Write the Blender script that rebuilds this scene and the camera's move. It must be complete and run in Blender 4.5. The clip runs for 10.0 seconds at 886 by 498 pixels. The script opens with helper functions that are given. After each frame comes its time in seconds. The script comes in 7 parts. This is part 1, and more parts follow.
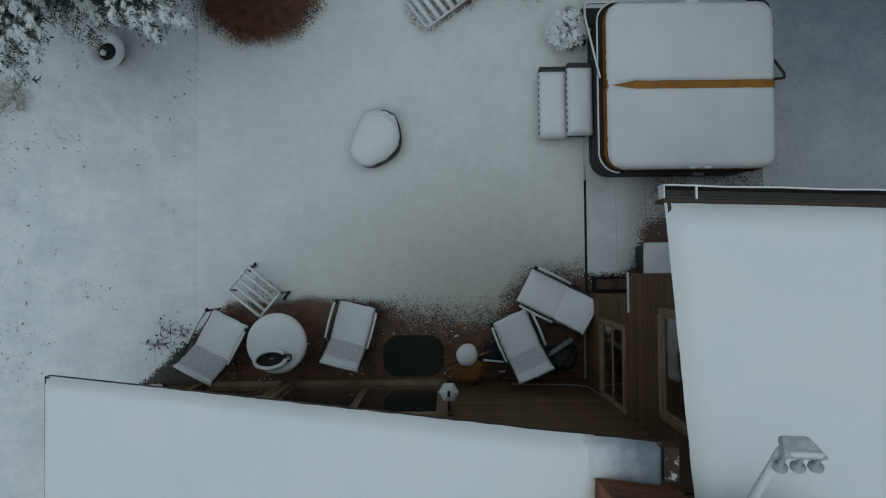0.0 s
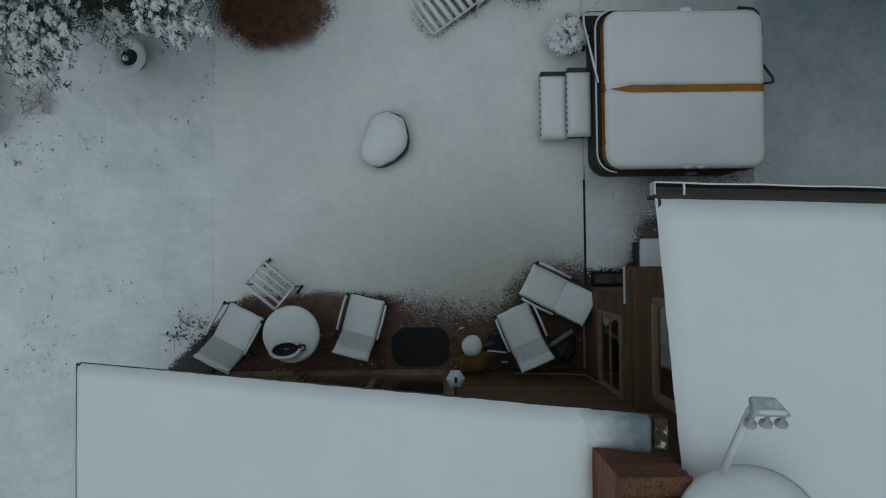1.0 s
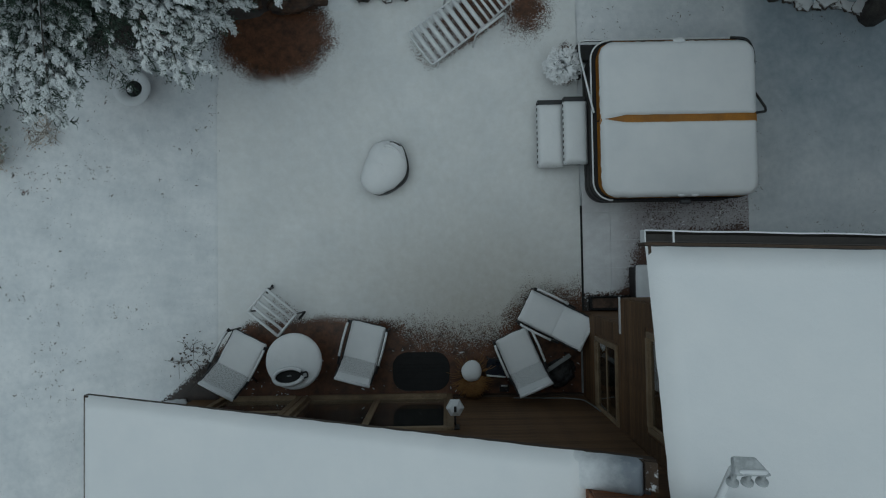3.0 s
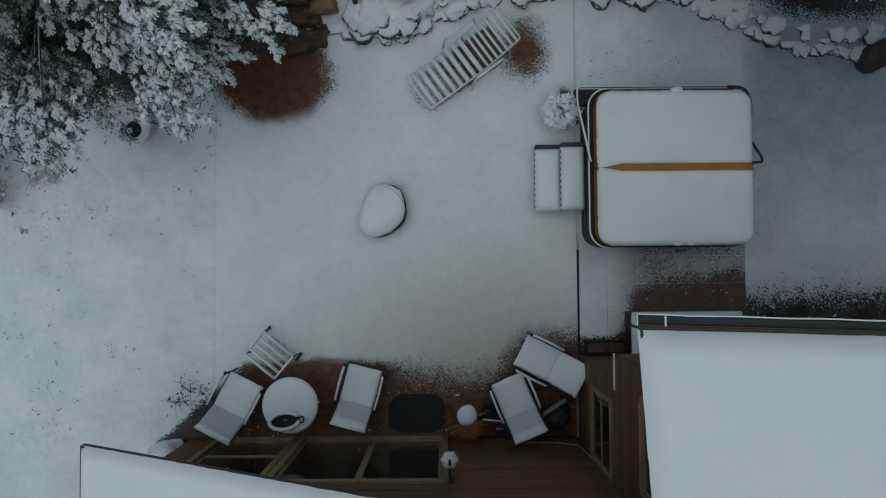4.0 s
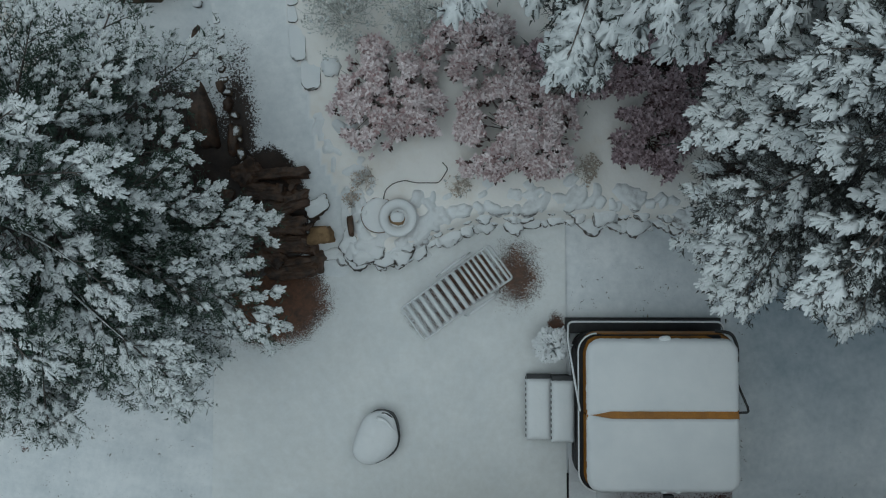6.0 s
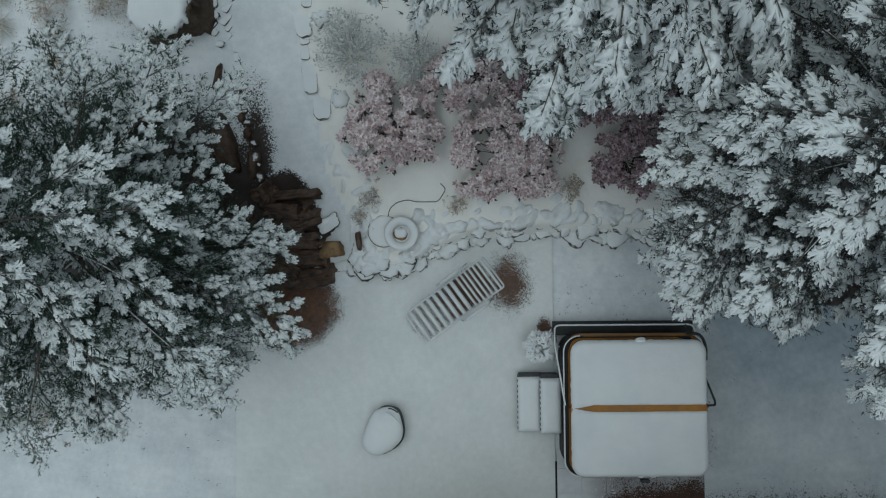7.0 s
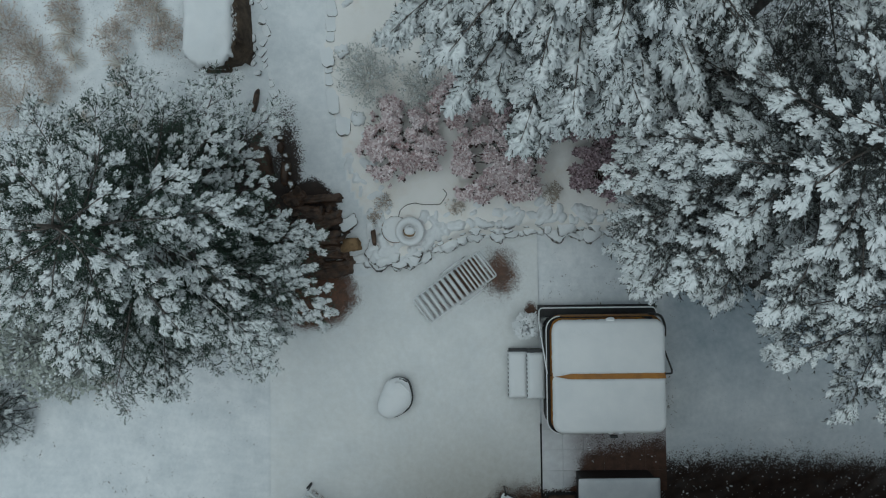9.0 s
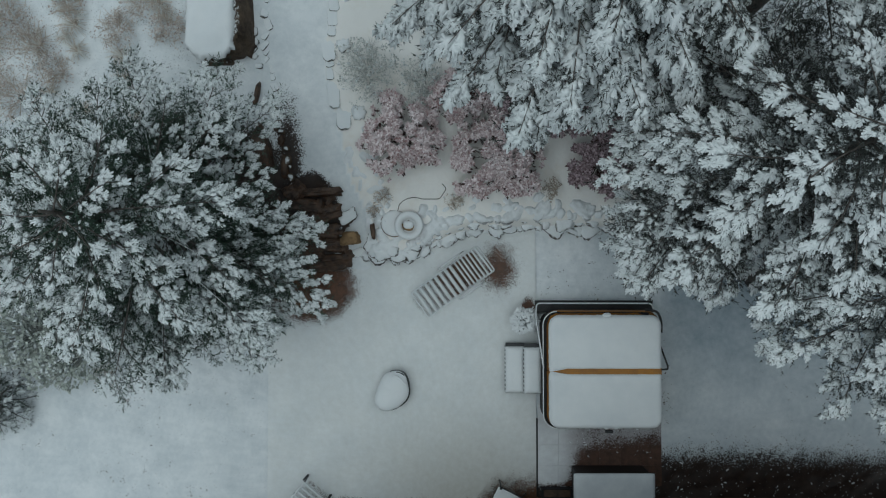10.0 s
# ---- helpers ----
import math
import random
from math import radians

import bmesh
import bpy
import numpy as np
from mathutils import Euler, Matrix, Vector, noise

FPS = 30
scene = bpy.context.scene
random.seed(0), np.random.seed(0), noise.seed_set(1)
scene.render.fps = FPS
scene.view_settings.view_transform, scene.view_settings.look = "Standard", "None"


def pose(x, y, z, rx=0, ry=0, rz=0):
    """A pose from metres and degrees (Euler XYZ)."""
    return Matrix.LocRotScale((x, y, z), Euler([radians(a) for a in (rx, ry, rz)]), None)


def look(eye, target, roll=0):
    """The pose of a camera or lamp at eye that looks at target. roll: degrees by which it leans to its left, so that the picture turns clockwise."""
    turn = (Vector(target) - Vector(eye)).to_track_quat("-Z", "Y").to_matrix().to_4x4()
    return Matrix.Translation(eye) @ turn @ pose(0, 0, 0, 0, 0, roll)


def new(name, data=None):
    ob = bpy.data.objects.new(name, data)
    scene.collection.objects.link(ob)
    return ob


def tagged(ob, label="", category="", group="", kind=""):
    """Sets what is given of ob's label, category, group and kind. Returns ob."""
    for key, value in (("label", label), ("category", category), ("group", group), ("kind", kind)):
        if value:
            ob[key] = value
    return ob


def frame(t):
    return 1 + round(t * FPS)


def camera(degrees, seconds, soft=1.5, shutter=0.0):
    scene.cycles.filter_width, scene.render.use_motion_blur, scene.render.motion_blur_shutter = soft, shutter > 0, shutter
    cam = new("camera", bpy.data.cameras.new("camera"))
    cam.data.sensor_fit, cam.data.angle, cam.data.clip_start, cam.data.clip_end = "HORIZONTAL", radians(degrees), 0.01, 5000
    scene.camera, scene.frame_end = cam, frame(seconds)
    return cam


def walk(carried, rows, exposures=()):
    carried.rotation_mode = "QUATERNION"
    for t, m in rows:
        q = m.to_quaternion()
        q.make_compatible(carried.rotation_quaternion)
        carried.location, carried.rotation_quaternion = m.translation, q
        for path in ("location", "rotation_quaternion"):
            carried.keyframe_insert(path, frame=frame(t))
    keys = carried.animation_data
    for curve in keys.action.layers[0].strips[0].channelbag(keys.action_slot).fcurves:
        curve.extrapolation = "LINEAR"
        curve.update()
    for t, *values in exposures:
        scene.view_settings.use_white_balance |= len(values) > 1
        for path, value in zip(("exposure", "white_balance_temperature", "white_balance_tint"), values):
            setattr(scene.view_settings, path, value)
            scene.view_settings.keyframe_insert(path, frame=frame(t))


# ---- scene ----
cam = camera(67.6, 10.0, soft=1.1)
PATH = [
    (0, (-0.054, 0.139, 9.446), (-0.052, 0.186, 7.446), 1.8),
    (0.5, (-0.07, 0.093, 9.727), (-0.069, 0.142, 7.728), 0.7),
    (1, (-0.136, 0.057, 9.904), (-0.135, 0.107, 7.904), 0.5),
    (1.5, (-0.166, 0.121, 9.908), (-0.167, 0.171, 7.908), -1.9),
    (2, (-0.128, 0.306, 9.919), (-0.133, 0.362, 7.92), -6.1),
    (3.5, (-0.078, 0.49, 10.135), (-0.083, 0.55, 8.136), -5.7),
    (4, (-0.036, 1.025, 10.139), (-0.042, 1.088, 8.14), -5.9),
    (4.5, (0.018, 1.979, 10.167), (0.012, 2.054, 8.168), -5.3),
    (5, (0.053, 3.163, 10.149), (0.045, 3.238, 8.15), -6.3),
    (5.5, (0.056, 4.168, 10.13), (0.047, 4.243, 8.131), -7.1),
    (5.7, (0.078, 4.314, 10.231), (0.067, 4.389, 8.233), -8.3),
    (6.8, (0.142, 4.606, 11.273), (0.129, 4.674, 9.274), -11.0),
    (7, (0.143, 4.622, 11.595), (0.13, 4.692, 9.596), -11.0),
    (7.5, (0.131, 4.621, 12.492), (0.118, 4.687, 10.494), -11.3),
    (8, (0.097, 4.591, 13.178), (0.09, 4.655, 11.179), -6.9),
    (8.5, (0.073, 4.55, 13.61), (0.066, 4.613, 11.611), -7.1),
    (9, (0.077, 4.479, 13.687), (0.07, 4.545, 11.688), -6.7),
    (9.5, (0.089, 4.419, 13.731), (0.082, 4.485, 11.732), -6.6),
    (10, (0.113, 4.364, 13.754), (0.105, 4.43, 11.755), -6.9),
]
walk(cam, [(t, look(eye, target, roll)) for t, eye, target, roll in PATH],
     exposures=[(0, -0.76, 5600, -5), (1, -0.91, 5600, -5), (2, -0.91, 5600, -5), (3.5, -0.88, 5600, -5), (4, -0.78, 5600, -5), (4.6, -0.66, 5600, -5),
                (5.5, -0.62, 5600, -5), (7, -0.54, 5650, -5), (10, -0.52, 5650, -5)])

# ---- light: an overcast winter day ----
world = bpy.data.worlds.new("winter_sky")
scene.world = world
world.use_nodes = True
wn = world.node_tree
sky = wn.nodes.new("ShaderNodeTexSky")
sky.sky_type = "NISHITA"
sky.sun_disc = False
sky.sun_elevation = radians(80)
sky.sun_rotation = radians(-120)
sky.dust_density = 4.0
cloud = wn.nodes.new("ShaderNodeHueSaturation")
cloud.inputs["Saturation"].default_value = 0.45
wn.links.new(sky.outputs[0], cloud.inputs["Color"])
wn.links.new(cloud.outputs[0], wn.nodes["Background"].inputs["Color"])
wn.nodes["Background"].inputs["Strength"].default_value = 0.05
sun = new("sun", bpy.data.lights.new("sun", "SUN"))
sun.data.energy, sun.data.angle, sun.data.color = 1.4, radians(100), (1.0, 0.98, 0.95)
sun.matrix_world = look((-1.2, -0.7, 10), (0, 0, 0))


# ---- materials ----
def node_mat(name):
    m = bpy.data.materials.new(name)
    m.use_nodes = True
    return m, m.node_tree, m.node_tree.nodes["Principled BSDF"]


def add(nt, kind, **values):
    n = nt.nodes.new(kind)
    for k, v in values.items():
        n.inputs[k.replace("_", " ")].default_value = v
    return n


def noise_at(nt, scale, detail=4.0, rough=0.55, coord="Object"):
    tc = nt.nodes.new("ShaderNodeTexCoord") if coord == "Object" else nt.nodes.new("ShaderNodeNewGeometry")
    n = add(nt, "ShaderNodeTexNoise", Scale=scale, Detail=detail, Roughness=rough)
    nt.links.new(tc.outputs["Object" if coord == "Object" else "Position"], n.inputs["Vector"])
    return n.outputs[0]


def ramp(nt, fac, lo, hi, a=(0, 0, 0), b=(1, 1, 1)):
    r = nt.nodes.new("ShaderNodeValToRGB")
    r.color_ramp.elements[0].position, r.color_ramp.elements[1].position = lo, hi
    r.color_ramp.elements[0].color, r.color_ramp.elements[1].color = (*a, 1), (*b, 1)
    nt.links.new(fac, r.inputs[0])
    return r.outputs[0]


def mix(nt, fac, a, b):
    m = nt.nodes.new("ShaderNodeMix")
    m.data_type = "RGBA"
    for i, v in ((0, fac), (6, a), (7, b)):
        if isinstance(v, (int, float)):
            m.inputs[i].default_value = v
        elif isinstance(v, tuple):
            m.inputs[i].default_value = (*v, 1)
        else:
            nt.links.new(v, m.inputs[i])
    return m.outputs[2]


def calc(nt, op, a, b=0.0, clamp=False):
    m = nt.nodes.new("ShaderNodeMath")
    m.operation, m.use_clamp = op, clamp
    for i, v in ((0, a), (1, b)):
        if isinstance(v, (int, float)):
            m.inputs[i].default_value = v
        else:
            nt.links.new(v, m.inputs[i])
    return m.outputs[0]


def bump(nt, bsdf, height, strength, distance):
    b = add(nt, "ShaderNodeBump", Strength=strength, Distance=distance)
    nt.links.new(height, b.inputs["Height"])
    nt.links.new(b.outputs[0], bsdf.inputs["Normal"])


SNOW_A, SNOW_B = (0.80, 0.82, 0.84), (0.88, 0.89, 0.90)


def snow_colour(nt, coord="Geo"):
    return mix(nt, ramp(nt, noise_at(nt, 1.3, 5, 0.6, coord), 0.35, 0.65), SNOW_A, SNOW_B)


def surface(name, dark, light, rough=0.7, scale=6.0, fine=60.0, metal=0.0, depth=0.003, stretch=None, coord="Object"):
    m, nt, p = node_mat(name)
    broad, grain = noise_at(nt, scale, 4, 0.6, coord), noise_at(nt, fine, 3, 0.6, coord)
    if stretch:
        tc = nt.nodes.new("ShaderNodeTexCoord")
        mp = nt.nodes.new("ShaderNodeMapping")
        mp.inputs["Scale"].default_value = stretch
        nt.links.new(tc.outputs["Object"], mp.inputs["Vector"])
        for s in (broad, grain):
            nt.links.new(mp.outputs[0], s.node.inputs["Vector"])
    both = calc(nt, "ADD", calc(nt, "MULTIPLY", broad, 0.6), calc(nt, "MULTIPLY", grain, 0.4))
    info = nt.nodes.new("ShaderNodeObjectInfo")
    both = calc(nt, "ADD", both, calc(nt, "MULTIPLY", calc(nt, "SUBTRACT", info.outputs["Random"], 0.5), 0.12))
    nt.links.new(ramp(nt, both, 0.36, 0.64, dark, light), p.inputs["Base Color"])
    p.inputs["Metallic"].default_value = metal
    r = calc(nt, "ADD", calc(nt, "MULTIPLY", broad, 0.3), rough - 0.15, True)
    nt.links.new(r, p.inputs["Roughness"])
    bump(nt, p, both, 0.6, depth)
    return m


def snow_mat(name, lump=0.02, scale=9.0, low=None, high=None):
    m, nt, p = node_mat(name)
    tone = mix(nt, ramp(nt, noise_at(nt, 1.3, 5, 0.6, "Geo"), 0.35, 0.65), low or SNOW_A, high or SNOW_B)
    nt.links.new(tone, p.inputs["Base Color"])
    p.inputs["Roughness"].default_value = 0.65
    h = calc(nt, "ADD", noise_at(nt, scale, 4, 0.55, "Geo"), calc(nt, "MULTIPLY", noise_at(nt, 90, 2, 0.5, "Geo"), 0.12))
    bump(nt, p, h, 0.5, lump)
    return m


def snow_capped(name, dark, light, low=0.35, high=0.7, rough=0.8, scale=5.0):
    """A dark surface with snow lying wherever it faces up, with a ragged edge."""
    m, nt, p = node_mat(name)
    base = ramp(nt, noise_at(nt, scale, 6, 0.65, "Geo"), 0.35, 0.65, dark, light)
    geo = nt.nodes.new("ShaderNodeNewGeometry")
    sep = nt.nodes.new("ShaderNodeSeparateXYZ")
    nt.links.new(geo.outputs["Normal"], sep.inputs[0])
    up = calc(nt, "ADD", sep.outputs[2], calc(nt, "MULTIPLY", calc(nt, "SUBTRACT", noise_at(nt, 14, 5, 0.7, "Geo"), 0.5), 0.9))
    fac = ramp(nt, up, low, high)
    nt.links.new(mix(nt, fac, base, snow_colour(nt)), p.inputs["Base Color"])
    p.inputs["Roughness"].default_value = rough
    bump(nt, p, noise_at(nt, 22, 5, 0.65, "Geo"), 0.6, 0.015)
    return m


def ground_mat(name, bare_dark, bare_light, grains=28.0, tint=(1, 1, 1), thin=None, edge=(0.40, 0.58), patchy=0.9):
    """Ground under snow: the mesh's own snow cover, broken up by grains along its edge."""
    m, nt, p = node_mat(name)
    at = nt.nodes.new("ShaderNodeAttribute")
    at.attribute_name = "snow"
    cover = at.outputs["Fac"]
    g = noise_at(nt, grains, 3, 0.7, "Geo")
    g2 = noise_at(nt, 4.0, 4, 0.6, "Geo")
    v = calc(nt, "ADD", cover, calc(nt, "MULTIPLY", calc(nt, "SUBTRACT", g, 0.5), 1.5))
    v = calc(nt, "ADD", v, calc(nt, "MULTIPLY", calc(nt, "SUBTRACT", g2, 0.5), 0.5))
    fac = ramp(nt, v, *edge)
    bare = ramp(nt, noise_at(nt, 7.0, 6, 0.7, "Geo"), 0.33, 0.66, bare_dark, bare_light)
    a, b = ([c * t for c, t in zip(tone, tint)] for tone in (SNOW_A, SNOW_B))
    lay = mix(nt, ramp(nt, noise_at(nt, 1.3, 5, 0.6, "Geo"), 0.35, 0.65), tuple(a), tuple(b))
    if thin:
        # holds thin snow and, on the lawn, painted tree shade
        wet = nt.nodes.new("ShaderNodeAttribute")
        wet.attribute_name = "thin"
        uneven = calc(nt, "MULTIPLY", calc(nt, "SUBTRACT", noise_at(nt, 1.1, 5, 0.65, "Geo"), 0.5), patchy)
        fine = calc(nt, "MULTIPLY", calc(nt, "SUBTRACT", noise_at(nt, 9.0, 4, 0.65, "Geo"), 0.5), 0.5)
        lay = mix(nt, calc(nt, "ADD", calc(nt, "ADD", wet.outputs["Fac"], uneven), fine, True), lay, thin)
    if thin:
        # older, slightly earthy snow over the planting bed, lightened to offset tree shade
        old = calc(nt, "MULTIPLY", wet.outputs["Fac"], -1.6, True)
        lay = mix(nt, old, lay, (0.95, 0.905, 0.85))
        stain = calc(nt, "MULTIPLY", calc(nt, "MULTIPLY", ramp(nt, noise_at(nt, 2.4, 5, 0.65, "Geo"), 0.48, 0.72), old), 0.45)
        lay = mix(nt, stain, lay, (0.70, 0.60, 0.47))
    nt.links.new(mix(nt, fac, bare, lay), p.inputs["Base Color"])
    nt.links.new(ramp(nt, fac, 0.0, 1.0, (0.45,) * 3, (0.7,) * 3), p.inputs["Roughness"])
    h = calc(nt, "ADD", calc(nt, "MULTIPLY", fac, 0.6), calc(nt, "MULTIPLY", noise_at(nt, 11, 5, 0.6, "Geo"), 0.6))
    bump(nt, p, h, 0.5, 0.02)
    return m


SNOW = snow_mat("fresh_snow")
SNOW_ROOF = snow_mat("roof_snow", 0.03, 3.0, (0.90, 0.915, 0.93), (0.95, 0.955, 0.96))
def greying_snow():
    """Snow that turns from white to grey towards the wall it runs up against."""
    m, nt, p = node_mat("greying_roof_snow")
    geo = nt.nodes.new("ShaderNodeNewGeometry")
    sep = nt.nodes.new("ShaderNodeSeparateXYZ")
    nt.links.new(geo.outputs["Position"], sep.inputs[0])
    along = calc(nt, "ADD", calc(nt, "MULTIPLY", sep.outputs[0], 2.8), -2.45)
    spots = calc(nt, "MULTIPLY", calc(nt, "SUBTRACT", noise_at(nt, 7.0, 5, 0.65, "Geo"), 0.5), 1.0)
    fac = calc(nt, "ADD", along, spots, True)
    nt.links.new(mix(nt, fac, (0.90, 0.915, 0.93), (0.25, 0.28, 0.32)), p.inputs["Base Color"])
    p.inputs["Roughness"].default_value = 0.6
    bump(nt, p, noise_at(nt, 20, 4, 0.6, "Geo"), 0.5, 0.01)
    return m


GREYING_SNOW = greying_snow()
WET_SNOW = snow_mat("wet_snow", 0.01, 5.0, (0.58, 0.61, 0.65), (0.78, 0.80, 0.82))
SNOW_ROUGH, _st, _sp = node_mat("crusted_snow_on_sling")
_n = noise_at(_st, 1.0, 3, 0.6)
_tc, _mp = _st.nodes.new("ShaderNodeTexCoord"), _st.nodes.new("ShaderNodeMapping")
_mp.inputs["Scale"].default_value = (48, 70, 48)
_st.links.new(_tc.outputs["Object"], _mp.inputs["Vector"])
_st.links.new(_mp.outputs[0], _n.node.inputs["Vector"])
_st.links.new(mix(_st, ramp(_st, _n, 0.33, 0.55), (0.38, 0.38, 0.365), snow_colour(_st)), _sp.inputs["Base Color"])
_sp.inputs["Roughness"].default_value = 0.75
bump(_st, _sp, _n, 0.8, 0.03)
# the lawn's thin tone doubles as blue-grey tree shade
LAWN = ground_mat("snowy_lawn", (0.009, 0.005, 0.004), (0.036, 0.020, 0.014), 36.0, (0.997, 1, 1.003), thin=(0.335, 0.395, 0.445))
PATIO = ground_mat("snowy_patio", (0.036, 0.0155, 0.007), (0.150, 0.060, 0.026), 58.0, (1.0, 1, 0.99), thin=(0.545, 0.53, 0.487), edge=(0.37, 0.61), patchy=0.4)
PAVER = ground_mat("snowy_paver", (0.042, 0.019, 0.011), (0.10, 0.048, 0.030), 40.0, thin=(0.40, 0.37, 0.385))
SIDING = surface("brown_stained_siding", (0.058, 0.031, 0.013), (0.190, 0.104, 0.046), 0.75, 3.0, 40.0, stretch=(1, 1, 8))
BRICKY = surface("red_cedar_siding", (0.036, 0.014, 0.007), (0.29, 0.115, 0.048), 0.7, 3.0, 40.0, stretch=(1, 1, 8))
TRIM = surface("tan_wood_trim", (0.17, 0.118, 0.068), (0.34, 0.245, 0.15), 0.65, 6.0, 70.0)
DARKWOOD = surface("dark_stained_trim", (0.035, 0.022, 0.014), (0.08, 0.052, 0.032), 0.7)
SHINGLE = surface("grey_asphalt_shingle", (0.05, 0.05, 0.052), (0.12, 0.12, 0.125), 0.9, 4.0, 90.0)
GUTTER = surface("brown_gutter_enamel", (0.025, 0.020, 0.018), (0.05, 0.042, 0.036), 0.45)
BLACK = surface("black_painted_metal", (0.010, 0.010, 0.011), (0.03, 0.03, 0.032), 0.45)
CABINET = surface("dark_brown_spa_panel", (0.010, 0.008, 0.008), (0.030, 0.024, 0.022), 0.6, 5.0, 40.0, stretch=(1, 1, 6))
VINYL = surface("ochre_vinyl_cover", (0.20, 0.082, 0.008), (0.43, 0.180, 0.014), 0.5, 3.0, 60.0)
PLASTIC = surface("dark_grey_plastic", (0.02, 0.021, 0.023), (0.05, 0.052, 0.056), 0.55)
RUBBER = surface("black_rubber", (0.006, 0.006, 0.007), (0.02, 0.02, 0.021), 0.8)
RECEIVER = surface("grey_white_receiver_plastic", (0.36, 0.38, 0.39), (0.56, 0.58, 0.59), 0.5, 14.0)
GREY = surface("grey_cast_metal", (0.16, 0.17, 0.175), (0.30, 0.31, 0.315), 0.5)
WHITEPAINT = surface("white_painted_metal", (0.62, 0.63, 0.64), (0.78, 0.79, 0.80), 0.5)
SLING = surface("dark_woven_sling", (0.03, 0.03, 0.03), (0.09, 0.088, 0.085), 0.8)
COVER = snow_capped("charcoal_cover_flecked_with_snow", (0.012, 0.012, 0.013), (0.055, 0.055, 0.056), 1.05, 1.5, 0.75, 12.0)
WETTOP = surface("wet_blue_black_enamel", (0.006, 0.008, 0.014), (0.022, 0.028, 0.045), 0.2)
POTCLAY = surface("wet_brown_clay", (0.05, 0.025, 0.014), (0.13, 0.068, 0.036), 0.5)
CLAY = surface("weathered_clay", (0.14, 0.085, 0.06), (0.26, 0.17, 0.12), 0.85)
BARK = surface("conifer_bark", (0.05, 0.042, 0.036), (0.16, 0.14, 0.125), 0.9, 8.0, 50.0)
STEPSTONE = snow_capped("wet_brown_stone", (0.016, 0.009, 0.006), (0.115, 0.064, 0.038), 1.06, 1.26, 0.5, 6.0)
DRAPED = snow_capped("snow_draped_rock", (0.06, 0.052, 0.046), (0.17, 0.14, 0.12), 0.16, 0.42)
SOFTROCK = snow_capped("deeply_snowed_rock", (0.07, 0.065, 0.06), (0.16, 0.14, 0.12), 0.02, 0.45)
CAPSNOW = snow_capped("brown_board_dusted_with_snow", (0.04, 0.026, 0.018), (0.10, 0.068, 0.045), 0.92, 1.3)
TANSTONE = snow_capped("tan_rock", (0.12, 0.07, 0.03), (0.34, 0.22, 0.11), 1.0, 1.4)
ROCK = snow_capped("snow_capped_rock", (0.05, 0.045, 0.042), (0.14, 0.115, 0.095), 0.24, 0.58)
FLAG = snow_capped("snow_capped_flagstone", (0.05, 0.045, 0.04), (0.14, 0.125, 0.11), 0.25, 0.55)
DARKROCK = snow_capped("dark_brown_rock", (0.03, 0.02, 0.014), (0.12, 0.085, 0.055), 0.85, 1.15)
BOULDER = snow_capped("brown_boulder", (0.04, 0.028, 0.02), (0.14, 0.095, 0.06), 0.38, 0.66)
STRAW = surface("dry_ornamental_grass", (0.20, 0.10, 0.03), (0.42, 0.23, 0.08), 0.8)
STALK = surface("dead_brown_stalks", (0.36, 0.30, 0.25), (0.62, 0.55, 0.47), 0.85)


def leaf_mat(name, dark, light, rough=0.7):
    m, nt, p = node_mat(name)
    geo = nt.nodes.new("ShaderNodeNewGeometry")
    f = calc(nt, "ADD", calc(nt, "MULTIPLY", geo.outputs["Random Per Island"], 0.7), calc(nt, "MULTIPLY", noise_at(nt, 1.6, 3, 0.6, "Geo"), 0.5))
    nt.links.new(ramp(nt, f, 0.2, 0.95, dark, light), p.inputs["Base Color"])
    p.inputs["Roughness"].default_value = rough
    return m


NEEDLE = leaf_mat("dark_conifer_needles", (0.018, 0.036, 0.024), (0.082, 0.125, 0.088))
NEEDLE_GREY = leaf_mat("grey_green_conifer_needles", (0.032, 0.034, 0.032), (0.098, 0.106, 0.096))
NEEDLE_LIGHT = leaf_mat("frosted_needles", (0.03, 0.042, 0.034), (0.13, 0.16, 0.14))


def bough_snow(name, share):
    """Snow caught on needles, dark tips breaking through a share of it."""
    m, nt, p = node_mat(name)
    geo = nt.nodes.new("ShaderNodeNewGeometry")
    white = ramp(nt, geo.outputs["Random Per Island"], 0.0, 1.0, (0.79, 0.82, 0.825), (0.91, 0.925, 0.93))
    green = ramp(nt, noise_at(nt, 3.0, 3, 0.6, "Geo"), 0.35, 0.65, (0.026, 0.045, 0.032), (0.11, 0.145, 0.11))
    fac = ramp(nt, noise_at(nt, 80.0, 3, 0.7, "Geo"), share, share + 0.08)
    nt.links.new(mix(nt, fac, green, white), p.inputs["Base Color"])
    p.inputs["Roughness"].default_value = 0.7
    return m


TREESNOW = bough_snow("bough_snow", 0.35)
HEAVYSNOW = bough_snow("heavy_bough_snow", 0.27)
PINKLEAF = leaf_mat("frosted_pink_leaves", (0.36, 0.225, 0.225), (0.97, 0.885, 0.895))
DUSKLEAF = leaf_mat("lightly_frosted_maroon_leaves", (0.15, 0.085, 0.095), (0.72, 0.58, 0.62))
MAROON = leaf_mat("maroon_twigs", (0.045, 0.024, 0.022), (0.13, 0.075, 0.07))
TWIG = leaf_mat("grey_lichen_twigs", (0.36, 0.36, 0.34), (0.72, 0.73, 0.70))
LICHEN = leaf_mat("lichen_grey_tips", (0.17, 0.19, 0.165), (0.56, 0.59, 0.54))
RUSSET = leaf_mat("russet_leaves", (0.07, 0.035, 0.032), (0.24, 0.13, 0.115))
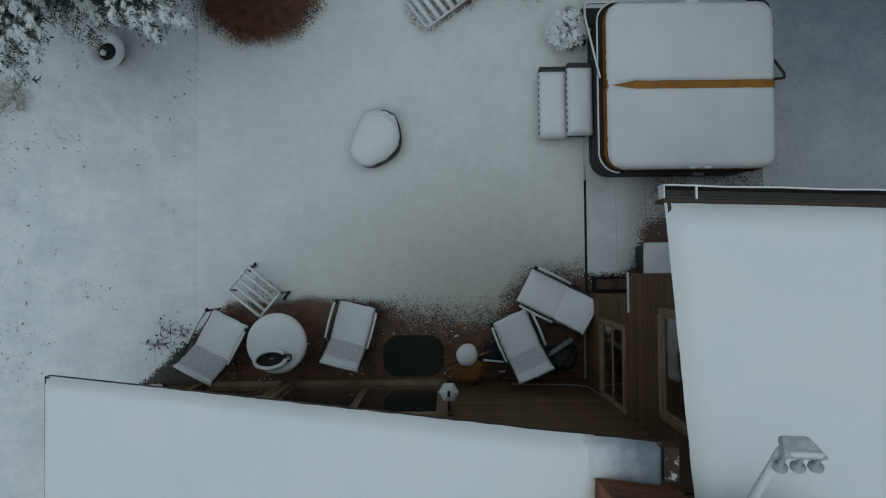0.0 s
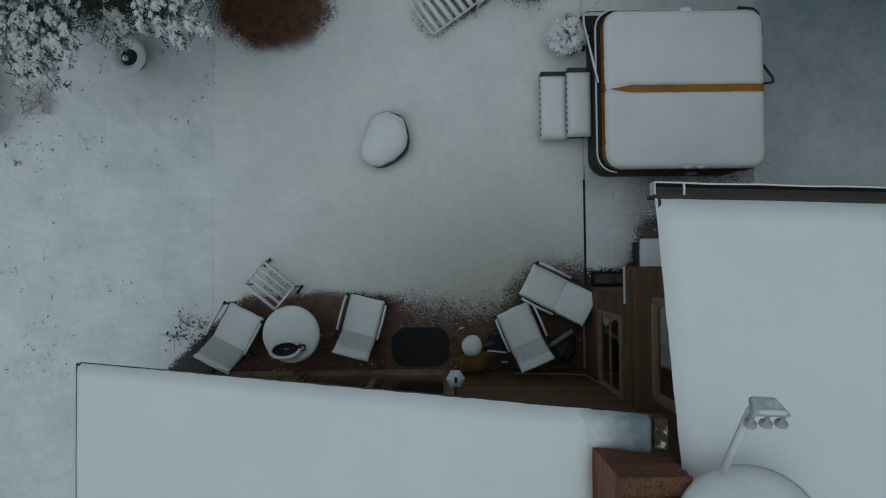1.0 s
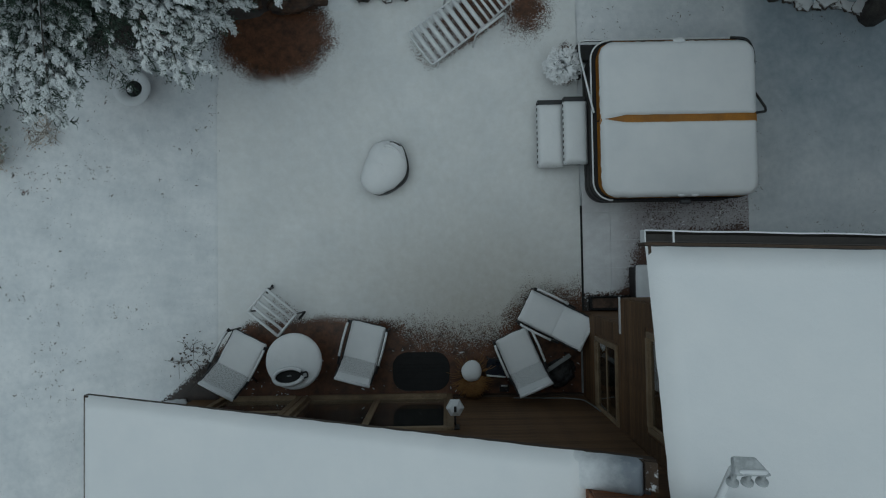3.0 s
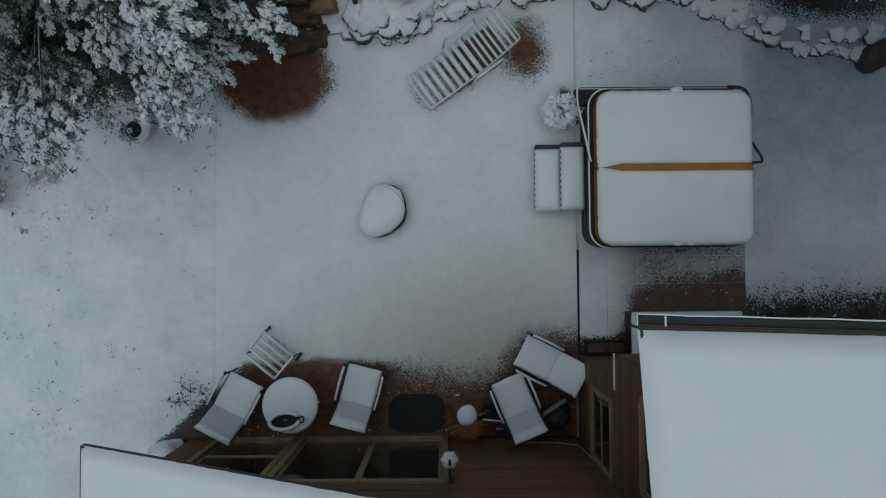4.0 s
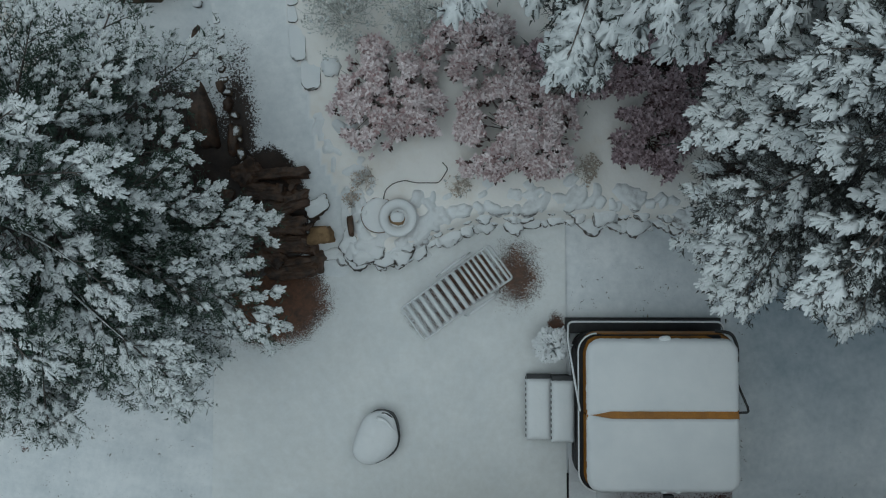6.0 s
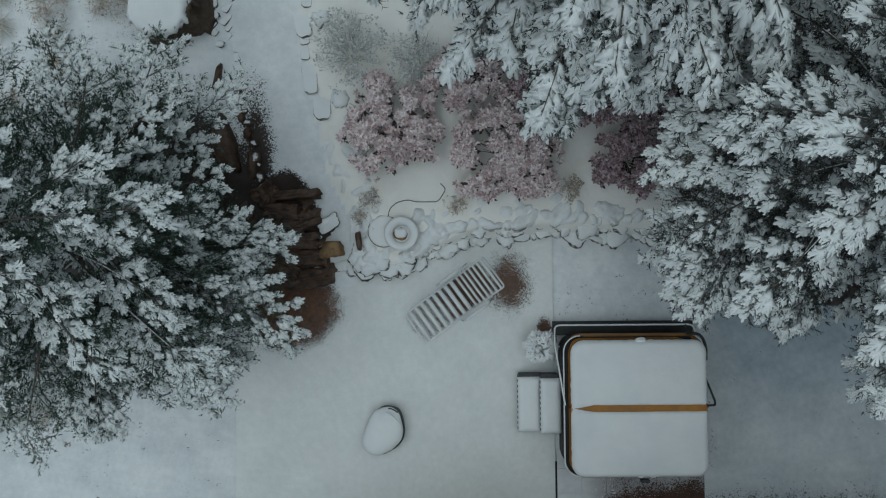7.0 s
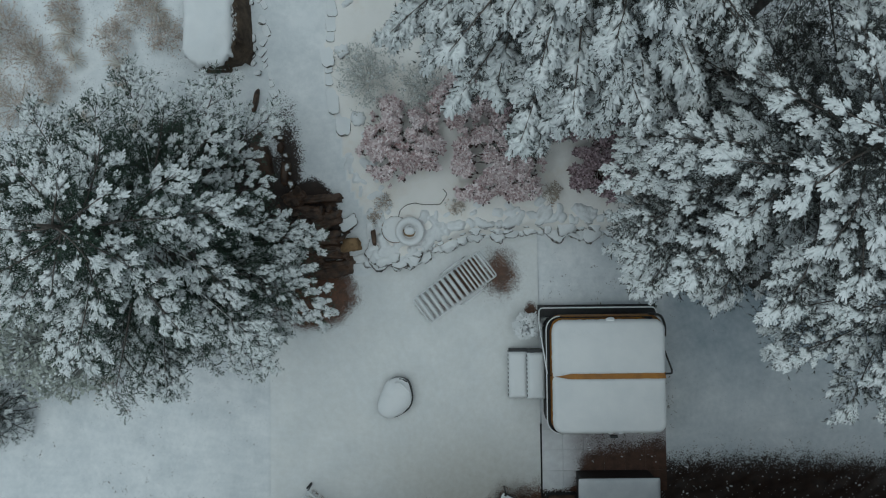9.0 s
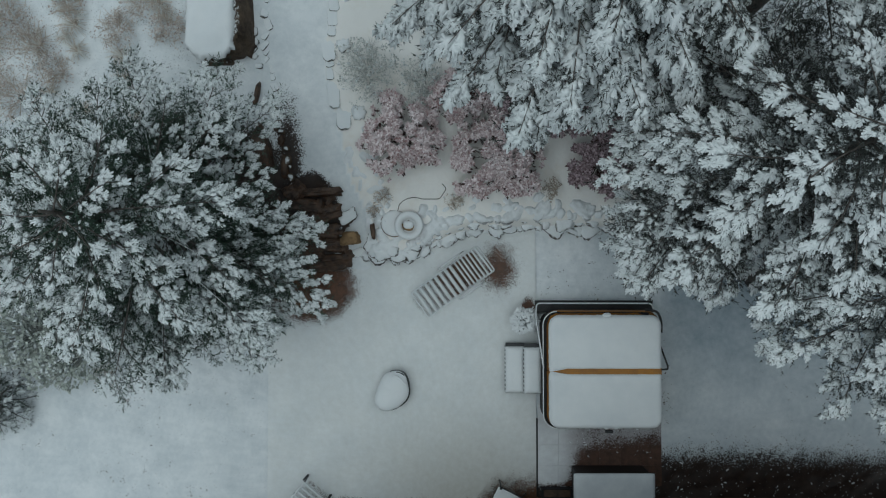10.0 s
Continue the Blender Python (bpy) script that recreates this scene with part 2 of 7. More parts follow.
OLIVE = leaf_mat("withered_olive_blades", (0.06, 0.057, 0.04), (0.22, 0.20, 0.15))
RIME = leaf_mat("rimed_blades", (0.66, 0.64, 0.59), (0.90, 0.89, 0.86))
DRYLEAF = leaf_mat("frosted_brown_leaves", (0.26, 0.19, 0.165), (0.74, 0.66, 0.61))
FROSTED = leaf_mat("frosted_dry_stalks", (0.45, 0.36, 0.29), (0.76, 0.67, 0.59))

GLASS, _gt, _gp = node_mat("window_glass")
_gp.inputs["Base Color"].default_value = (0.75, 0.8, 0.82, 1)
_gp.inputs["Transmission Weight"].default_value = 1.0
_gp.inputs["Roughness"].default_value = 0.03
_gp.inputs["IOR"].default_value = 1.4
INTERIOR = surface("dim_interior_boards", (0.03, 0.027, 0.024), (0.09, 0.08, 0.07), 0.9)


# ---- building helpers ----
def finish(name, me, material, parent=None, label="", smooth=False):
    for m in material if isinstance(material, (list, tuple)) else [material]:
        me.materials.append(m)
    if smooth:
        me.polygons.foreach_set("use_smooth", [True] * len(me.polygons))
    ob = new(name, me)
    if parent:
        ob.parent = parent
    if label:
        tagged(ob, label)
    return ob


def part(name, bm, material, parent=None, label="", smooth=False):
    me = bpy.data.meshes.new(name)
    bmesh.ops.recalc_face_normals(bm, faces=bm.faces)
    bm.to_mesh(me)
    bm.free()
    return finish(name, me, material, parent, label, smooth)


def thing(name, m, label, category, group="", kind=""):
    ob = new(name)
    ob.matrix_basis = m
    ob.empty_display_size = 0.1
    return tagged(ob, label, category, group, kind)


def box(x0, x1, y0, y1, z0, z1, bevel=0.0, seg=2, bm=None):
    b = bmesh.new()
    bmesh.ops.create_cube(b, size=1)
    bmesh.ops.transform(b, verts=b.verts, matrix=Matrix.Translation(((x0 + x1) / 2, (y0 + y1) / 2, (z0 + z1) / 2))
                        @ Matrix.Diagonal((x1 - x0, y1 - y0, z1 - z0, 1)))
    if bevel:
        bmesh.ops.bevel(b, geom=b.edges[:], offset=bevel, segments=seg, profile=0.6, affect="EDGES")
    if bm is None:
        return b
    me = bpy.data.meshes.new("tmp")
    b.to_mesh(me)
    b.free()
    bm.from_mesh(me)
    bpy.data.meshes.remove(me)
    return bm


def tube(points, r, sides=8, closed=False, bm=None, taper=None):
    bm = bm or bmesh.new()
    pts = [Vector(p) for p in points]
    n, rings = len(pts), []
    for i, p in enumerate(pts):
        a, b = (pts[i - 1], pts[(i + 1) % n]) if closed else (pts[max(i - 1, 0)], pts[min(i + 1, n - 1)])
        q = (b - a).normalized().to_track_quat("Z", "Y")
        rr = r if taper is None else r + (taper - r) * i / (n - 1)
        rings.append([bm.verts.new(p + q @ Vector((rr * math.cos(k * math.tau / sides), rr * math.sin(k * math.tau / sides), 0))) for k in range(sides)])
    for i in range(n if closed else n - 1):
        a, b = rings[i], rings[(i + 1) % n]
        for k in range(sides):
            bm.faces.new((a[k], a[(k + 1) % sides], b[(k + 1) % sides], b[k]))
    if not closed:
        bm.faces.new(rings[0][::-1])
        bm.faces.new(rings[-1])
    return bm


def rounded(pts, r=0.05, steps=5):
    """A path with its corners rounded off."""
    pts = [Vector(p) for p in pts]
    out = [pts[0]]
    for a, b, c in zip(pts, pts[1:], pts[2:]):
        d, e = (a - b), (c - b)
        rr = min(r, d.length * 0.45, e.length * 0.45)
        p, q = b + d.normalized() * rr, b + e.normalized() * rr
        for i in range(steps + 1):
            t = i / steps
            out.append(p * (1 - t) ** 2 + b * 2 * t * (1 - t) + q * t * t)
    return out + [pts[-1]]


def lathe(profile, sides=32, bm=None, closed=True):
    """A turned body; profile: (radius, height) from the bottom up."""
    bm = bm or bmesh.new()
    rings = [[bm.verts.new((r * math.cos(k * math.tau / sides), r * math.sin(k * math.tau / sides), z)) for k in range(sides)] for r, z in profile]
    for a, b in zip(rings, rings[1:]):
        for k in range(sides):
            bm.faces.new((a[k], a[(k + 1) % sides], b[(k + 1) % sides], b[k]))
    if closed:
        bm.faces.new(rings[0][::-1])
        bm.faces.new(rings[-1])
    return bm


def outline(w, d, r, seg=6):
    """A rectangle with rounded corners, centred, as a loop of points."""
    out = []
    for cx, cy, a0 in ((w / 2 - r, d / 2 - r, 0), (-w / 2 + r, d / 2 - r, 90), (-w / 2 + r, -d / 2 + r, 180), (w / 2 - r, -d / 2 + r, 270)):
        for i in range(seg + 1):
            a = radians(a0 + 90 * i / seg)
            out.append((cx + r * math.cos(a), cy + r * math.sin(a)))
    return out


def layers(loop, steps, bm=None, wob=0.0, seed=0):
    """A body from one outline, stacked: steps of (inset, z), capped at both ends."""
    bm = bm or bmesh.new()
    rings = []
    for inset, z in steps:
        ring = []
        for i, (x, y) in enumerate(loop):
            l = math.hypot(x, y) or 1
            k = wob * noise.noise((x * 9 + seed, y * 9, z * 6))
            s = max(0.0, (l - inset + k) / l)
            ring.append(bm.verts.new((x * s, y * s, z)))
        rings.append(ring)
    n = len(loop)
    for a, b in zip(rings, rings[1:]):
        for k in range(n):
            bm.faces.new((a[k], a[(k + 1) % n], b[(k + 1) % n], b[k]))
    bm.faces.new(rings[0][::-1])
    bm.faces.new(rings[-1])
    return bm


def snow_bed(w, d, h, r=0.06, wob=0.012, seed=0, nx=18, ny=18):
    """A bed of snow on a flat top, centred at its underside: soft edges, uneven face."""
    bm = bmesh.new()
    bmesh.ops.create_grid(bm, x_segments=nx, y_segments=ny, size=0.5)
    for v in bm.verts:
        u, t = v.co.x * 2, v.co.y * 2
        # square to rounded rectangle
        x, y = u * w / 2, t * d / 2
        cx, cy = max(abs(x) - (w / 2 - r), 0), max(abs(y) - (d / 2 - r), 0)
        l = math.hypot(cx, cy)
        if l > r and l > 0:
            x = math.copysign(w / 2 - r + cx * r / l, x) if cx else x
            y = math.copysign(d / 2 - r + cy * r / l, y) if cy else y
        e = min(w / 2 - abs(x), d / 2 - abs(y))
        if cx and cy:
            e = max(r - min(l, r), 0)
        f = min(1.0, max(0.0, e / (h * 1.1)))
        z = h * math.sqrt(max(0.0, 1 - (1 - f) ** 2)) if f < 1 else h
        k = noise.noise((x * 4 + seed * 7.1, y * 4, seed))
        rim = 1 + wob * 2 * noise.noise((x * 12 + seed, y * 12, 3)) / max(w, d) if e < 0.03 else 1
        v.co = (x * rim, y * rim, z * (1 + 0.18 * k))
    edge = [e for e in bm.edges if e.is_boundary]
    low = bmesh.ops.extrude_edge_only(bm, edges=edge)["geom"]
    for v in low:
        if isinstance(v, bmesh.types.BMVert):
            v.co.z = -0.004
    return bm


def arrays_mesh(name, verts, tris, slots=None):
    me = bpy.data.meshes.new(name)
    me.vertices.add(len(verts))
    me.vertices.foreach_set("co", np.asarray(verts, np.float32).ravel())
    me.loops.add(len(tris) * 3)
    me.loops.foreach_set("vertex_index", np.asarray(tris, np.int32).ravel())
    me.polygons.add(len(tris))
    me.polygons.foreach_set("loop_start", np.arange(0, len(tris) * 3, 3, dtype=np.int32))
    if slots is not None:
        me.polygons.foreach_set("material_index", np.asarray(slots, np.int32))
    me.update(calc_edges=True)
    return me


def smoothstep(a, b, x):
    t = np.clip((x - a) / (b - a), 0, 1)
    return t * t * (3 - 2 * t)


# ---- the lie of the land ----
WALL_X = [-1.55, -1.04, -0.65, -0.12, 0.67, 1.2, 1.77, 2.25, 3.44, 4.52, 5.64, 6.84, 12]
WALL_Y = [4.66, 4.5, 4.54, 4.82, 5.13, 5.09, 5.19, 5.14, 5.14, 4.61, 4.25, 4.22, 4.2]
EDGE_Y = [4.5, 5.25, 5.65, 6.29, 6.85, 7.5, 7.9, 8.4, 9.5, 14]
EDGE_X = [-1.56, -1.36, -1.52, -1.83, -1.92, -2.04, -2.16, -2.27, -2.12, -2.0]
LEFT_Y = [4.0, 6.24, 6.8, 7.2, 7.7, 8.7, 9.6, 14]
LEFT_X = [-2.7, -2.95, -3.1, -3.2, -3.26, -3.38, -3.42, -3.4]


def terrain(x, y):
    x, y = np.asarray(x, float), np.asarray(y, float)
    bed = 0.40 + 0.17 * np.clip(y - 5, -0.5, 9)
    way = np.interp(y, [4.3, 4.6, 5.0, 5.6, 6.2, 7.7, 9.5, 14, 60], [0, 0.08, 0.18, 0.38, 0.56, 0.83, 1.1, 1.6, 2.2])
    bank = np.interp(y, [3.0, 4.5, 6, 7.5, 9, 14, 60], [0, 0.22, 0.58, 0.92, 1.2, 1.8, 2.4])
    right = smoothstep(0.0, 0.22, x - np.interp(y, EDGE_Y, EDGE_X))
    behind = smoothstep(0.02, 0.28, y - np.interp(x, WALL_X, WALL_Y))
    left = smoothstep(0.0, 0.6, np.interp(y, LEFT_Y, LEFT_X) - x)
    middle = way * (1 - left) + bank * left
    bedded = np.where(y > 4.4, bed * behind, 0)
    return np.where(x > -1.8, middle * (1 - right) + bedded * right, middle * (1 - right) + bed * behind * right)


def rough_noise(x, y, s, seed=0.0):
    return np.array([noise.fractal((a * s + seed, b * s, seed), 1.0, 2.0, 4) for a, b in zip(np.ravel(x), np.ravel(y))]).reshape(np.shape(x))


def cover(x, y):
    """How much of the ground the snow covers."""
    lawn = np.where((x < -3.55) | (x > 4.55), 0.84, 1.0)
    lawn = np.where(y > 4.4, 0.9, lawn)
    lawn = np.where((y > 4.5) & (x > -2.3) & (x < 4.5), 1.0, lawn)
    lawn = np.where((x > 2) & (y > 3.7) & (y < 5), 0.86, lawn)
    lawn = np.where((x < -4.3) & (y > 6.4), 0.74, lawn)
    lawn = np.where(x > 4.55, 0.86, lawn)
    s = lawn
    eave = np.interp(x, [-4.7, -4.2, -3.6, -3.1, -2.0, -1.0, -0.5, 0.2, 0.7, 1.1, 2.1], [-1.9, -1.5, -0.95, -0.52, -0.44, -0.52, -1.1, -1.18, -1.1, -0.62, -0.4])
    soft = np.interp(x, [-4, -1, -0.5, 1.2, 2.1], [0.25, 0.28, 1.15, 1.15, 0.9])
    s = np.where(x > -4.6, np.minimum(s, np.clip((y - eave) / soft, 0, 1) ), s)
    # dry patches under the boughs and the lounger's back
    def patch(cx, cy, rx, ry, soft):
        d = np.hypot((x - cx) / rx, (y - cy) / ry)
        return np.clip((d - 1) / soft + 0.3, 0, 1.0)
    s = np.minimum(s, patch(-2.66, 4.02, 0.76, 0.60, 0.85))
    s = np.minimum(s, patch(-2.6, 5.35, 0.55, 0.95, 0.3))
    s = np.minimum(s, patch(-3.0, 6.45, 0.16, 0.75, 2.6))
    s = np.minimum(s, patch(1.2, 4.42, 0.19, 0.24, 3.6))
    s = np.minimum(s, patch(-4.8, 5.6, 1.9, 1.7, 0.5))
    # half-bare ground under the lounger's straps and the slatted chair
    u, w = (x + 0.41) * 0.81 + (y - 3.665) * 0.587, -(x + 0.41) * 0.587 + (y - 3.665) * 0.81
    e = np.maximum(np.abs(u - 0.72) - 0.80, np.abs(w) - 0.27)
    s = np.minimum(s, np.clip(0.28 + np.maximum(e, 0) / 0.14 + 0.34 * np.clip(1 - u / 0.95, 0, 1), 0.2, 1))
    e = np.maximum(np.abs((x + 2.58) * 0.766 - (y + 0.22) * 0.643) - 0.24, np.abs((x + 2.58) * 0.643 + (y + 0.22) * 0.766) - 0.17)
    s = np.minimum(s, np.clip(0.60 + np.maximum(e, 0) / 0.13, 0.4, 1))
    s = np.minimum(s, patch(5.9, 5.9, 1.7, 1.0, 0.7))
    s = np.minimum(s, patch(4.0, 8.6, 1.8, 1.2, 0.5))
    s = np.minimum(s, patch(1.82, 3.5, 0.12, 0.24, 1.2))
    # planting strip along the house
    strip = np.interp(x, [4.5, 6, 9, 14], [0.06, 0.12, 0.02, -0.02])
    s = np.minimum(s, np.where(x > 4.5, np.clip((y - strip) / 0.95, 0, 1) * 0.95, 1))
    return s


def thin_and_shaded_snow(x, y):
    """How thin and wet the snow lies, with tree shade painted in."""
    # side lawn: thin snow, painted darker northwards for the pines' shade
    t = np.where(x > 4.4, (0.40 + 0.5 * smoothstep(1.6, 3.4, y)) * smoothstep(4.0, 5.0, x) * smoothstep(5.6, 4.6, y), 0.12)
    slush = 0.75 * np.exp(-((x - 0.6) / 1.9) ** 2 - ((y + 0.2) / 1.3) ** 2)
    t = np.maximum(t, np.where((x > -3.5) & (x < 2), 0.12 + slush, 0))
    # behind the spa: canopy shade painted in, deeper to the right
    t = np.where((x > 2) & (x < 4.6) & (y > 3.6), 0.06 + 0.34 * smoothstep(2.4, 3.8, x), t)
    return np.where((y > np.interp(x, WALL_X, WALL_Y) + 0.1) & (x > np.interp(y, EDGE_Y, EDGE_X)) & (x < 4.5), -0.4, t)


def snow_grid(name, xs, ys, height, material, extra=None):
    gx, gy = np.meshgrid(xs, ys)
    z = height(gx, gy)
    nx, ny = len(xs), len(ys)
    v = np.stack([gx, gy, z], -1).reshape(-1, 3)
    i = (np.arange(ny - 1)[:, None] * nx + np.arange(nx - 1)[None]).ravel()
    tris = np.concatenate([np.stack([i, i + 1, i + nx + 1], -1), np.stack([i, i + nx + 1, i + nx], -1)])
    me = arrays_mesh(name, v, tris)
    at = me.attributes.new("snow", "FLOAT", "POINT")
    c = cover(gx, gy) if extra is None else extra(gx, gy)
    at.data.foreach_set("value", np.asarray(c, np.float32).ravel())
    at = me.attributes.new("thin", "FLOAT", "POINT")
    at.data.foreach_set("value", np.asarray(thin_and_shaded_snow(gx, gy), np.float32).ravel())
    return finish(name, me, material, smooth=True)


PAT = (-3.55, 2.0, -1.54, 4.42)


def lawn_height(x, y):
    z = terrain(x, y)
    n = rough_noise(x, y, 0.9) * 0.03 + rough_noise(x, y, 3.5, 5.0) * np.where(x > 4.5, 0.028, 0.014)
    far = np.maximum(np.abs(x), np.abs(y)) > 14
    # lumps of stone and stalks under the bed's snow
    bed = (y > np.interp(x, WALL_X, WALL_Y) + 0.25) & (x > np.interp(y, EDGE_Y, EDGE_X)) & (x < 5) & (y < 9)
    n = n + np.where(bed, 0.02 * np.abs(rough_noise(x, y, 5.0, 9.0)) + 0.012 * rough_noise(x, y, 9.0, 3.0), 0)
    z = z + np.where(far, 0, n)
    paved = (x > PAT[0] + 0.05) & (y > -9) & (((x < 1.93) & (y < 4.3)) | ((x < 4.5) & (y < 1.5)))
    return np.where(paved & (y < np.interp(x, WALL_X, WALL_Y) - 0.2), np.where(x < 2, -0.06, -0.016), z - 0.012)


def steps_out(a, b, fine, far):
    mid = np.arange(a, b + fine / 2, fine)
    out = np.array([0.3, 0.8, 1.7, 3.2, 6, 11, 20, 36, 60])
    return np.concatenate([a - out[::-1], mid, b + out])


ground = snow_grid("ground", steps_out(-10, 10, 0.075, 60), steps_out(-2.2, 12, 0.075, 60), lawn_height, LAWN)
tagged(ground, "snow-covered garden ground with dark soil showing through", "ground", kind="structure")


def patio_height(x, y):
    return 0.012 + rough_noise(x, y, 1.1, 2.0) * 0.006


patio = snow_grid("patio", np.linspace(PAT[0], 1.976, 112), np.arange(PAT[2], PAT[3] + 0.86, 0.05),
                  lambda x, y: np.where(y > np.interp(x, WALL_X, WALL_Y) + 0.1, -0.05, patio_height(x, y)), PATIO)
tagged(patio, "brown concrete patio under thin wet snow", "patio", kind="structure")

tagged(part("expansion_joint", box(1.982, 2.010, -0.25, 1.32, -0.05, 0.008), RUBBER), "dark open joint along the patio edge", "joint", kind="structure")
# square pavers of the spa pad, with open joints
pad = thing("paver_pad", pose(0, 0, 0), "square concrete pavers, partly snowed over, beside the spa", "paving", kind="structure")


def pad_cover(x, y):
    # bare next to the box, thinly dusted towards the spa
    edge = 0.40 + np.interp(x, [2.6, 3.2, 4.4], [0.02, 0.28, 0.42])
    dust = np.clip((y - edge) / 0.75 + 0.28, 0, 0.60)
    k = smoothstep(2.45, 3.0, x)
    s = dust * k + 0.92 * (1 - k)
    return np.clip(s - 0.8 * smoothstep(0.12, -0.15, y), 0, 1)


for ix in range(6):
    for iy in range(9):
        x0, y0 = 2.012 + ix * 0.423, -0.05 + iy * 0.42
        if y0 > 1.3:
            continue
        t = 0.004 * math.sin(ix * 7 + iy * 3)
        n = 5
        gx = np.linspace(x0 + 0.002, x0 + 0.421, n)
        gy = np.linspace(y0 + 0.002, y0 + 0.418, n)
        X, Y = np.meshgrid(gx, gy)
        v = [(a, b, 0.006 + t) for a, b in zip(X.ravel(), Y.ravel())]
        f = [(j * n + i, j * n + i + 1, (j + 1) * n + i + 1, (j + 1) * n + i) for j in range(n - 1) for i in range(n - 1)]
        ring = [i for i in range(n)] + [j * n + n - 1 for j in range(1, n)] + [(n - 1) * n + i for i in range(n - 2, -1, -1)] + [j * n for j in range(n - 2, 0, -1)]
        base = len(v)
        v += [(v[i][0], v[i][1], -0.05) for i in ring]
        m = len(ring)
        f += [(ring[(k + 1) % m], ring[k], base + k, base + (k + 1) % m) for k in range(m)]
        me = bpy.data.meshes.new("paver")
        me.from_pydata(v, [], f)
        at = me.attributes.new("snow", "FLOAT", "POINT")
        at.data.foreach_set("value", np.asarray(pad_cover(np.array([p[0] for p in v]), np.array([p[1] for p in v])), np.float32))
        at = me.attributes.new("thin", "FLOAT", "POINT")
        at.data.foreach_set("value", np.array([0.25 + 0.6 * float(smoothstep(2.4, 2.9, p[0])) for p in v], np.float32))
        finish("paver", me, PAVER, pad)


# ---- houses ----
def roof_snow(name, x0, x1, y0, y1, plane, depth, parent, label, seed=0, step=0.07):
    """Snow lying on a sloping roof, with a soft uneven rim."""
    nx, ny = int((x1 - x0) / step), int((y1 - y0) / step)
    bm = bmesh.new()
    grid = []
    for j in range(ny + 1):
        row = []
        for i in range(nx + 1):
            x, y = x0 + (x1 - x0) * i / nx, y0 + (y1 - y0) * j / ny
            e = min(x - x0, x1 - x, y - y0, y1 - y)
            f = max(0.0, min(1, e / 0.10))
            h = depth * math.sqrt(1 - (1 - f) ** 2) * (1 + 0.10 * noise.noise((x * 1.3, y * 1.3, seed)))
            if e < 0.001:
                k = 0.002 * noise.noise((x * 5, y * 5, seed + 4)) + 0.006 * noise.noise((x * 25, y * 25, seed))
                x, y = x + k, y + k
            row.append(bm.verts.new((x, y, plane(x, y) + h + 0.004)))
        grid.append(row)
    for j in range(ny):
        for i in range(nx):
            bm.faces.new((grid[j][i], grid[j][i + 1], grid[j + 1][i + 1], grid[j + 1][i]))
    return part(name, bm, SNOW_ROOF, parent, label, smooth=True)


def slab(plane, x0, x1, y0, y1, thick):
    bm = bmesh.new()
    v = [bm.verts.new((x, y, plane(x, y) - d)) for d in (0, thick) for x, y in ((x0, y0), (x1, y0), (x1, y1), (x0, y1))]
    for f in ((0, 1, 2, 3), (7, 6, 5, 4), (0, 4, 5, 1), (1, 5, 6, 2), (2, 6, 7, 3), (3, 7, 4, 0)):
        bm.faces.new([v[i] for i in f])
    return bm


def boards(parent, along, fixed, a0, a1, z0, z1, face, height=0.14, name="siding_board", material=None, holes=()):
    """Lapped boards on a wall; along: the axis they run on; fixed: the wall's plane; face: the way it looks."""
    z = z0
    cache = {}
    while z < z1 - 0.02:
        h = min(height, z1 - z)
        spans = [(a0, a1)]
        for b0, b1, c0, c1 in holes:
            if z + h > c0 and z < c1:
                spans = [s for p, q in spans for s in ((p, min(q, b0)), (max(p, b1), q)) if s[1] - s[0] > 0.02]
        for p, q in spans:
            key = (round(q - p, 3), round(h, 3))
            if key not in cache:
                bm = bmesh.new()
                w, tl, tu = q - p, 0.022, 0.006
                pts = [(0, 0), (tl, 0), (tl, 0.012), (tu, h), (0, h)]
                ends = []
                for u in (0, w):
                    ends.append([bm.verts.new((u, face * d, zz) if along == "x" else (face * d, u, zz)) for d, zz in pts])
                for k in range(5):
                    bm.faces.new((ends[0][k], ends[0][(k + 1) % 5], ends[1][(k + 1) % 5], ends[1][k]))
                bm.faces.new(ends[0][::-1])
                bm.faces.new(ends[1])
                bmesh.ops.recalc_face_normals(bm, faces=bm.faces)
                me = bpy.data.meshes.new(name)
                bm.to_mesh(me)
                bm.free()
                me.materials.append(material or SIDING)
                cache[key] = me
            ob = new(name, cache[key])
            ob.parent = parent
            ob.location = (p, fixed, z) if along == "x" else (fixed, p, z)
        z += height


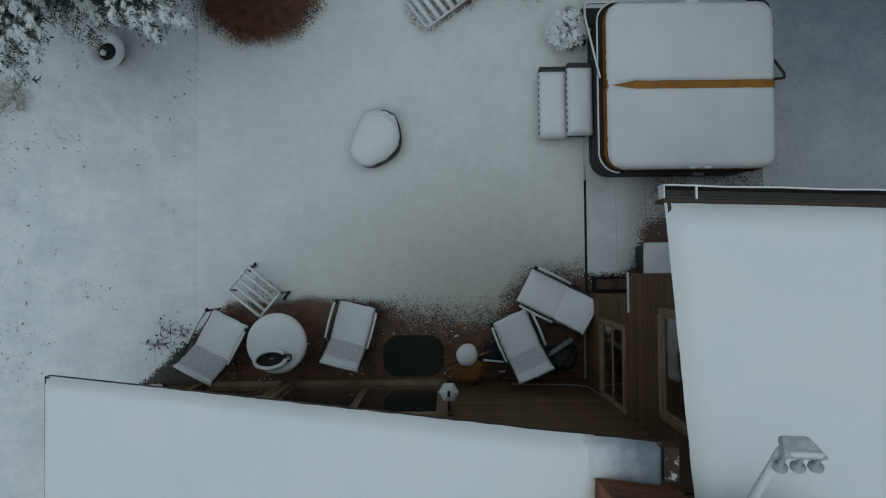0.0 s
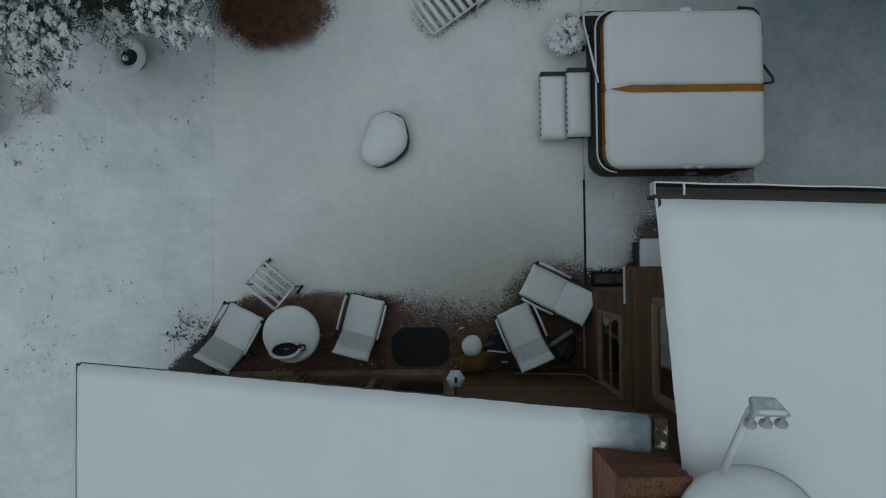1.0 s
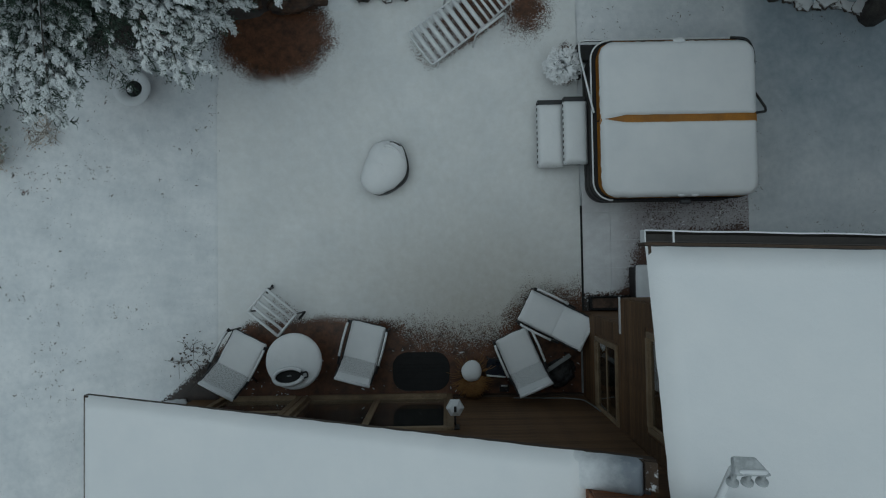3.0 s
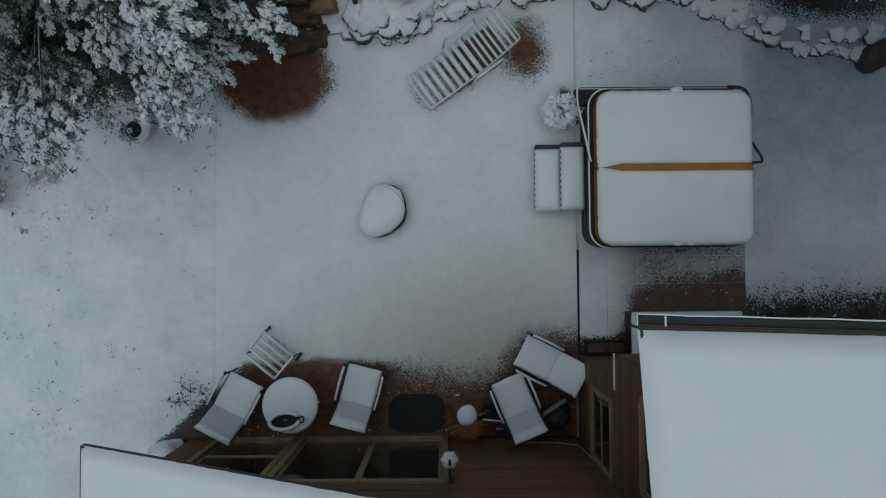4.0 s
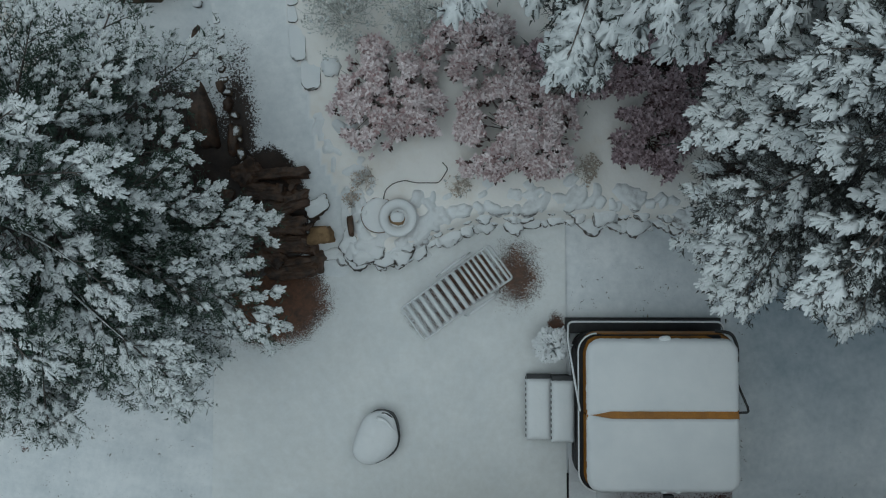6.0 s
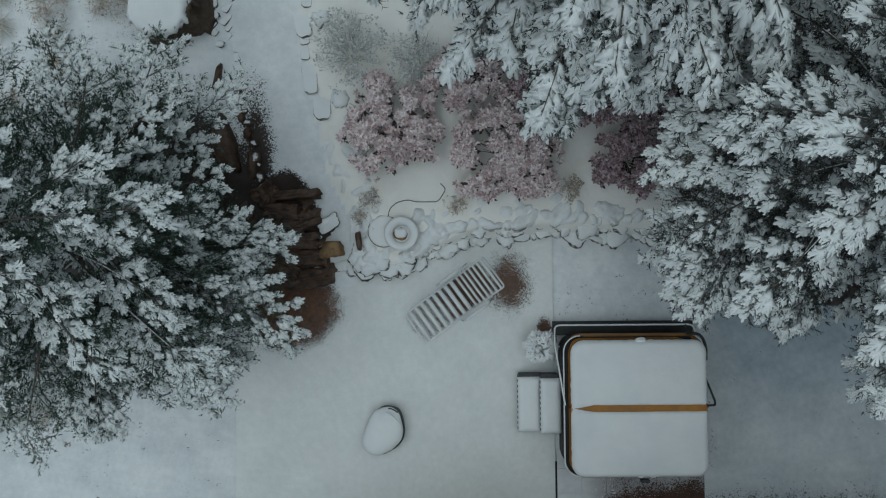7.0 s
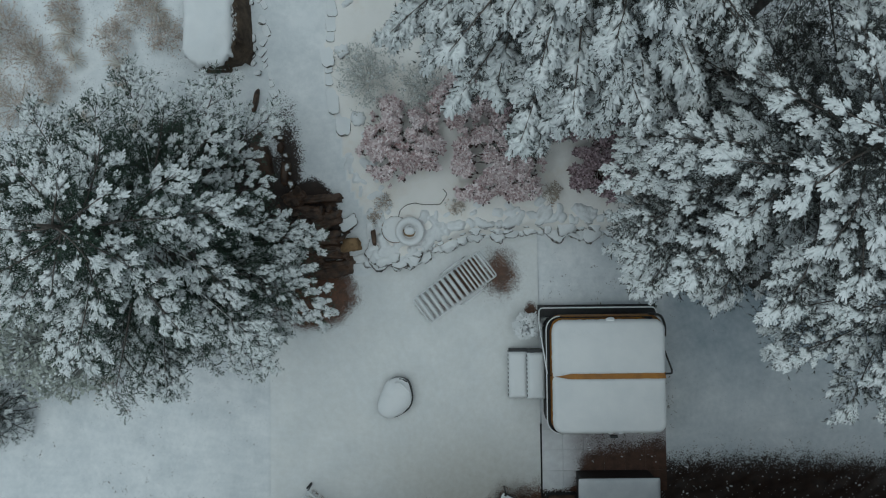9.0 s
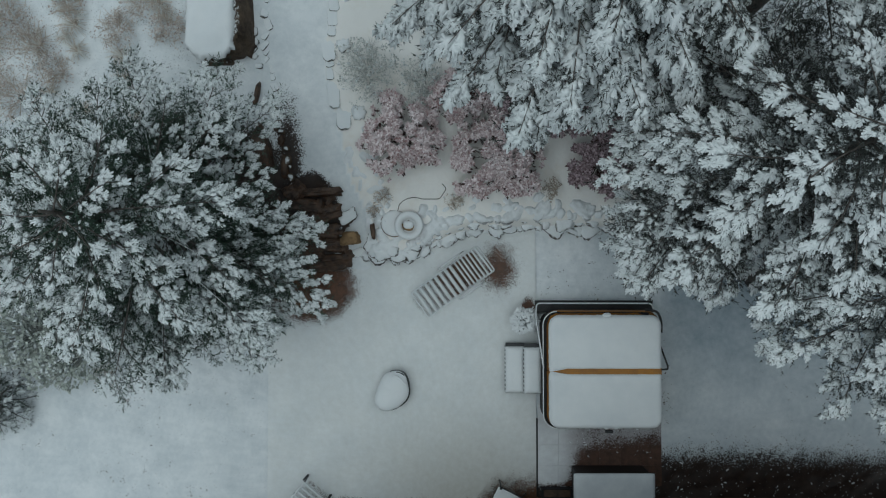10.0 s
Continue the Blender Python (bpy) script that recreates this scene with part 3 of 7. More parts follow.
def window_unit(name, along, fixed, a0, a1, z0, z1, face, mullions, parent_label, trim=0.09, trim_mat=None, lip=0.0, sash=0.045, rails=()):
    """A glazed unit: trim round it, sashes, panes."""
    w = thing(name, pose(0, 0, 0), parent_label, "window", kind="structure")
    trim_mat = trim_mat or TRIM

    def piece(nm, p, q, c, d, t0, t1, mat, bevel=0.006):
        f0, f1 = sorted((fixed + face * t0, fixed + face * t1))
        bm = box(p, q, f0, f1, c, d, bevel, 1) if along == "x" else box(f0, f1, p, q, c, d, bevel, 1)
        return part(nm, bm, mat, w)

    piece("jamb", a0 - trim, a0, z0 - trim, z1 + trim, -0.05, 0.03 + lip, trim_mat)
    piece("jamb", a1, a1 + trim, z0 - trim, z1 + trim, -0.05, 0.03 + lip, trim_mat)
    piece("sill", a0, a1, z0 - trim, z0, -0.05, 0.04 + lip, trim_mat)
    piece("head", a0, a1, z1, z1 + trim, -0.05, 0.03 + lip, trim_mat)
    cuts = [a0] + [a0 + (a1 - a0) * m for m in mullions] + [a1]
    heights = [z0] + [z0 + (z1 - z0) * m for m in rails] + [z1]
    for p, q in zip(cuts, cuts[1:]):
        for lo, hi in zip(heights, heights[1:]):
            piece("sash_bottom", p, q, lo, lo + sash, -0.02, 0.012, trim_mat)
            piece("sash_top", p, q, hi - sash, hi, -0.02, 0.012, trim_mat)
            piece("sash_side", p, p + sash, lo + sash, hi - sash, -0.02, 0.012, trim_mat)
            piece("sash_side", q - sash, q, lo + sash, hi - sash, -0.02, 0.012, trim_mat)
            g = piece("pane", p + sash, q - sash, lo + sash, hi - sash, -0.003, 0.004, GLASS, 0)
            g.visible_shadow = False
    return w


def wall_with_holes(name, along, fixed, thick, a0, a1, z0, top, holes, parent_label, material):
    """A wall from its face inwards, cut round its openings; top: its height along its length."""
    bm = bmesh.new()
    cuts = sorted({a0, a1, *[h[0] for h in holes], *[h[1] for h in holes]})
    for p, q in zip(cuts, cuts[1:]):
        gaps = sorted((c, d) for b0, b1, c, d in holes if b0 < (p + q) / 2 < b1)
        z = z0
        runs = []
        for c, d in gaps:
            runs.append((z, c, False))
            z = d
        runs.append((z, None, True))
        for lo, hi, open_top in runs:
            ta, tb = (top(p), top(q)) if open_top else (hi, hi)
            if min(ta, tb) - lo < 0.01:
                continue
            f0, f1 = sorted((fixed, fixed + thick))
            v = []
            for f in (f0, f1):
                for u, zz in ((p, lo), (q, lo), (q, tb), (p, ta)):
                    v.append(bm.verts.new((u, f, zz) if along == "x" else (f, u, zz)))
            for k in ((0, 1, 2, 3), (7, 6, 5, 4), (0, 4, 5, 1), (1, 5, 6, 2), (2, 6, 7, 3), (3, 7, 4, 0)):
                bm.faces.new([v[i] for i in k])
    ob = part(name, bm, material)
    return tagged(ob, parent_label, "wall", kind="structure")


# low house with the sloping rake
def roof_b(x, y):
    return 2.24 + 0.517 * (x + 4.36)


B_Y, R_X = -1.55, 1.97
door_holes = [(-3.42, -2.36, 0.06, 2.05), (-2.17, -0.10, 0.06, 2.05)]
wall_b = wall_with_holes("wall_low_house", "x", B_Y, -0.16, -3.95, R_X, -0.1, lambda x: roof_b(x, 0) - 0.22, door_holes,
                         "brown stained wooden gable wall of the low house", SIDING)
boards(wall_b, "x", B_Y + 0.002, 0.02, R_X - 0.03, 0.02, 4.6, 1, 0.15)
boards(wall_b, "x", B_Y + 0.002, -3.9, 0.02, 2.16, 2.31, 1, 0.15)
boards(wall_b, "x", B_Y + 0.002, -3.95, -3.53, 0.02, 2.1, 1, 0.15)
tagged(wall_with_holes("wall_low_house_west", "y", -3.95, 0.16, -6.5, B_Y - 0.16, -0.1, lambda y: 2.2, [], "brown stained side wall of the low house", SIDING), kind="structure")
tagged(wall_with_holes("wall_low_house_back", "x", -6.5, -0.16, -3.95, 0.9, -0.1, lambda x: roof_b(x, 0) - 0.22, [], "rear wall of the low house", SIDING), kind="structure")
window_unit("window_1", "x", B_Y, -3.42, -2.36, 0.06, 2.05, 1, [], "tan-framed two-light window with dark glass", 0.09, lip=0.03, rails=[0.40])
window_unit("door_1", "x", B_Y, -2.17, -0.10, 0.06, 2.05, 1, [0.5], "tan-framed sliding glass door, closed, dark inside", 0.09, lip=0.03)
tagged(part("floor_low_house", box(-3.95, 1.9, -6.5, B_Y - 0.17, -0.1, 0.0), INTERIOR), "dim floor inside the low house", "floor", kind="structure")
tagged(part("skirting", box(0.0, R_X - 0.03, B_Y + 0.004, B_Y + 0.05, 0.0, 0.16, 0.008), DARKWOOD), "dark skirting board along the wall foot", "trim", kind="structure")

roof_low = thing("roof_low_house", pose(0, 0, 0), "sloping shingle roof of the low house under deep snow", "roof", kind="structure")
part("roof_deck", slab(roof_b, -4.36, 1.38, -6.8, -1.05, 0.12), SHINGLE, roof_low)
part("rake_board", slab(lambda x, y: roof_b(x, y) + 0.005, -4.38, 1.42, -1.05, -1.022, 0.10), DARKWOOD, roof_low)
part("eave_board", slab(lambda x, y: roof_b(x, y) + 0.005, -4.385, -4.36, -6.8, -1.03, 0.10), DARKWOOD, roof_low)
roof_snow("snow_blanket", -4.36, 0.95, -6.8, -1.016, roof_b, 0.11, roof_low, "thick smooth snow blanket", 1)
roof_snow("snow_blanket_end", 0.84, 1.33, -1.30, -1.016, roof_b, 0.112, roof_low, "snow turning from white to grey", 1, 0.03).data.materials[0] = GREYING_SNOW
part("rake_cap", slab(lambda x, y: roof_b(x, y) + 0.045, 1.335, 1.415, -1.24, -1.03, 0.05), CAPSNOW, roof_low, "brown cap at the rake's end, dusted with snow")

# wood-sided upper block above the low roof
block = thing("upper_block", pose(0, 0, 0), "red-brown cedar-sided upper wall block above the low roof", "wall", kind="structure")
part("core", box(0.97, 1.40, -4.5, -1.29, 4.6, 5.72), BRICKY, block)
for k in range(22):
    part("cap_board", box(0.955, 1.41, -1.40 - 0.14 * k, -1.275 - 0.14 * k, 5.722, 5.75, 0.006, 1), BRICKY, block)
boards(block, "x", -1.29, 0.97, 1.40, 4.85, 5.72, 1, 0.13, "cedar_board", BRICKY)
boards(block, "y", 0.97, -4.5, -1.29, 4.85, 5.72, -1, 0.13, "cedar_board", BRICKY)


# two-storey house
def roof_r(x, y):
    return 4.93 + 0.24 * (0.55 - y)


UP_N, LOW_N = 0.0, -0.30
lo_win = (-1.50, -0.62, 1.02, 2.02)
up_win = (-1.24, -0.34, 3.36, 4.62)
wall_r = wall_with_holes("wall_tall_house_west", "y", R_X, 0.16, -6.5, LOW_N, -0.1, lambda y: 5.0, [lo_win, up_win], "brown stained wooden side wall of the tall house", SIDING)
boards(wall_r, "y", R_X, B_Y + 0.03, LOW_N, 0.02, 2.32, -1, 0.15,
       holes=[(lo_win[0] - 0.1, lo_win[1] + 0.1, lo_win[2] - 0.1, lo_win[3] + 0.1)])
boards(wall_r, "y", R_X, B_Y + 0.03, UP_N, 2.32, 4.98, -1, 0.15,
       holes=[(up_win[0] - 0.1, up_win[1] + 0.1, up_win[2] - 0.1, up_win[3] + 0.1)])
tagged(part("wall_tall_house_overhang", box(R_X + 0.002, R_X + 0.16, LOW_N, UP_N, 2.32, 5.0), SIDING), "brown stained cantilevered end of the upper storey", "wall", kind="structure")
wall_n = wall_with_holes("wall_tall_house_north", "x", UP_N, -0.16, R_X + 0.16, 13.0, 2.32, lambda x: 4.95, [], "brown stained upper north wall of the tall house", SIDING)
boards(wall_n, "x", UP_N, R_X, 7.0, 2.32, 4.95, 1, 0.15)
wall_n2 = wall_with_holes("wall_tall_house_lower_north", "x", LOW_N, -0.16, R_X + 0.16, 13.0, -0.1, lambda x: 2.32, [], "brown stained lower north wall of the tall house", SIDING)
boards(wall_n2, "x", LOW_N, R_X, 7.0, 0.02, 2.32, 1, 0.15)
tagged(part("ceiling", box(R_X + 0.16, 13.0, -6.5, LOW_N, 2.24, 2.31), INTERIOR), "dim storey floor inside the tall house", "ceiling", kind="structure")
tagged(part("soffit", box(R_X + 0.16, 13.0, LOW_N, UP_N - 0.002, 2.28, 2.318), DARKWOOD), "dark soffit under the cantilever", "trim", kind="structure")
tagged(part("drip_edge", box(R_X - 0.042, R_X - 0.024, LOW_N - 0.1, UP_N + 0.03, 2.31, 2.34), WHITEPAINT), "white metal drip edge dusted with snow", "trim", kind="structure")
window_unit("window_2", "y", R_X, *lo_win, -1, [], "tan-framed double-hung window with dark glass", 0.06, sash=0.018, rails=[0.5])
window_unit("window_3", "y", R_X, *up_win, -1, [], "tan-framed upper window with dark glass", 0.06, sash=0.025, rails=[0.5])
tagged(wall_with_holes("wall_tall_house_back", "x", -6.5, -0.16, R_X + 0.16, 13.0, -0.1, lambda x: 6.5, [], "rear wall of the tall house", SIDING), kind="structure")
tagged(wall_with_holes("wall_tall_house_east", "y", 13.0, -0.16, -6.5, UP_N, -0.1, lambda y: 5.0, [], "east wall of the tall house", SIDING), kind="structure")
roof_tall = thing("roof_tall_house", pose(0, 0, 0), "low-pitched shingle roof of the tall house under deep snow", "roof", kind="structure")
part("roof_deck", slab(roof_r, 1.51, 13.4, -6.9, 0.55, 0.06), SHINGLE, roof_tall)
part("rake_board", slab(lambda x, y: roof_r(x, y) + 0.005, 1.485, 1.51, -6.9, 0.55, 0.05), DARKWOOD, roof_tall)
part("fascia", slab(lambda x, y: 4.93, 1.467, 13.4, 0.552, 0.575, 0.2), DARKWOOD, roof_tall)
roof_snow("snow_blanket", 1.465, 13.4, -6.9, 0.545, roof_r, 0.12, roof_tall, "thick smooth snow blanket", 7, 0.09)
gut = bmesh.new()
prof = [(0.0, 0.0), (0.0, -0.10), (0.09, -0.10), (0.115, 0.0), (0.105, 0.0), (0.083, -0.088), (0.012, -0.088), (0.012, 0.0)]
ends = [[gut.verts.new((x, 0.578 + a * 0.8, 4.93 + b)) for a, b in prof] for x in (1.47, 13.4)]
for k in range(8):
    gut.faces.new((ends[0][k], ends[0][(k + 1) % 8], ends[1][(k + 1) % 8], ends[1][k]))
gutter = part("gutter", gut, GUTTER, roof_tall, "dark brown open gutter with snow on its rim")
part("gutter_end", box(1.462, 1.472, 0.576, 0.672, 4.825, 4.935), WHITEPAINT, gutter)
rim = bmesh.new()
tube([(x, 0.666 + 0.003 * math.sin(x * 9), 4.936) for x in np.arange(1.47, 13.4, 0.2)], 0.007, 6, bm=rim)
part("rim_snow", rim, SNOW, gutter, smooth=True)
for x in (1.68, 5.2, 8.7):
    part("gutter_strap", box(x, x + 0.014, 0.576, 0.67, 4.925, 4.94), WHITEPAINT, gutter)
# the eave runs a little off square to the low house
for ob in roof_tall.children_recursive:
    for v in ob.data.vertices:
        v.co.y -= 0.034 * (v.co.x - 1.46)


# ---- spa ----
def hot_tub():
    cx, cy, w, d = 3.155, 2.445, 2.28, 2.25
    t = thing("hot_tub", pose(cx, cy, 0), "dark-panelled square hot tub with ochre vinyl cover under snow", "hot tub")
    loop = outline(w - 0.06, d - 0.06, 0.26, 8)
    part("cabinet", layers(loop, [(0.03, 0.0), (0.03, 0.06), (0.0, 0.08), (0.0, 0.74)]), CABINET, t)
    for i in range(3):
        part("cabinet_band", layers(loop, [(-0.006, 0.2 + 0.2 * i), (-0.012, 0.21 + 0.2 * i), (-0.012, 0.225 + 0.2 * i), (-0.006, 0.235 + 0.2 * i)]), BLACK, t)
    part("shell_rim", layers(loop, [(-0.02, 0.742), (-0.035, 0.76), (-0.035, 0.80), (-0.01, 0.815)]), RUBBER, t)
    cw, cd, ox, oy = 2.16, 2.18, 0.028, -0.014
    cover_loop = outline(cw, cd, 0.24, 8)
    # two cover halves, with the folded seam between them
    for s in (1, -1):
        half = [(x, max(y * s, 0.03) * s) for x, y in cover_loop]
        pts = []
        for p in half:
            if not pts or (abs(p[0] - pts[-1][0]) + abs(p[1] - pts[-1][1])) > 1e-4:
                pts.append(p)
        pts = [(x, y - s * 0.58) for x, y in pts]
        bm = layers(pts, [(-0.034, -0.09), (-0.03, -0.02), (-0.012, 0.03), (-0.008, 0.09), (0.02, 0.115)])
        if s > 0:
            # the hinged side sags out from under the snow
            for v in bm.verts:
                f = float(smoothstep(0.2, 0.5, v.co.y))
                v.co.y += 0.065 * f
                v.co.z -= 0.13 * f * f
        h = part("cover_half", bm, VINYL, t, "ochre vinyl cover half")
        h.location = (ox, oy + s * 0.58 * 0.98, 0.82)
    part("seam_strap", box(ox - 1.085, ox + 1.085, oy - 0.07, oy + 0.07, 0.936, 0.948, 0.004), VINYL, t, "ochre seam strip bare of snow")
    for s, seed in ((1, 3), (-1, 8)):
        bm = snow_bed(cw + 0.012, cd + 0.004, 0.07, 0.22, 0.012, seed, 48, 48)
        bmesh.ops.delete(bm, geom=[v for v in bm.verts if s * v.co.y < -0.001], context="VERTS")
        for v in bm.verts:
            if s > 0:
                v.co.y *= 0.992
            near = s * v.co.y
            if near < 0.1:
                gap = 0.052 * min(1, max(0, (v.co.x + 1.03) / 0.3)) + 0.004 * noise.noise((v.co.x * 5, seed, 0))
                f = min(1, near / 0.05)
                v.co.y += s * gap * (1 - near / 0.1)
                if v.co.z > 0:
                    v.co.z *= 0.35 + 0.65 * f
        part("cover_snow", bm, SNOW, t, "smooth snow bed", smooth=True).location = (ox, oy, 0.936)
    arc = [(x, y, 0.822) for x, y in loop if x < -0.6]
    arc.sort(key=lambda p: math.atan2(p[1], -p[0]))
    part("rim_snow", tube([(x * 1.032, y * 1.032, z) for x, y, z in arc], 0.012, 6), SNOW, t, "thin line of snow on the shell rim", smooth=True)
    # cover lifter: a U-shaped bar on two side pivots
    bar = rounded([(-1.17, 0.06, 1.03), (-1.26, 1.0, 0.62), (-1.22, 1.27, 0.42), (1.10, 1.27, 0.42), (1.14, 1.0, 0.44), (1.165, 0.5, 0.66), (1.21, 0.10, 1.0)], 0.09)
    part("lifter_bar", tube(bar, 0.018, 8), BLACK, t, "black lifter bar with snow along it", smooth=True)
    part("bar_snow", tube([p + Vector((0, 0, 0.016)) for p in bar[:-10]], 0.015, 6), SNOW, t, smooth=True)
    part("lifter_end", tube(rounded([(1.208, 0.11, 0.99), (1.21, 0.04, 1.02), (1.08, 0.03, 1.0)], 0.04), 0.018, 8), BLACK, t, smooth=True)
    for x, y, r in ((0.07, 1.068, 0.06), (0.03, -1.09, 0.035), (0.22, -1.09, 0.035)):
        k = bmesh.new()
        bmesh.ops.create_icosphere(k, subdivisions=3, radius=r)
        for v in k.verts:
            v.co = Vector((v.co.x * 1.5, v.co.y * 0.7, v.co.z * 0.6)) * (1 + 0.2 * noise.noise(v.co * 20))
        part("snow_lump", k, SNOW, t, smooth=True).location = (x, y, 0.955)
    part("corner_pipe", tube(rounded([(0.86, 1.16, 0.76), (1.09, 1.14, 0.78), (1.165, 0.95, 0.80), (1.16, 0.72, 0.80)], 0.16), 0.024, 8), BLACK, t, "black pipe bent round the cover's corner", smooth=True)
    part("hinge_tab", box(0.04, 0.18, -1.20, -1.15, 0.84, 0.93, 0.01), PLASTIC, t, "dark cover latch tab")
    # pad of dark boards behind the tub
    b = thing("spa_platform", pose(cx, cy, 0), "black wooden platform rail behind the hot tub", "platform")
    part("rail", box(-1.20, 1.20, 1.07, 1.31, 0.02, 0.14, 0.01), BLACK, b)
    part("rail", box(-1.22, -1.14, 0.8, 1.065, 0.02, 0.14, 0.01), BLACK, b)
    return t


hot_tub()


def spa_steps():
    t = thing("spa_steps", pose(0, 0, 0), "dark grey plastic two-tread spa steps capped with snow", "steps")
    for nm, x0, x1, y0, y1, z in (("lower_tread", 1.335, 1.715, 1.90, 2.90, 0.22), ("upper_tread", 1.695, 2.025, 1.91, 2.90, 0.40)):
        part(nm, box(x0, x1, y0, y1, z - 0.05, z, 0.012), PLASTIC, t)
        for y in (y0 + 0.03, y1 - 0.07):
            part("side_panel", box(x0 + 0.02, x1 - 0.02, y, y + 0.04, 0.014, z - 0.052, 0.006), PLASTIC, t)
        part("riser", box(x0 + 0.02, x0 + 0.05, y0 + 0.08, y1 - 0.08, 0.014, z - 0.052, 0.004), PLASTIC, t)
        s = part("tread_snow", snow_bed(x1 - x0 + 0.034, y1 - y0 - 0.04, 0.095, 0.03, 0.004, int(z * 100), 14, 26), SNOW, t, "neat snow slab", smooth=True)
        s.location = ((x0 + x1) / 2, (y0 + y1) / 2 - 0.035, z - 0.036)
        for k in range(11):
            part("grip_tab", box(x0 - 0.018, x0 - 0.008, y0 + 0.04 + 0.088 * k, y0 + 0.085 + 0.088 * k, z - 0.03, z + 0.004, 0.003, 1), PLASTIC, t)
    return t


spa_steps()


# ---- scattered twigs and blades in numpy ----
SPIN = np.array([(0, 0), (0.14, 0.88), (0.82, 0.95), (1.02, 0)])


def spindle(sides=4):
    v, t = [(0, 0, 0)], []
    for s, r in SPIN[1:-1]:
        for k in range(sides):
            a = k * math.tau / sides
            v.append((s, r * math.cos(a), r * math.sin(a)))
    v.append((1.02, 0, 0))
    n = len(SPIN) - 2
    for k in range(sides):
        t.append((0, 1 + (k + 1) % sides, 1 + k))
        for j in range(n - 1):
            a, b = 1 + j * sides + k, 1 + j * sides + (k + 1) % sides
            t += [(a, b, b + sides), (a, b + sides, a + sides)]
        t.append((1 + (n - 1) * sides + k, 1 + (n - 1) * sides + (k + 1) % sides, len(v) - 1))
    return np.array(v, float), np.array(t)


SPINDLE_V, SPINDLE_T = spindle(3)


def lump(rng):
    """A lumpy finger of snow: the spindle, bent and knotted."""
    v = SPINDLE_V.copy()
    v[1:4, 1:] *= rng.uniform(0.8, 1.4)
    v[4:7, 1:] *= rng.uniform(0.75, 1.25)
    v[1:-1] += rng.normal(0, 0.09, (6, 3)) * [0.5, 1.5, 1.5]
    v[4:, 1] += rng.uniform(-0.5, 0.5)
    return v


def blade_tuft(rng, n=8):
    """Needles round a shoot that lies along x, unit length, as thin triangles."""
    v, t = [], []
    for i in range(n):
        s = rng.uniform(0.0, 1.0)
        a = rng.uniform(0, math.tau)
        d = np.array([rng.uniform(0.35, 0.9), math.cos(a), math.sin(a)])
        d /= np.linalg.norm(d)
        side = np.cross(d, [1, 0.2, 0.1])
        side /= np.linalg.norm(side)
        p = np.array([s, 0, 0])
        L = rng.uniform(0.35, 0.6)
        t.append((len(v), len(v) + 1, len(v) + 2))
        v += [p - side * 0.065, p + side * 0.065, p + d * L]
    return np.array(v), np.array(t)


_trng = np.random.default_rng(5)
TUFTS = [blade_tuft(_trng, 7) for _ in range(6)]
SPARSE = [blade_tuft(_trng, 2) for _ in range(6)]
LUMPS = [lump(_trng) for _ in range(5)]


def snow_pad(rng):
    """A pad of snow on a spray of shoots: a domed palm with blunt fingers, unit length along x."""
    n = int(rng.integers(5, 8))
    ang = np.radians(np.linspace(-70, 70, n) + rng.uniform(-8, 8, n))
    v, t, loop = [(0.1, 0, 0.19), (0.1, 0, -0.25), (-0.6, rng.uniform(-0.12, 0.12), -0.04)], [], [2]
    gap = (ang[-1] - ang[0]) / (n - 1) / 2

    def at(a, r, z):
        v.append((r * math.cos(a), r * math.sin(a), z))
        return len(v) - 1

    low = at(ang[0] - gap, rng.uniform(0.4, 0.6), -0.06)
    loop.append(low)
    first = low
    for a in ang:
        L = rng.uniform(0.72, 1.18) * (1 - 0.28 * abs(a) / 1.5)
        w = rng.uniform(0.10, 0.19) / L
        ridge = at(a, L * 0.74, rng.uniform(0.05, 0.17))
        p, q = at(a - w, L * rng.uniform(0.94, 1.0), -0.08), at(a + w, L, -0.08)
        high = at(a + gap, rng.uniform(0.45, 0.8), rng.uniform(-0.08, 0.06))
        t += [(0, low, ridge), (low, p, ridge), (p, q, ridge), (q, high, ridge), (ridge, high, 0)]
        loop += [p, q, high]
        low = high
    t += [(0, 2, first), (0, low, 2)]
    under = loop[:2] + loop[4::3]
    t += [(b, a, 1) for a, b in zip(under, under[1:] + under[:1])]
    return np.array(v), np.array(t)


SNOW_PADS = [snow_pad(_trng) for _ in range(8)]


def frames_for(dirs, rng, up=(0, 0, 1)):
    """Rotation matrices whose x axis is each direction."""
    x = dirs / np.linalg.norm(dirs, axis=1, keepdims=True)
    ref = np.tile(np.array(up, float), (len(x), 1))
    ref[np.abs(x[:, 2]) > 0.95] = (0, 1, 0)
    y = np.cross(ref, x)
    y /= np.linalg.norm(y, axis=1, keepdims=True)
    z = np.cross(x, y)
    return np.stack([x, y, z], axis=2)


def place(tv, tt, mats, pos, scale):
    """Copies of a small mesh laid out by frames, places and scales (n,3)."""
    v = np.einsum("nij,nkj->nki", mats, tv[None] * scale[:, None, :]) + pos[:, None, :]
    t = tt[None] + (np.arange(len(pos)) * len(tv))[:, None, None]
    return v.reshape(-1, 3), t.reshape(-1, 3)


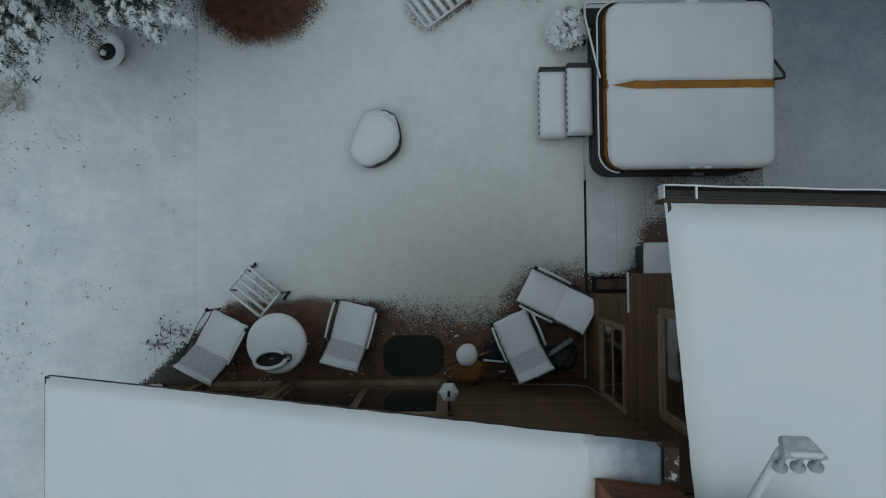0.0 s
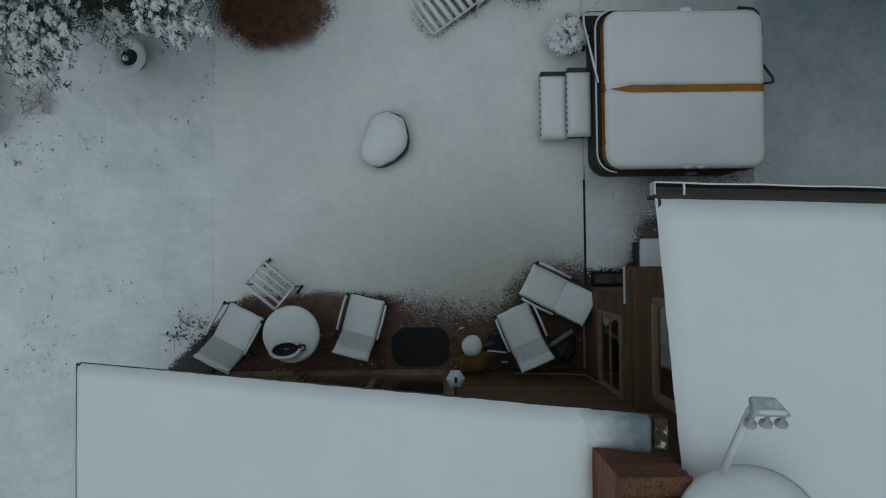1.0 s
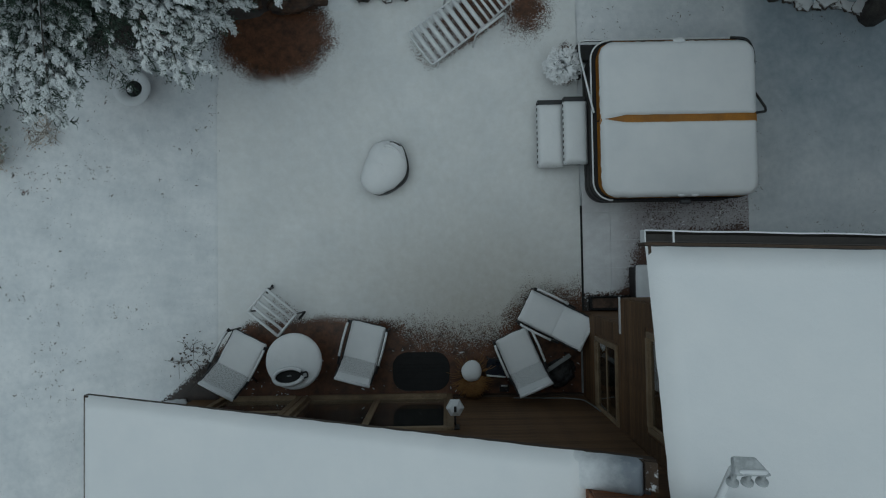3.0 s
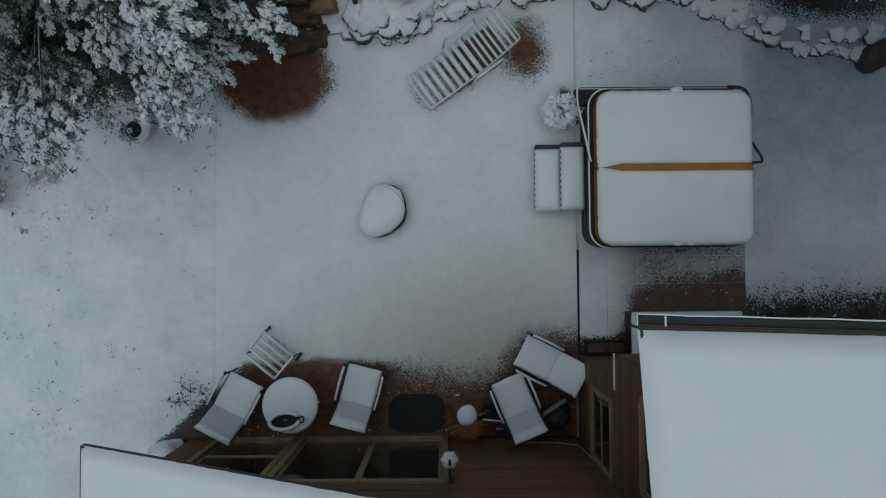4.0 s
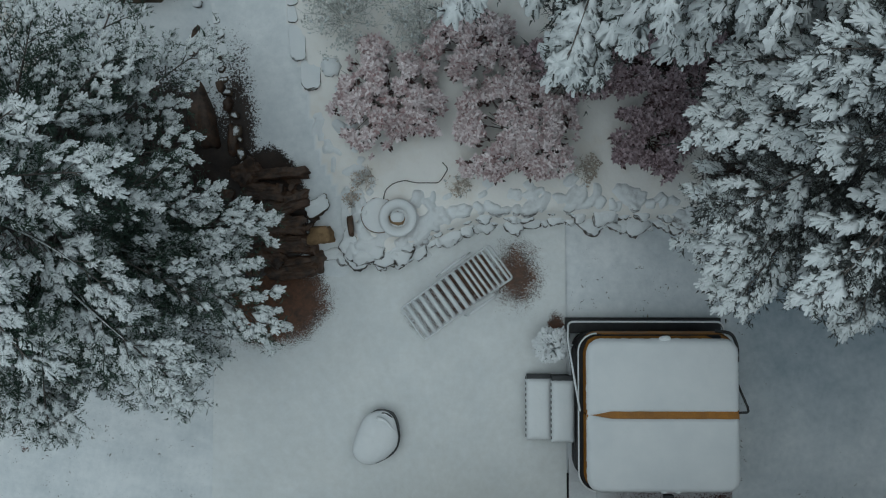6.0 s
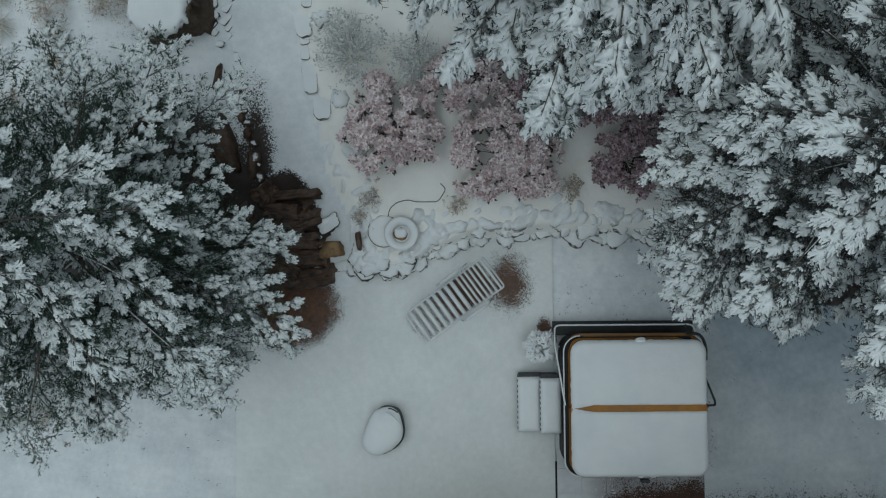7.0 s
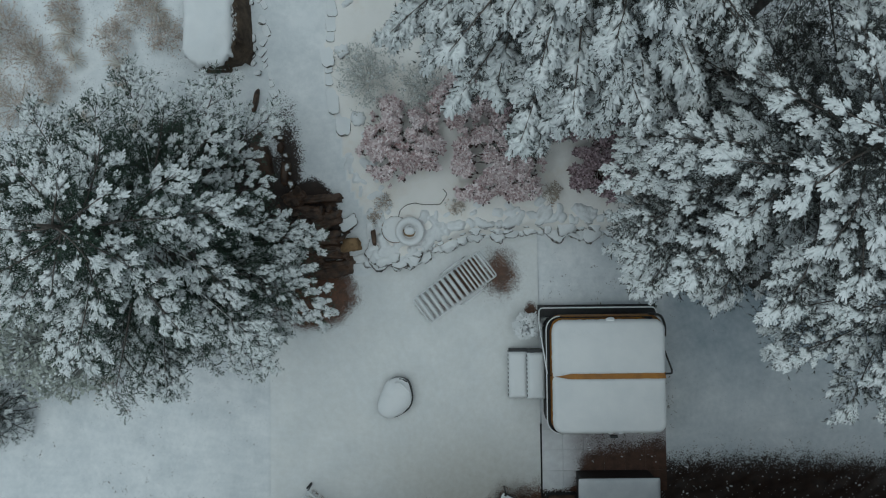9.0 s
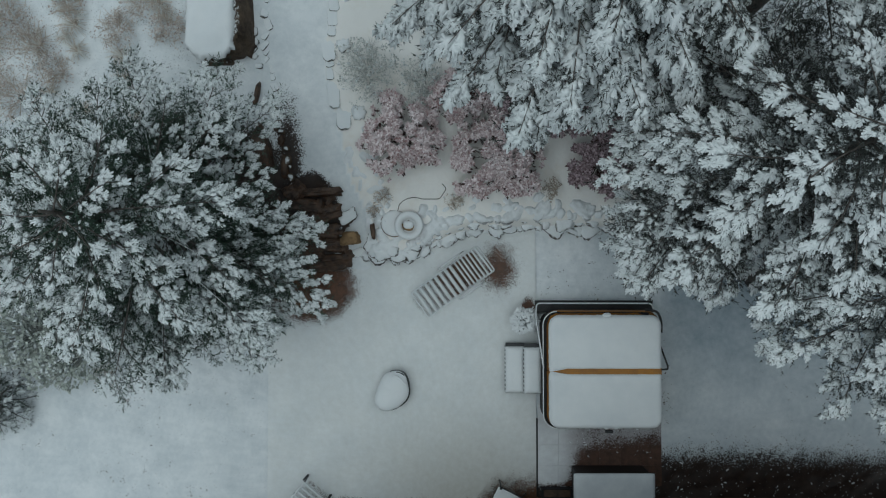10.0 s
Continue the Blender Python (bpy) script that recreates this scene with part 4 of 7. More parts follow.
class Heap:
    def __init__(self):
        self.v, self.t, self.m, self.n = [], [], [], 0

    def put(self, v, t, slot):
        self.v.append(v)
        self.t.append(t + self.n)
        self.m.append(np.full(len(t), slot))
        self.n += len(v)

    def rod(self, pts, r0, r1, slot, sides=5):
        pts = np.asarray(pts, float)
        n = len(pts)
        d = np.gradient(pts, axis=0)
        f = frames_for(d, None)
        a = np.arange(sides) * math.tau / sides
        r = np.linspace(r0, r1, n)[:, None, None]
        ring = pts[:, None, :] + r * (np.cos(a)[None, :, None] * f[:, None, :, 1] + np.sin(a)[None, :, None] * f[:, None, :, 2])
        t = []
        for i in range(n - 1):
            for k in range(sides):
                p, q = i * sides + k, i * sides + (k + 1) % sides
                t += [(p, q, q + sides), (p, q + sides, p + sides)]
        self.put(ring.reshape(-1, 3), np.array(t), slot)

    def mesh(self, name):
        return arrays_mesh(name, np.concatenate(self.v), np.concatenate(self.t), np.concatenate(self.m))


def shoots(heap, rng, pos, dirs, length, fat, snow, needles=1, slots=(1, 2), lift=0.4):
    """Needled shoots, those flagged in snow laden with it."""
    n = len(pos)
    mats = frames_for(dirs, rng)
    for k in range(12):
        tv, tt = (TUFTS + SPARSE)[k]
        sel = (np.arange(n) % 6 == k % 6) & (snow == (k >= 6))
        if sel.any():
            reach = 1.2 if k < 6 else 0.8
            s = np.stack([length[sel] * reach, length[sel] * 0.8 * reach, length[sel] * 0.8 * reach], 1)
            heap.put(*place(tv, tt, mats[sel], pos[sel], s), slots[0])
    sel = snow
    if sel.any():
        p = pos[sel] + np.array([0, 0, 1]) * (fat[sel] * lift)[:, None]
        s = np.stack([length[sel] * 1.05, fat[sel], fat[sel] * 0.65], 1)
        for k in range(5):
            heap.put(*place(LUMPS[k], SPINDLE_T, mats[sel][k::5], p[k::5], s[k::5]), slots[1])


def conifer_bough(rng, az, L, z0, rise, droop, spacing, finger, fat, snow_share, hang=0.0, spread=0.5, bare=0.25, clump=2.4, slid=-0.08, pad=0.85, inner=0.0):
    """One bough: a limb, its side branches in a flat fan, shoots on them. Returns a mesh."""
    h = Heap()
    ca, sa = math.cos(az), math.sin(az)
    out, side = np.array([ca, sa, 0]), np.array([-sa, ca, 0])
    wob = rng.uniform(-0.12, 0.12)

    def axis(s):
        return out * (L * s) + side * (L * wob * math.sin(s * 2.6)) + np.array([0, 0, z0 + L * (rise * s - droop * s * s)])

    pts = np.array([axis(s) for s in np.linspace(0, 1, 9)])
    h.rod(pts, 0.008 + 0.008 * L, 0.004, 0, 5)
    # snow lying along the limb
    if snow_share > 0.5 and L > 1.3:
        near = np.array([axis(q) for q in np.linspace(0.12, min(0.95, bare + 0.45), 7)])
        h.rod(near + [0, 0, 0.008 + 0.003 * L], 0.006 + 0.005 * L, 0.004, 2, 4)
    P, D, LEN = [], [], []
    HP, HD, HS = [], [], []

    def tuft(c, d, way, up, laden):
        """A spray of shoots at one twig end, bearing a pad of snow or bare."""
        # the load has slid off in patches
        if noise.noise(Vector(c) * clump + Vector((az * 3.1, L * 7, droop * 9))) < slid and rng.random() < 0.92 and math.hypot(c[0], c[1]) < 0.9 * L:
            laden = False
        if inner and math.hypot(c[0], c[1]) < 0.66 * L and rng.random() < inner:
            laden = False
        cr = np.cross(d, [0, 0, 1.0])
        cr /= np.linalg.norm(cr) + 1e-9
        size = rng.uniform(0.65, 1.35)
        aim = d * 0.5 + way * 0.6 + np.array([0, 0, rng.normal(up, 0.16)])
        if laden:
            HP.append(c)
            HD.append(aim + rng.normal(0, 0.15, 3) * [1, 1, 0.5])
            HS.append(finger * size * pad)
            if rng.random() < 0.55:
                k = rng.choice((-1, 1))
                HP.append(c - d * finger * 0.55 + cr * k * finger * 0.45 - np.array([0, 0, 0.012]))
                HD.append(aim + cr * k * rng.uniform(0.2, 0.7))
                HS.append(finger * size * pad * rng.uniform(0.6, 0.95))
            k = 2
        else:
            k = int(rng.integers(3, 6))
            if rng.random() < (0.25 if inner > 0.5 else 0.7) * snow_share:
                HP.append(c)
                HD.append(aim + rng.normal(0, 0.3, 3))
                HS.append(finger * pad * rng.uniform(0.3, 0.6))
        a = np.radians(np.linspace(-55, 55, k) + rng.uniform(-18, 18, k))
        dd = aim[None] * np.cos(a)[:, None] + cr[None] * np.sin(a)[:, None]
        dd[:, 2] += rng.normal(0, 0.15, k)
        P.append(c[None] + rng.normal(0, 0.016, (k, 3)) - [0, 0, 0.022 if laden else 0.0])
        D.append(dd)
        LEN.append(finger * size * rng.uniform(0.75, 1.3, k))
        # dark needled shoots below
        P.append(c[None] - d[None] * 0.09 + rng.normal(0, 0.05, (1, 3)) - [0, 0, 0.10])
        D.append(d[None] + rng.normal(0, 0.6, (1, 3)) * [1, 1, 0.4])
        LEN.append(finger * rng.uniform(0.8, 1.4, 1))

    s = bare
    flip = 1
    while s <= 1.0:
        p = axis(s)
        t = axis(min(s + 0.03, 1.03)) - axis(s - 0.03)
        t /= np.linalg.norm(t)
        ln = L * spread * (0.35 + 0.65 * (1 - s)) * rng.uniform(0.7, 1.15) * min(1, 0.55 + s)
        ln = max(ln, 0.16)
        ang = radians(rng.uniform(38, 62)) * (1 - 0.5 * max(0, s - 0.7) / 0.3)
        d = t * math.cos(ang) + side * flip * math.sin(ang) + np.array([0, 0, rng.uniform(-0.12, 0.10) - hang])
        d /= np.linalg.norm(d)
        sag = np.array([0, 0, -ln * 0.28 * (1 + hang)])
        h.rod(np.array([p, p + d * ln * 0.5 + sag * 0.25, p + d * ln + sag]), 0.007, 0.003, 0, 3)
        share = 0.95 if rng.random() < snow_share * (0.35 + 0.75 * min(1, s / 0.5)) else 0.06
        cross = np.cross(d, [0, 0, 1.0])
        cross /= np.linalg.norm(cross)
        m = max(2, int(ln / (spacing * 0.62)))
        sg = 1 if rng.random() < 0.5 else -1
        for q in range(m + 1):
            u = min(1.0, (q + 0.8) / (m + 0.8))
            b = p + d * ln * u + sag * u * u
            a = radians(rng.uniform(20, 52)) * sg * (1 if q < m else 0.2)
            dd = d * math.cos(a) + cross * math.sin(a) + np.array([0, 0, rng.normal(-hang * 0.8, 0.12)])
            dd /= np.linalg.norm(dd)
            c = b + dd * (rng.uniform(0.01, 0.10) * (1.1 - 0.8 * u) if q < m else 0.01)
            tuft(c, dd, t, 0.05 - hang * 0.9, rng.random() < share * (0.5 + 0.5 * min(1, u * 2.5)))
            sg = -sg
        s += spacing * 1.5 * rng.uniform(0.75, 1.3) / L
        flip = -flip
    P, D, LEN = map(np.concatenate, (P, D, LEN))
    shoots(h, rng, P, D, LEN, LEN, np.zeros(len(P), bool))
    if HP:
        HP, HS = np.array(HP), np.array(HS)
        f = frames_for(np.array(HD), rng)
        k = rng.integers(0, 8, len(HP))
        for i, (tv, tt) in enumerate(SNOW_PADS):
            m = k == i
            if m.any():
                h.put(*place(tv, tt, f[m], HP[m], np.stack([HS[m] * 1.12, HS[m] * 0.78, HS[m] * fat], 1)), 2)
    return h.mesh("bough")


def conifer(name, x, y, height, radius, seed, label, boughs=42, base=0.18, finger=0.15, fat=0.032, snow_share=0.7, hang=0.0,
            spacing=0.09, rise=0.25, droop=0.5, lean=(0, 0), shape=None, extra=(), needle=None, top=0.96, round_=0.75, spread=0.5, clips=(), girth=0.022, bare=0.25, clump=2.4, slid=-0.08, pad=0.85, inner=0.8, load=None):
    rng = np.random.default_rng(seed)
    z = float(terrain(x, y))
    t = thing(name, pose(x, y, z - 0.05), label, "tree", "snow-laden conifers")
    bm = tube([(lean[0] * s * s, lean[1] * s * s, height * s) for s in np.linspace(0, 1, 12)], 0.02 + (girth + 0.004) * height, 10, taper=0.02)
    part("trunk", bm, BARK, t, smooth=True)
    limbs = []
    for i in range(boughs):
        f = (i + 0.5) / boughs
        s = base + (top - base) * f ** 0.9
        L = radius * (1 - ((s - base) / (1.03 - base)) ** (1 / round_)) * rng.uniform(0.78, 1.12) + 0.25
        az = (i * 2.39996 + rng.uniform(-0.25, 0.25)) % math.tau
        longer, whiter = shape(math.degrees(az), s) if shape else (1, 1)
        limbs.append((s, az, L * longer, whiter * (0.4 if rng.random() < 0.22 else 1.08)))
    limbs += [(s, radians(a) % math.tau, L, w[0] if w else 1.1) for s, a, L, *w in extra]
    for s, az, L, white in limbs:
        # neighbours and the open lawn bound the spread
        for nx, ny, d in clips:
            L = min(L, d / max(0.05, nx * math.cos(az) + ny * math.sin(az)))
        up = rise + 0.35 * max(0, s - 0.6)
        me = conifer_bough(rng, az, L, 0, up, droop * (1 - 0.35 * s), spacing, finger, fat, snow_share * white, hang, spread, bare if s < 0.72 else bare * 0.4, clump, slid, pad, inner if s < 0.56 else 0.3 * inner if s < 0.7 else 0.0)
        ob = finish("bough", me, [BARK, needle or NEEDLE, load or TREESNOW], t, smooth=True)
        ob.location = (lean[0] * s * s, lean[1] * s * s, height * s)
    return t


def broad_pine(a, s):
    longer = 0.55 if 277 < a < 300 and s < 0.7 else 1.0
    longer = min(longer, 0.78) if 18 < a < 47 and s < 0.75 else longer
    return longer, (0.75 if s > 0.82 else 0.65 if 90 < a < 215 and s < 0.66 else 1.0)


def side_pine(a, s):
    return (0.82 if 140 < a < 235 and s < 0.6 else 1.0), (0.42 if 15 < a < 150 and s < 0.86 else 1.0)


conifer("pine_tree", -4.55, 5.05, 5.9, 2.5, 11, "large spreading pine, feathery boughs laden with snow, dark heart", 54, 0.35, 0.098, 0.8, 0.95, rise=0.32, droop=0.40, spacing=0.078, round_=0.62, bare=0.34, spread=0.42, clump=2.6, slid=-0.26, pad=0.86,
        clips=[(-0.53, -0.848, 2.3)], shape=broad_pine, extra=[(0.34, -34, 2.35), (0.39, -22, 2.2), (0.37, -47, 2.3), (0.48, -38, 2.0), (0.44, -8, 2.05), (0.38, -55, 2.5), (0.36, -72, 1.2), (0.40, -91, 2.45), (0.37, -106, 2.5), (0.45, -58, 1.7), (0.34, -97, 2.5), (0.40, 2, 2.1), (0.45, 11, 1.9), (0.41, -15, 2.15), (0.48, -76, 1.3), (0.52, -55, 1.9), (0.50, -100, 2.0), (0.35, -118, 2.0), (0.40, -128, 2.0), (0.42, -50, 2.2), (0.30, -82, 2.15, 0.35), (0.30, -100, 2.05, 0.5), (0.31, -112, 1.9, 0.5), (0.33, -90, 1.8, 0.3), (0.31, -124, 1.8, 0.5), (0.30, -48, 2.0, 0.35)])
conifer("spruce_tree", 1.8, 9.0, 8.0, 2.6, 12, "tall spruce with drooping boughs thickly laden with snow", 62, 0.52, 0.118, 0.95, 1.25, clump=1.3, hang=0.34, rise=0.30, droop=0.50, spacing=0.074, round_=0.6, spread=0.25, bare=0.22, slid=-0.24, pad=1.2, inner=0.5, load=HEAVYSNOW, needle=NEEDLE_GREY,
        extra=[(0.53, -80, 2.55), (0.54, -70, 2.6), (0.53, -60, 2.8), (0.56, -88, 2.55), (0.55, -75, 2.5), (0.57, -65, 2.7), (0.53, -52, 2.8)] + [(0.53 + 0.012 * k, -150 + 8.5 * k + 4 * (k % 3), 2.75 - 0.2 * (k % 3)) for k in range(13)] + [(0.72, -120, 2.1), (0.74, -92, 2.2), (0.71, -65, 2.1), (0.66, -140, 2.3), (0.68, -105, 2.4), (0.67, -80, 2.3)])
conifer("pine_tree", 4.65, 5.75, 7.2, 2.4, 13, "broad pine with clumped boughs white with snow", 54, 0.39, 0.095, 0.9, 1.15, clump=1.6, rise=0.30, droop=0.40, slid=-0.10, pad=1.02, inner=0.5, load=HEAVYSNOW, needle=NEEDLE_GREY, spacing=0.073, round_=0.6, shape=side_pine, spread=0.36,
        extra=[(0.40, -110, 1.6), (0.47, -80, 1.6), (0.42, -140, 2.1), (0.43, -130, 2.15), (0.46, -150, 2.1), (0.50, -122, 1.8), (0.50, -165, 2.0), (0.40, -150, 2.0), (0.62, 170, 2.15), (0.60, 183, 2.2), (0.70, 175, 1.9)],
        clips=[(0, -1, 1.8), (-0.867, -0.497, 2.05)])
conifer("pine_tree", 6.5, 4.2, 7.2, 2.2, 17, "broad pine overhanging the side lawn, white with snow", 44, 0.56, 0.095, 0.9, 1.15, clump=1.6, rise=0.30, droop=0.40, slid=-0.02, pad=1.0, inner=0.5, needle=NEEDLE_GREY, spacing=0.082, round_=0.6, clips=[(-0.683, -0.732, 1.95)], spread=0.36)
conifer("pine_tree", 5.3, 8.9, 7.6, 2.6, 14, "tall dark pine behind the planting, partly snow-laden", 40, 0.44, 0.10, 0.9, 0.5, needle=NEEDLE_GREY, clump=1.7, slid=-0.1, rise=0.30, droop=0.45, spacing=0.09, round_=0.6, spread=0.36)
conifer("young_pine", -9.0, 1.75, 1.5, 0.5, 15, "young pine at the lawn edge, dusted with snow", 36, 0.08, 0.09, 0.7, 0.85, needle=NEEDLE_LIGHT, spacing=0.10, girth=0.004)
conifer("young_pine", -6.9, 5.9, 3.4, 1.4, 16, "small pine crowding the larger one, dusted with snow", 28, 0.2, 0.09, 0.8, 0.95, spacing=0.10)


def twig_bush(name, x, y, r, h, seed, label, category, leaf, twig, leaves=1500, leaf_size=0.035, stems=26, snow=0.0, upright=0.5, thick=1.0):
    """A rounded bush: stems from the foot, leaves or frost tips on a broken dome."""
    rng = np.random.default_rng(seed)
    z = float(terrain(x, y))
    t = thing(name, pose(x, y, z - 0.02), label, category)
    hp = Heap()
    for i in range(stems):
        a, q = rng.uniform(0, math.tau), math.sqrt(rng.uniform(0.05, 1)) * r
        top = np.array([q * math.cos(a), q * math.sin(a), h * (1 - 0.5 * (q / r) ** 2) * rng.uniform(0.7, 1.05)])
        mid = top * [0.6, 0.6, 0.55] + rng.normal(0, 0.03, 3)
        hp.rod(np.array([[0.3 * q * math.cos(a), 0.3 * q * math.sin(a), 0], mid, top]), (0.004 + 0.005 * r) * thick, 0.002 * thick, 0, 3)
        for _ in range(5):
            e = mid + (top - mid) * rng.uniform(0, 0.9)
            d = rng.normal(0, 1, 3) * [1, 1, upright]
            d = d / np.linalg.norm(d) * rng.uniform(0.1, 0.28) * min(1, r / 0.5)
            hp.rod(np.array([e, e + d * 0.5 + [0, 0, 0.01], e + d]), 0.004, 0.0018, 0, 3)
    finish("twiggery", hp.mesh("twiggery"), [twig], t)
    if leaves:
        hp = Heap()
        n = leaves
        a, q = rng.uniform(0, math.tau, n), np.sqrt(rng.uniform(0, 1, n))
        edge = 1 + 0.18 * np.sin(a * 3 + seed) + 0.12 * np.sin(a * 7 + seed * 2)
        X, Y = q * r * edge * np.cos(a), q * r * edge * np.sin(a)
        lump = np.array([noise.noise((p * 4.5, o * 4.5, seed)) for p, o in zip(X, Y)])
        Z = h * (1 - 0.55 * q ** 2.2) * (0.82 + 0.38 * lump) - rng.exponential(0.08, n) * h
        keep = (lump > -0.22) & (Z > 0.03)
        pos = np.stack([X, Y, Z], 1)[keep]
        n = len(pos)
        d = rng.normal(0, 1, (n, 3)) * [1, 1, 0.45]
        L = leaf_size * rng.uniform(0.7, 1.5, n)
        tv = np.array([(0, 0, 0), (0.45, 0.42, 0.12), (1, 0, 0), (0.45, -0.42, 0.12)])
        tt = np.array([(0, 1, 2), (0, 2, 3)])
        hp.put(*place(tv, tt, frames_for(d, rng), pos, np.stack([L, L, L], 1)), 0)
        low = rng.random(n) < snow
        if low.any():
            s = np.stack([L[low] * 1.2, L[low] * 0.45, L[low] * 0.35], 1)
            hp.put(*place(SPINDLE_V, SPINDLE_T, frames_for(d[low] * [1, 1, 0.2], rng), pos[low] + [0, 0, 0.006], s), 1)
        finish("foliage", hp.mesh("foliage"), [leaf, TREESNOW], t)
    return t


def azalea(x, y, r, h, seed, tips, frost, rx=1.0):
    """A dense rounded shrub: stems, dark leaves inside, rosettes of frosted leaves over a lumpy dome."""
    rng = np.random.default_rng(seed)
    t = thing("azalea_bush", pose(x, y, float(terrain(x, y)) - 0.02), "dense rounded shrub, maroon twigs and frosted pink leaf rosettes, in snow", "shrub", "azalea bushes")
    hp = Heap()
    for i in range(46):
        a, q = rng.uniform(0, math.tau), math.sqrt(rng.uniform(0.03, 0.95)) * r
        top = np.array([q * math.cos(a) * rx, q * math.sin(a), h * (1 - 0.5 * (q / r) ** 2) * rng.uniform(0.7, 1.0)])
        hp.rod(np.array([top * [0.25, 0.25, 0], top * [0.6, 0.6, 0.55] + rng.normal(0, 0.03, 3), top]), 0.009, 0.003, 0, 3)
    finish("twiggery", hp.mesh("twiggery"), [MAROON], t)
    a, q = rng.uniform(0, math.tau, tips), np.sqrt(rng.uniform(0, 1, tips))
    edge = 1 + 0.13 * np.sin(a * 3 + seed) + 0.10 * np.sin(a * 5 + seed * 2) + 0.06 * np.sin(a * 11 + seed)
    X, Y = q * r * rx * edge * np.cos(a), q * r * edge * np.sin(a)
    bumps = np.array([noise.noise((p * 3.6, o * 3.6, seed)) + 0.5 * noise.noise((p * 9, o * 9, seed)) for p, o in zip(X, Y)])
    Z = h * (1 - 0.6 * q ** 2.6) * (0.86 + 0.3 * bumps) - rng.exponential(0.055, tips)
    keep = (Z > 0.04) & (bumps > -0.13)
    pos, bumps, q = np.stack([X, Y, Z], 1)[keep], bumps[keep], q[keep]
    n = len(pos)
    leaf = np.array([(0, 0, 0), (0.5, 0.24, 0.1), (1, 0, 0), (0.5, -0.24, 0.1)])
    tri = np.array([(0, 1, 2), (0, 2, 3)])
    hp = Heap()
    for k in range(6):
        # one leaf of each rosette, spreading and slightly raised
        b = rng.uniform(0, 0.7, n) + k * math.tau / 6
        d = np.stack([np.cos(b), np.sin(b), rng.normal(0.35, 0.3, n)], 1)
        L = rng.uniform(0.046, 0.09, n)
        hp.put(*place(leaf, tri, frames_for(d, rng), pos, np.stack([L, L, L], 1)), 0)
    finish("frosted_leaves", hp.mesh("frosted_leaves"), [frost], t, "rosettes of pale pink frosted leaves")
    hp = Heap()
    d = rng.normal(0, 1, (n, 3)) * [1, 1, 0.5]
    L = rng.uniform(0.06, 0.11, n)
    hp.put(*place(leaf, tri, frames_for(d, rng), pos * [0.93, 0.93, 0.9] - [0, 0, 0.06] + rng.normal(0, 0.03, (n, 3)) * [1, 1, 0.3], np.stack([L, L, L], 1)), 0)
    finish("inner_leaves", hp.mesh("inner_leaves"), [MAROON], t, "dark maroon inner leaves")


for x, y, r, h, sd, n, rx in ((-0.76, 6.98, 0.78, 0.86, 21, 1450, 1.0), (1.12, 6.62, 0.88, 0.86, 22, 1800, 1.0), (0.45, 7.72, 0.52, 0.8, 24, 900, 1.3)):
    azalea(x, y, r, h, sd, n, PINKLEAF, rx)
for x, y, r, h, sd, n, rx in ((3.12, 6.48, 0.62, 0.75, 23, 1050, 0.9), (1.95, 7.45, 0.55, 0.7, 31, 750, 1.3), (3.2, 7.55, 0.75, 0.8, 32, 1050, 1.2)):
    azalea(x, y, r, h, sd, n, DUSKLEAF, rx)
twig_bush("brown_shrub", 2.17, 6.0, 0.22, 0.35, 25, "small brown dry shrub in snow", "shrub", STALK, STALK, 260, 0.03, 18)
twig_bush("lilac_bush", -1.4, 8.2, 0.62, 0.8, 26, "bare grey twiggy bush dusted with snow", "shrub", TWIG, TWIG, 900, 0.035, 60, 0.15)
twig_bush("lilac_bush", -0.3, 8.0, 0.5, 0.6, 27, "bare grey twiggy bush dusted with snow", "shrub", TWIG, TWIG, 500, 0.035, 50, 0.2)
for x, y, r, sd in ((-7.45, 2.75, 0.85, 28), (-8.4, 3.1, 0.8, 29)):
    twig_bush("lichen_shrub", x, y, r, 1.2, sd, "bare lichen-grey shrub with forking branches", "shrub", LICHEN, TWIG, 1500, 0.065, 60, 0.12, thick=3.0)


def grass_clump(x, y, r, seed, blades, mats):
    """A dormant clump: thin arching blades from one foot, some frosted."""
    rng = np.random.default_rng(seed)
    t = thing("grass_clump", pose(x, y, float(lawn_height(np.array([[x]]), np.array([[y]]))[0, 0]) - 0.01), "dry frosted grass clump arching out of the snow", "grass clump", "dry grass clumps")
    hp = Heap()
    for i in range(blades):
        a, L = rng.uniform(0, math.tau), r * rng.uniform(0.45, 1.1)
        c, w = math.cos(a), math.sin(a)
        u = np.array([-w, c, 0]) * rng.normal(0, 0.12) * L
        hp.rod(np.array([(0.1 * L * c, 0.1 * L * w, 0.0), (0.5 * L * c, 0.5 * L * w, r * rng.uniform(0.35, 0.6)) + u, (L * c, L * w, r * rng.uniform(0.02, 0.5)) + u * 2.5]), 0.008, 0.003, int(rng.random() < 0.6), 3)
    finish("tuft", hp.mesh("tuft"), mats, t)


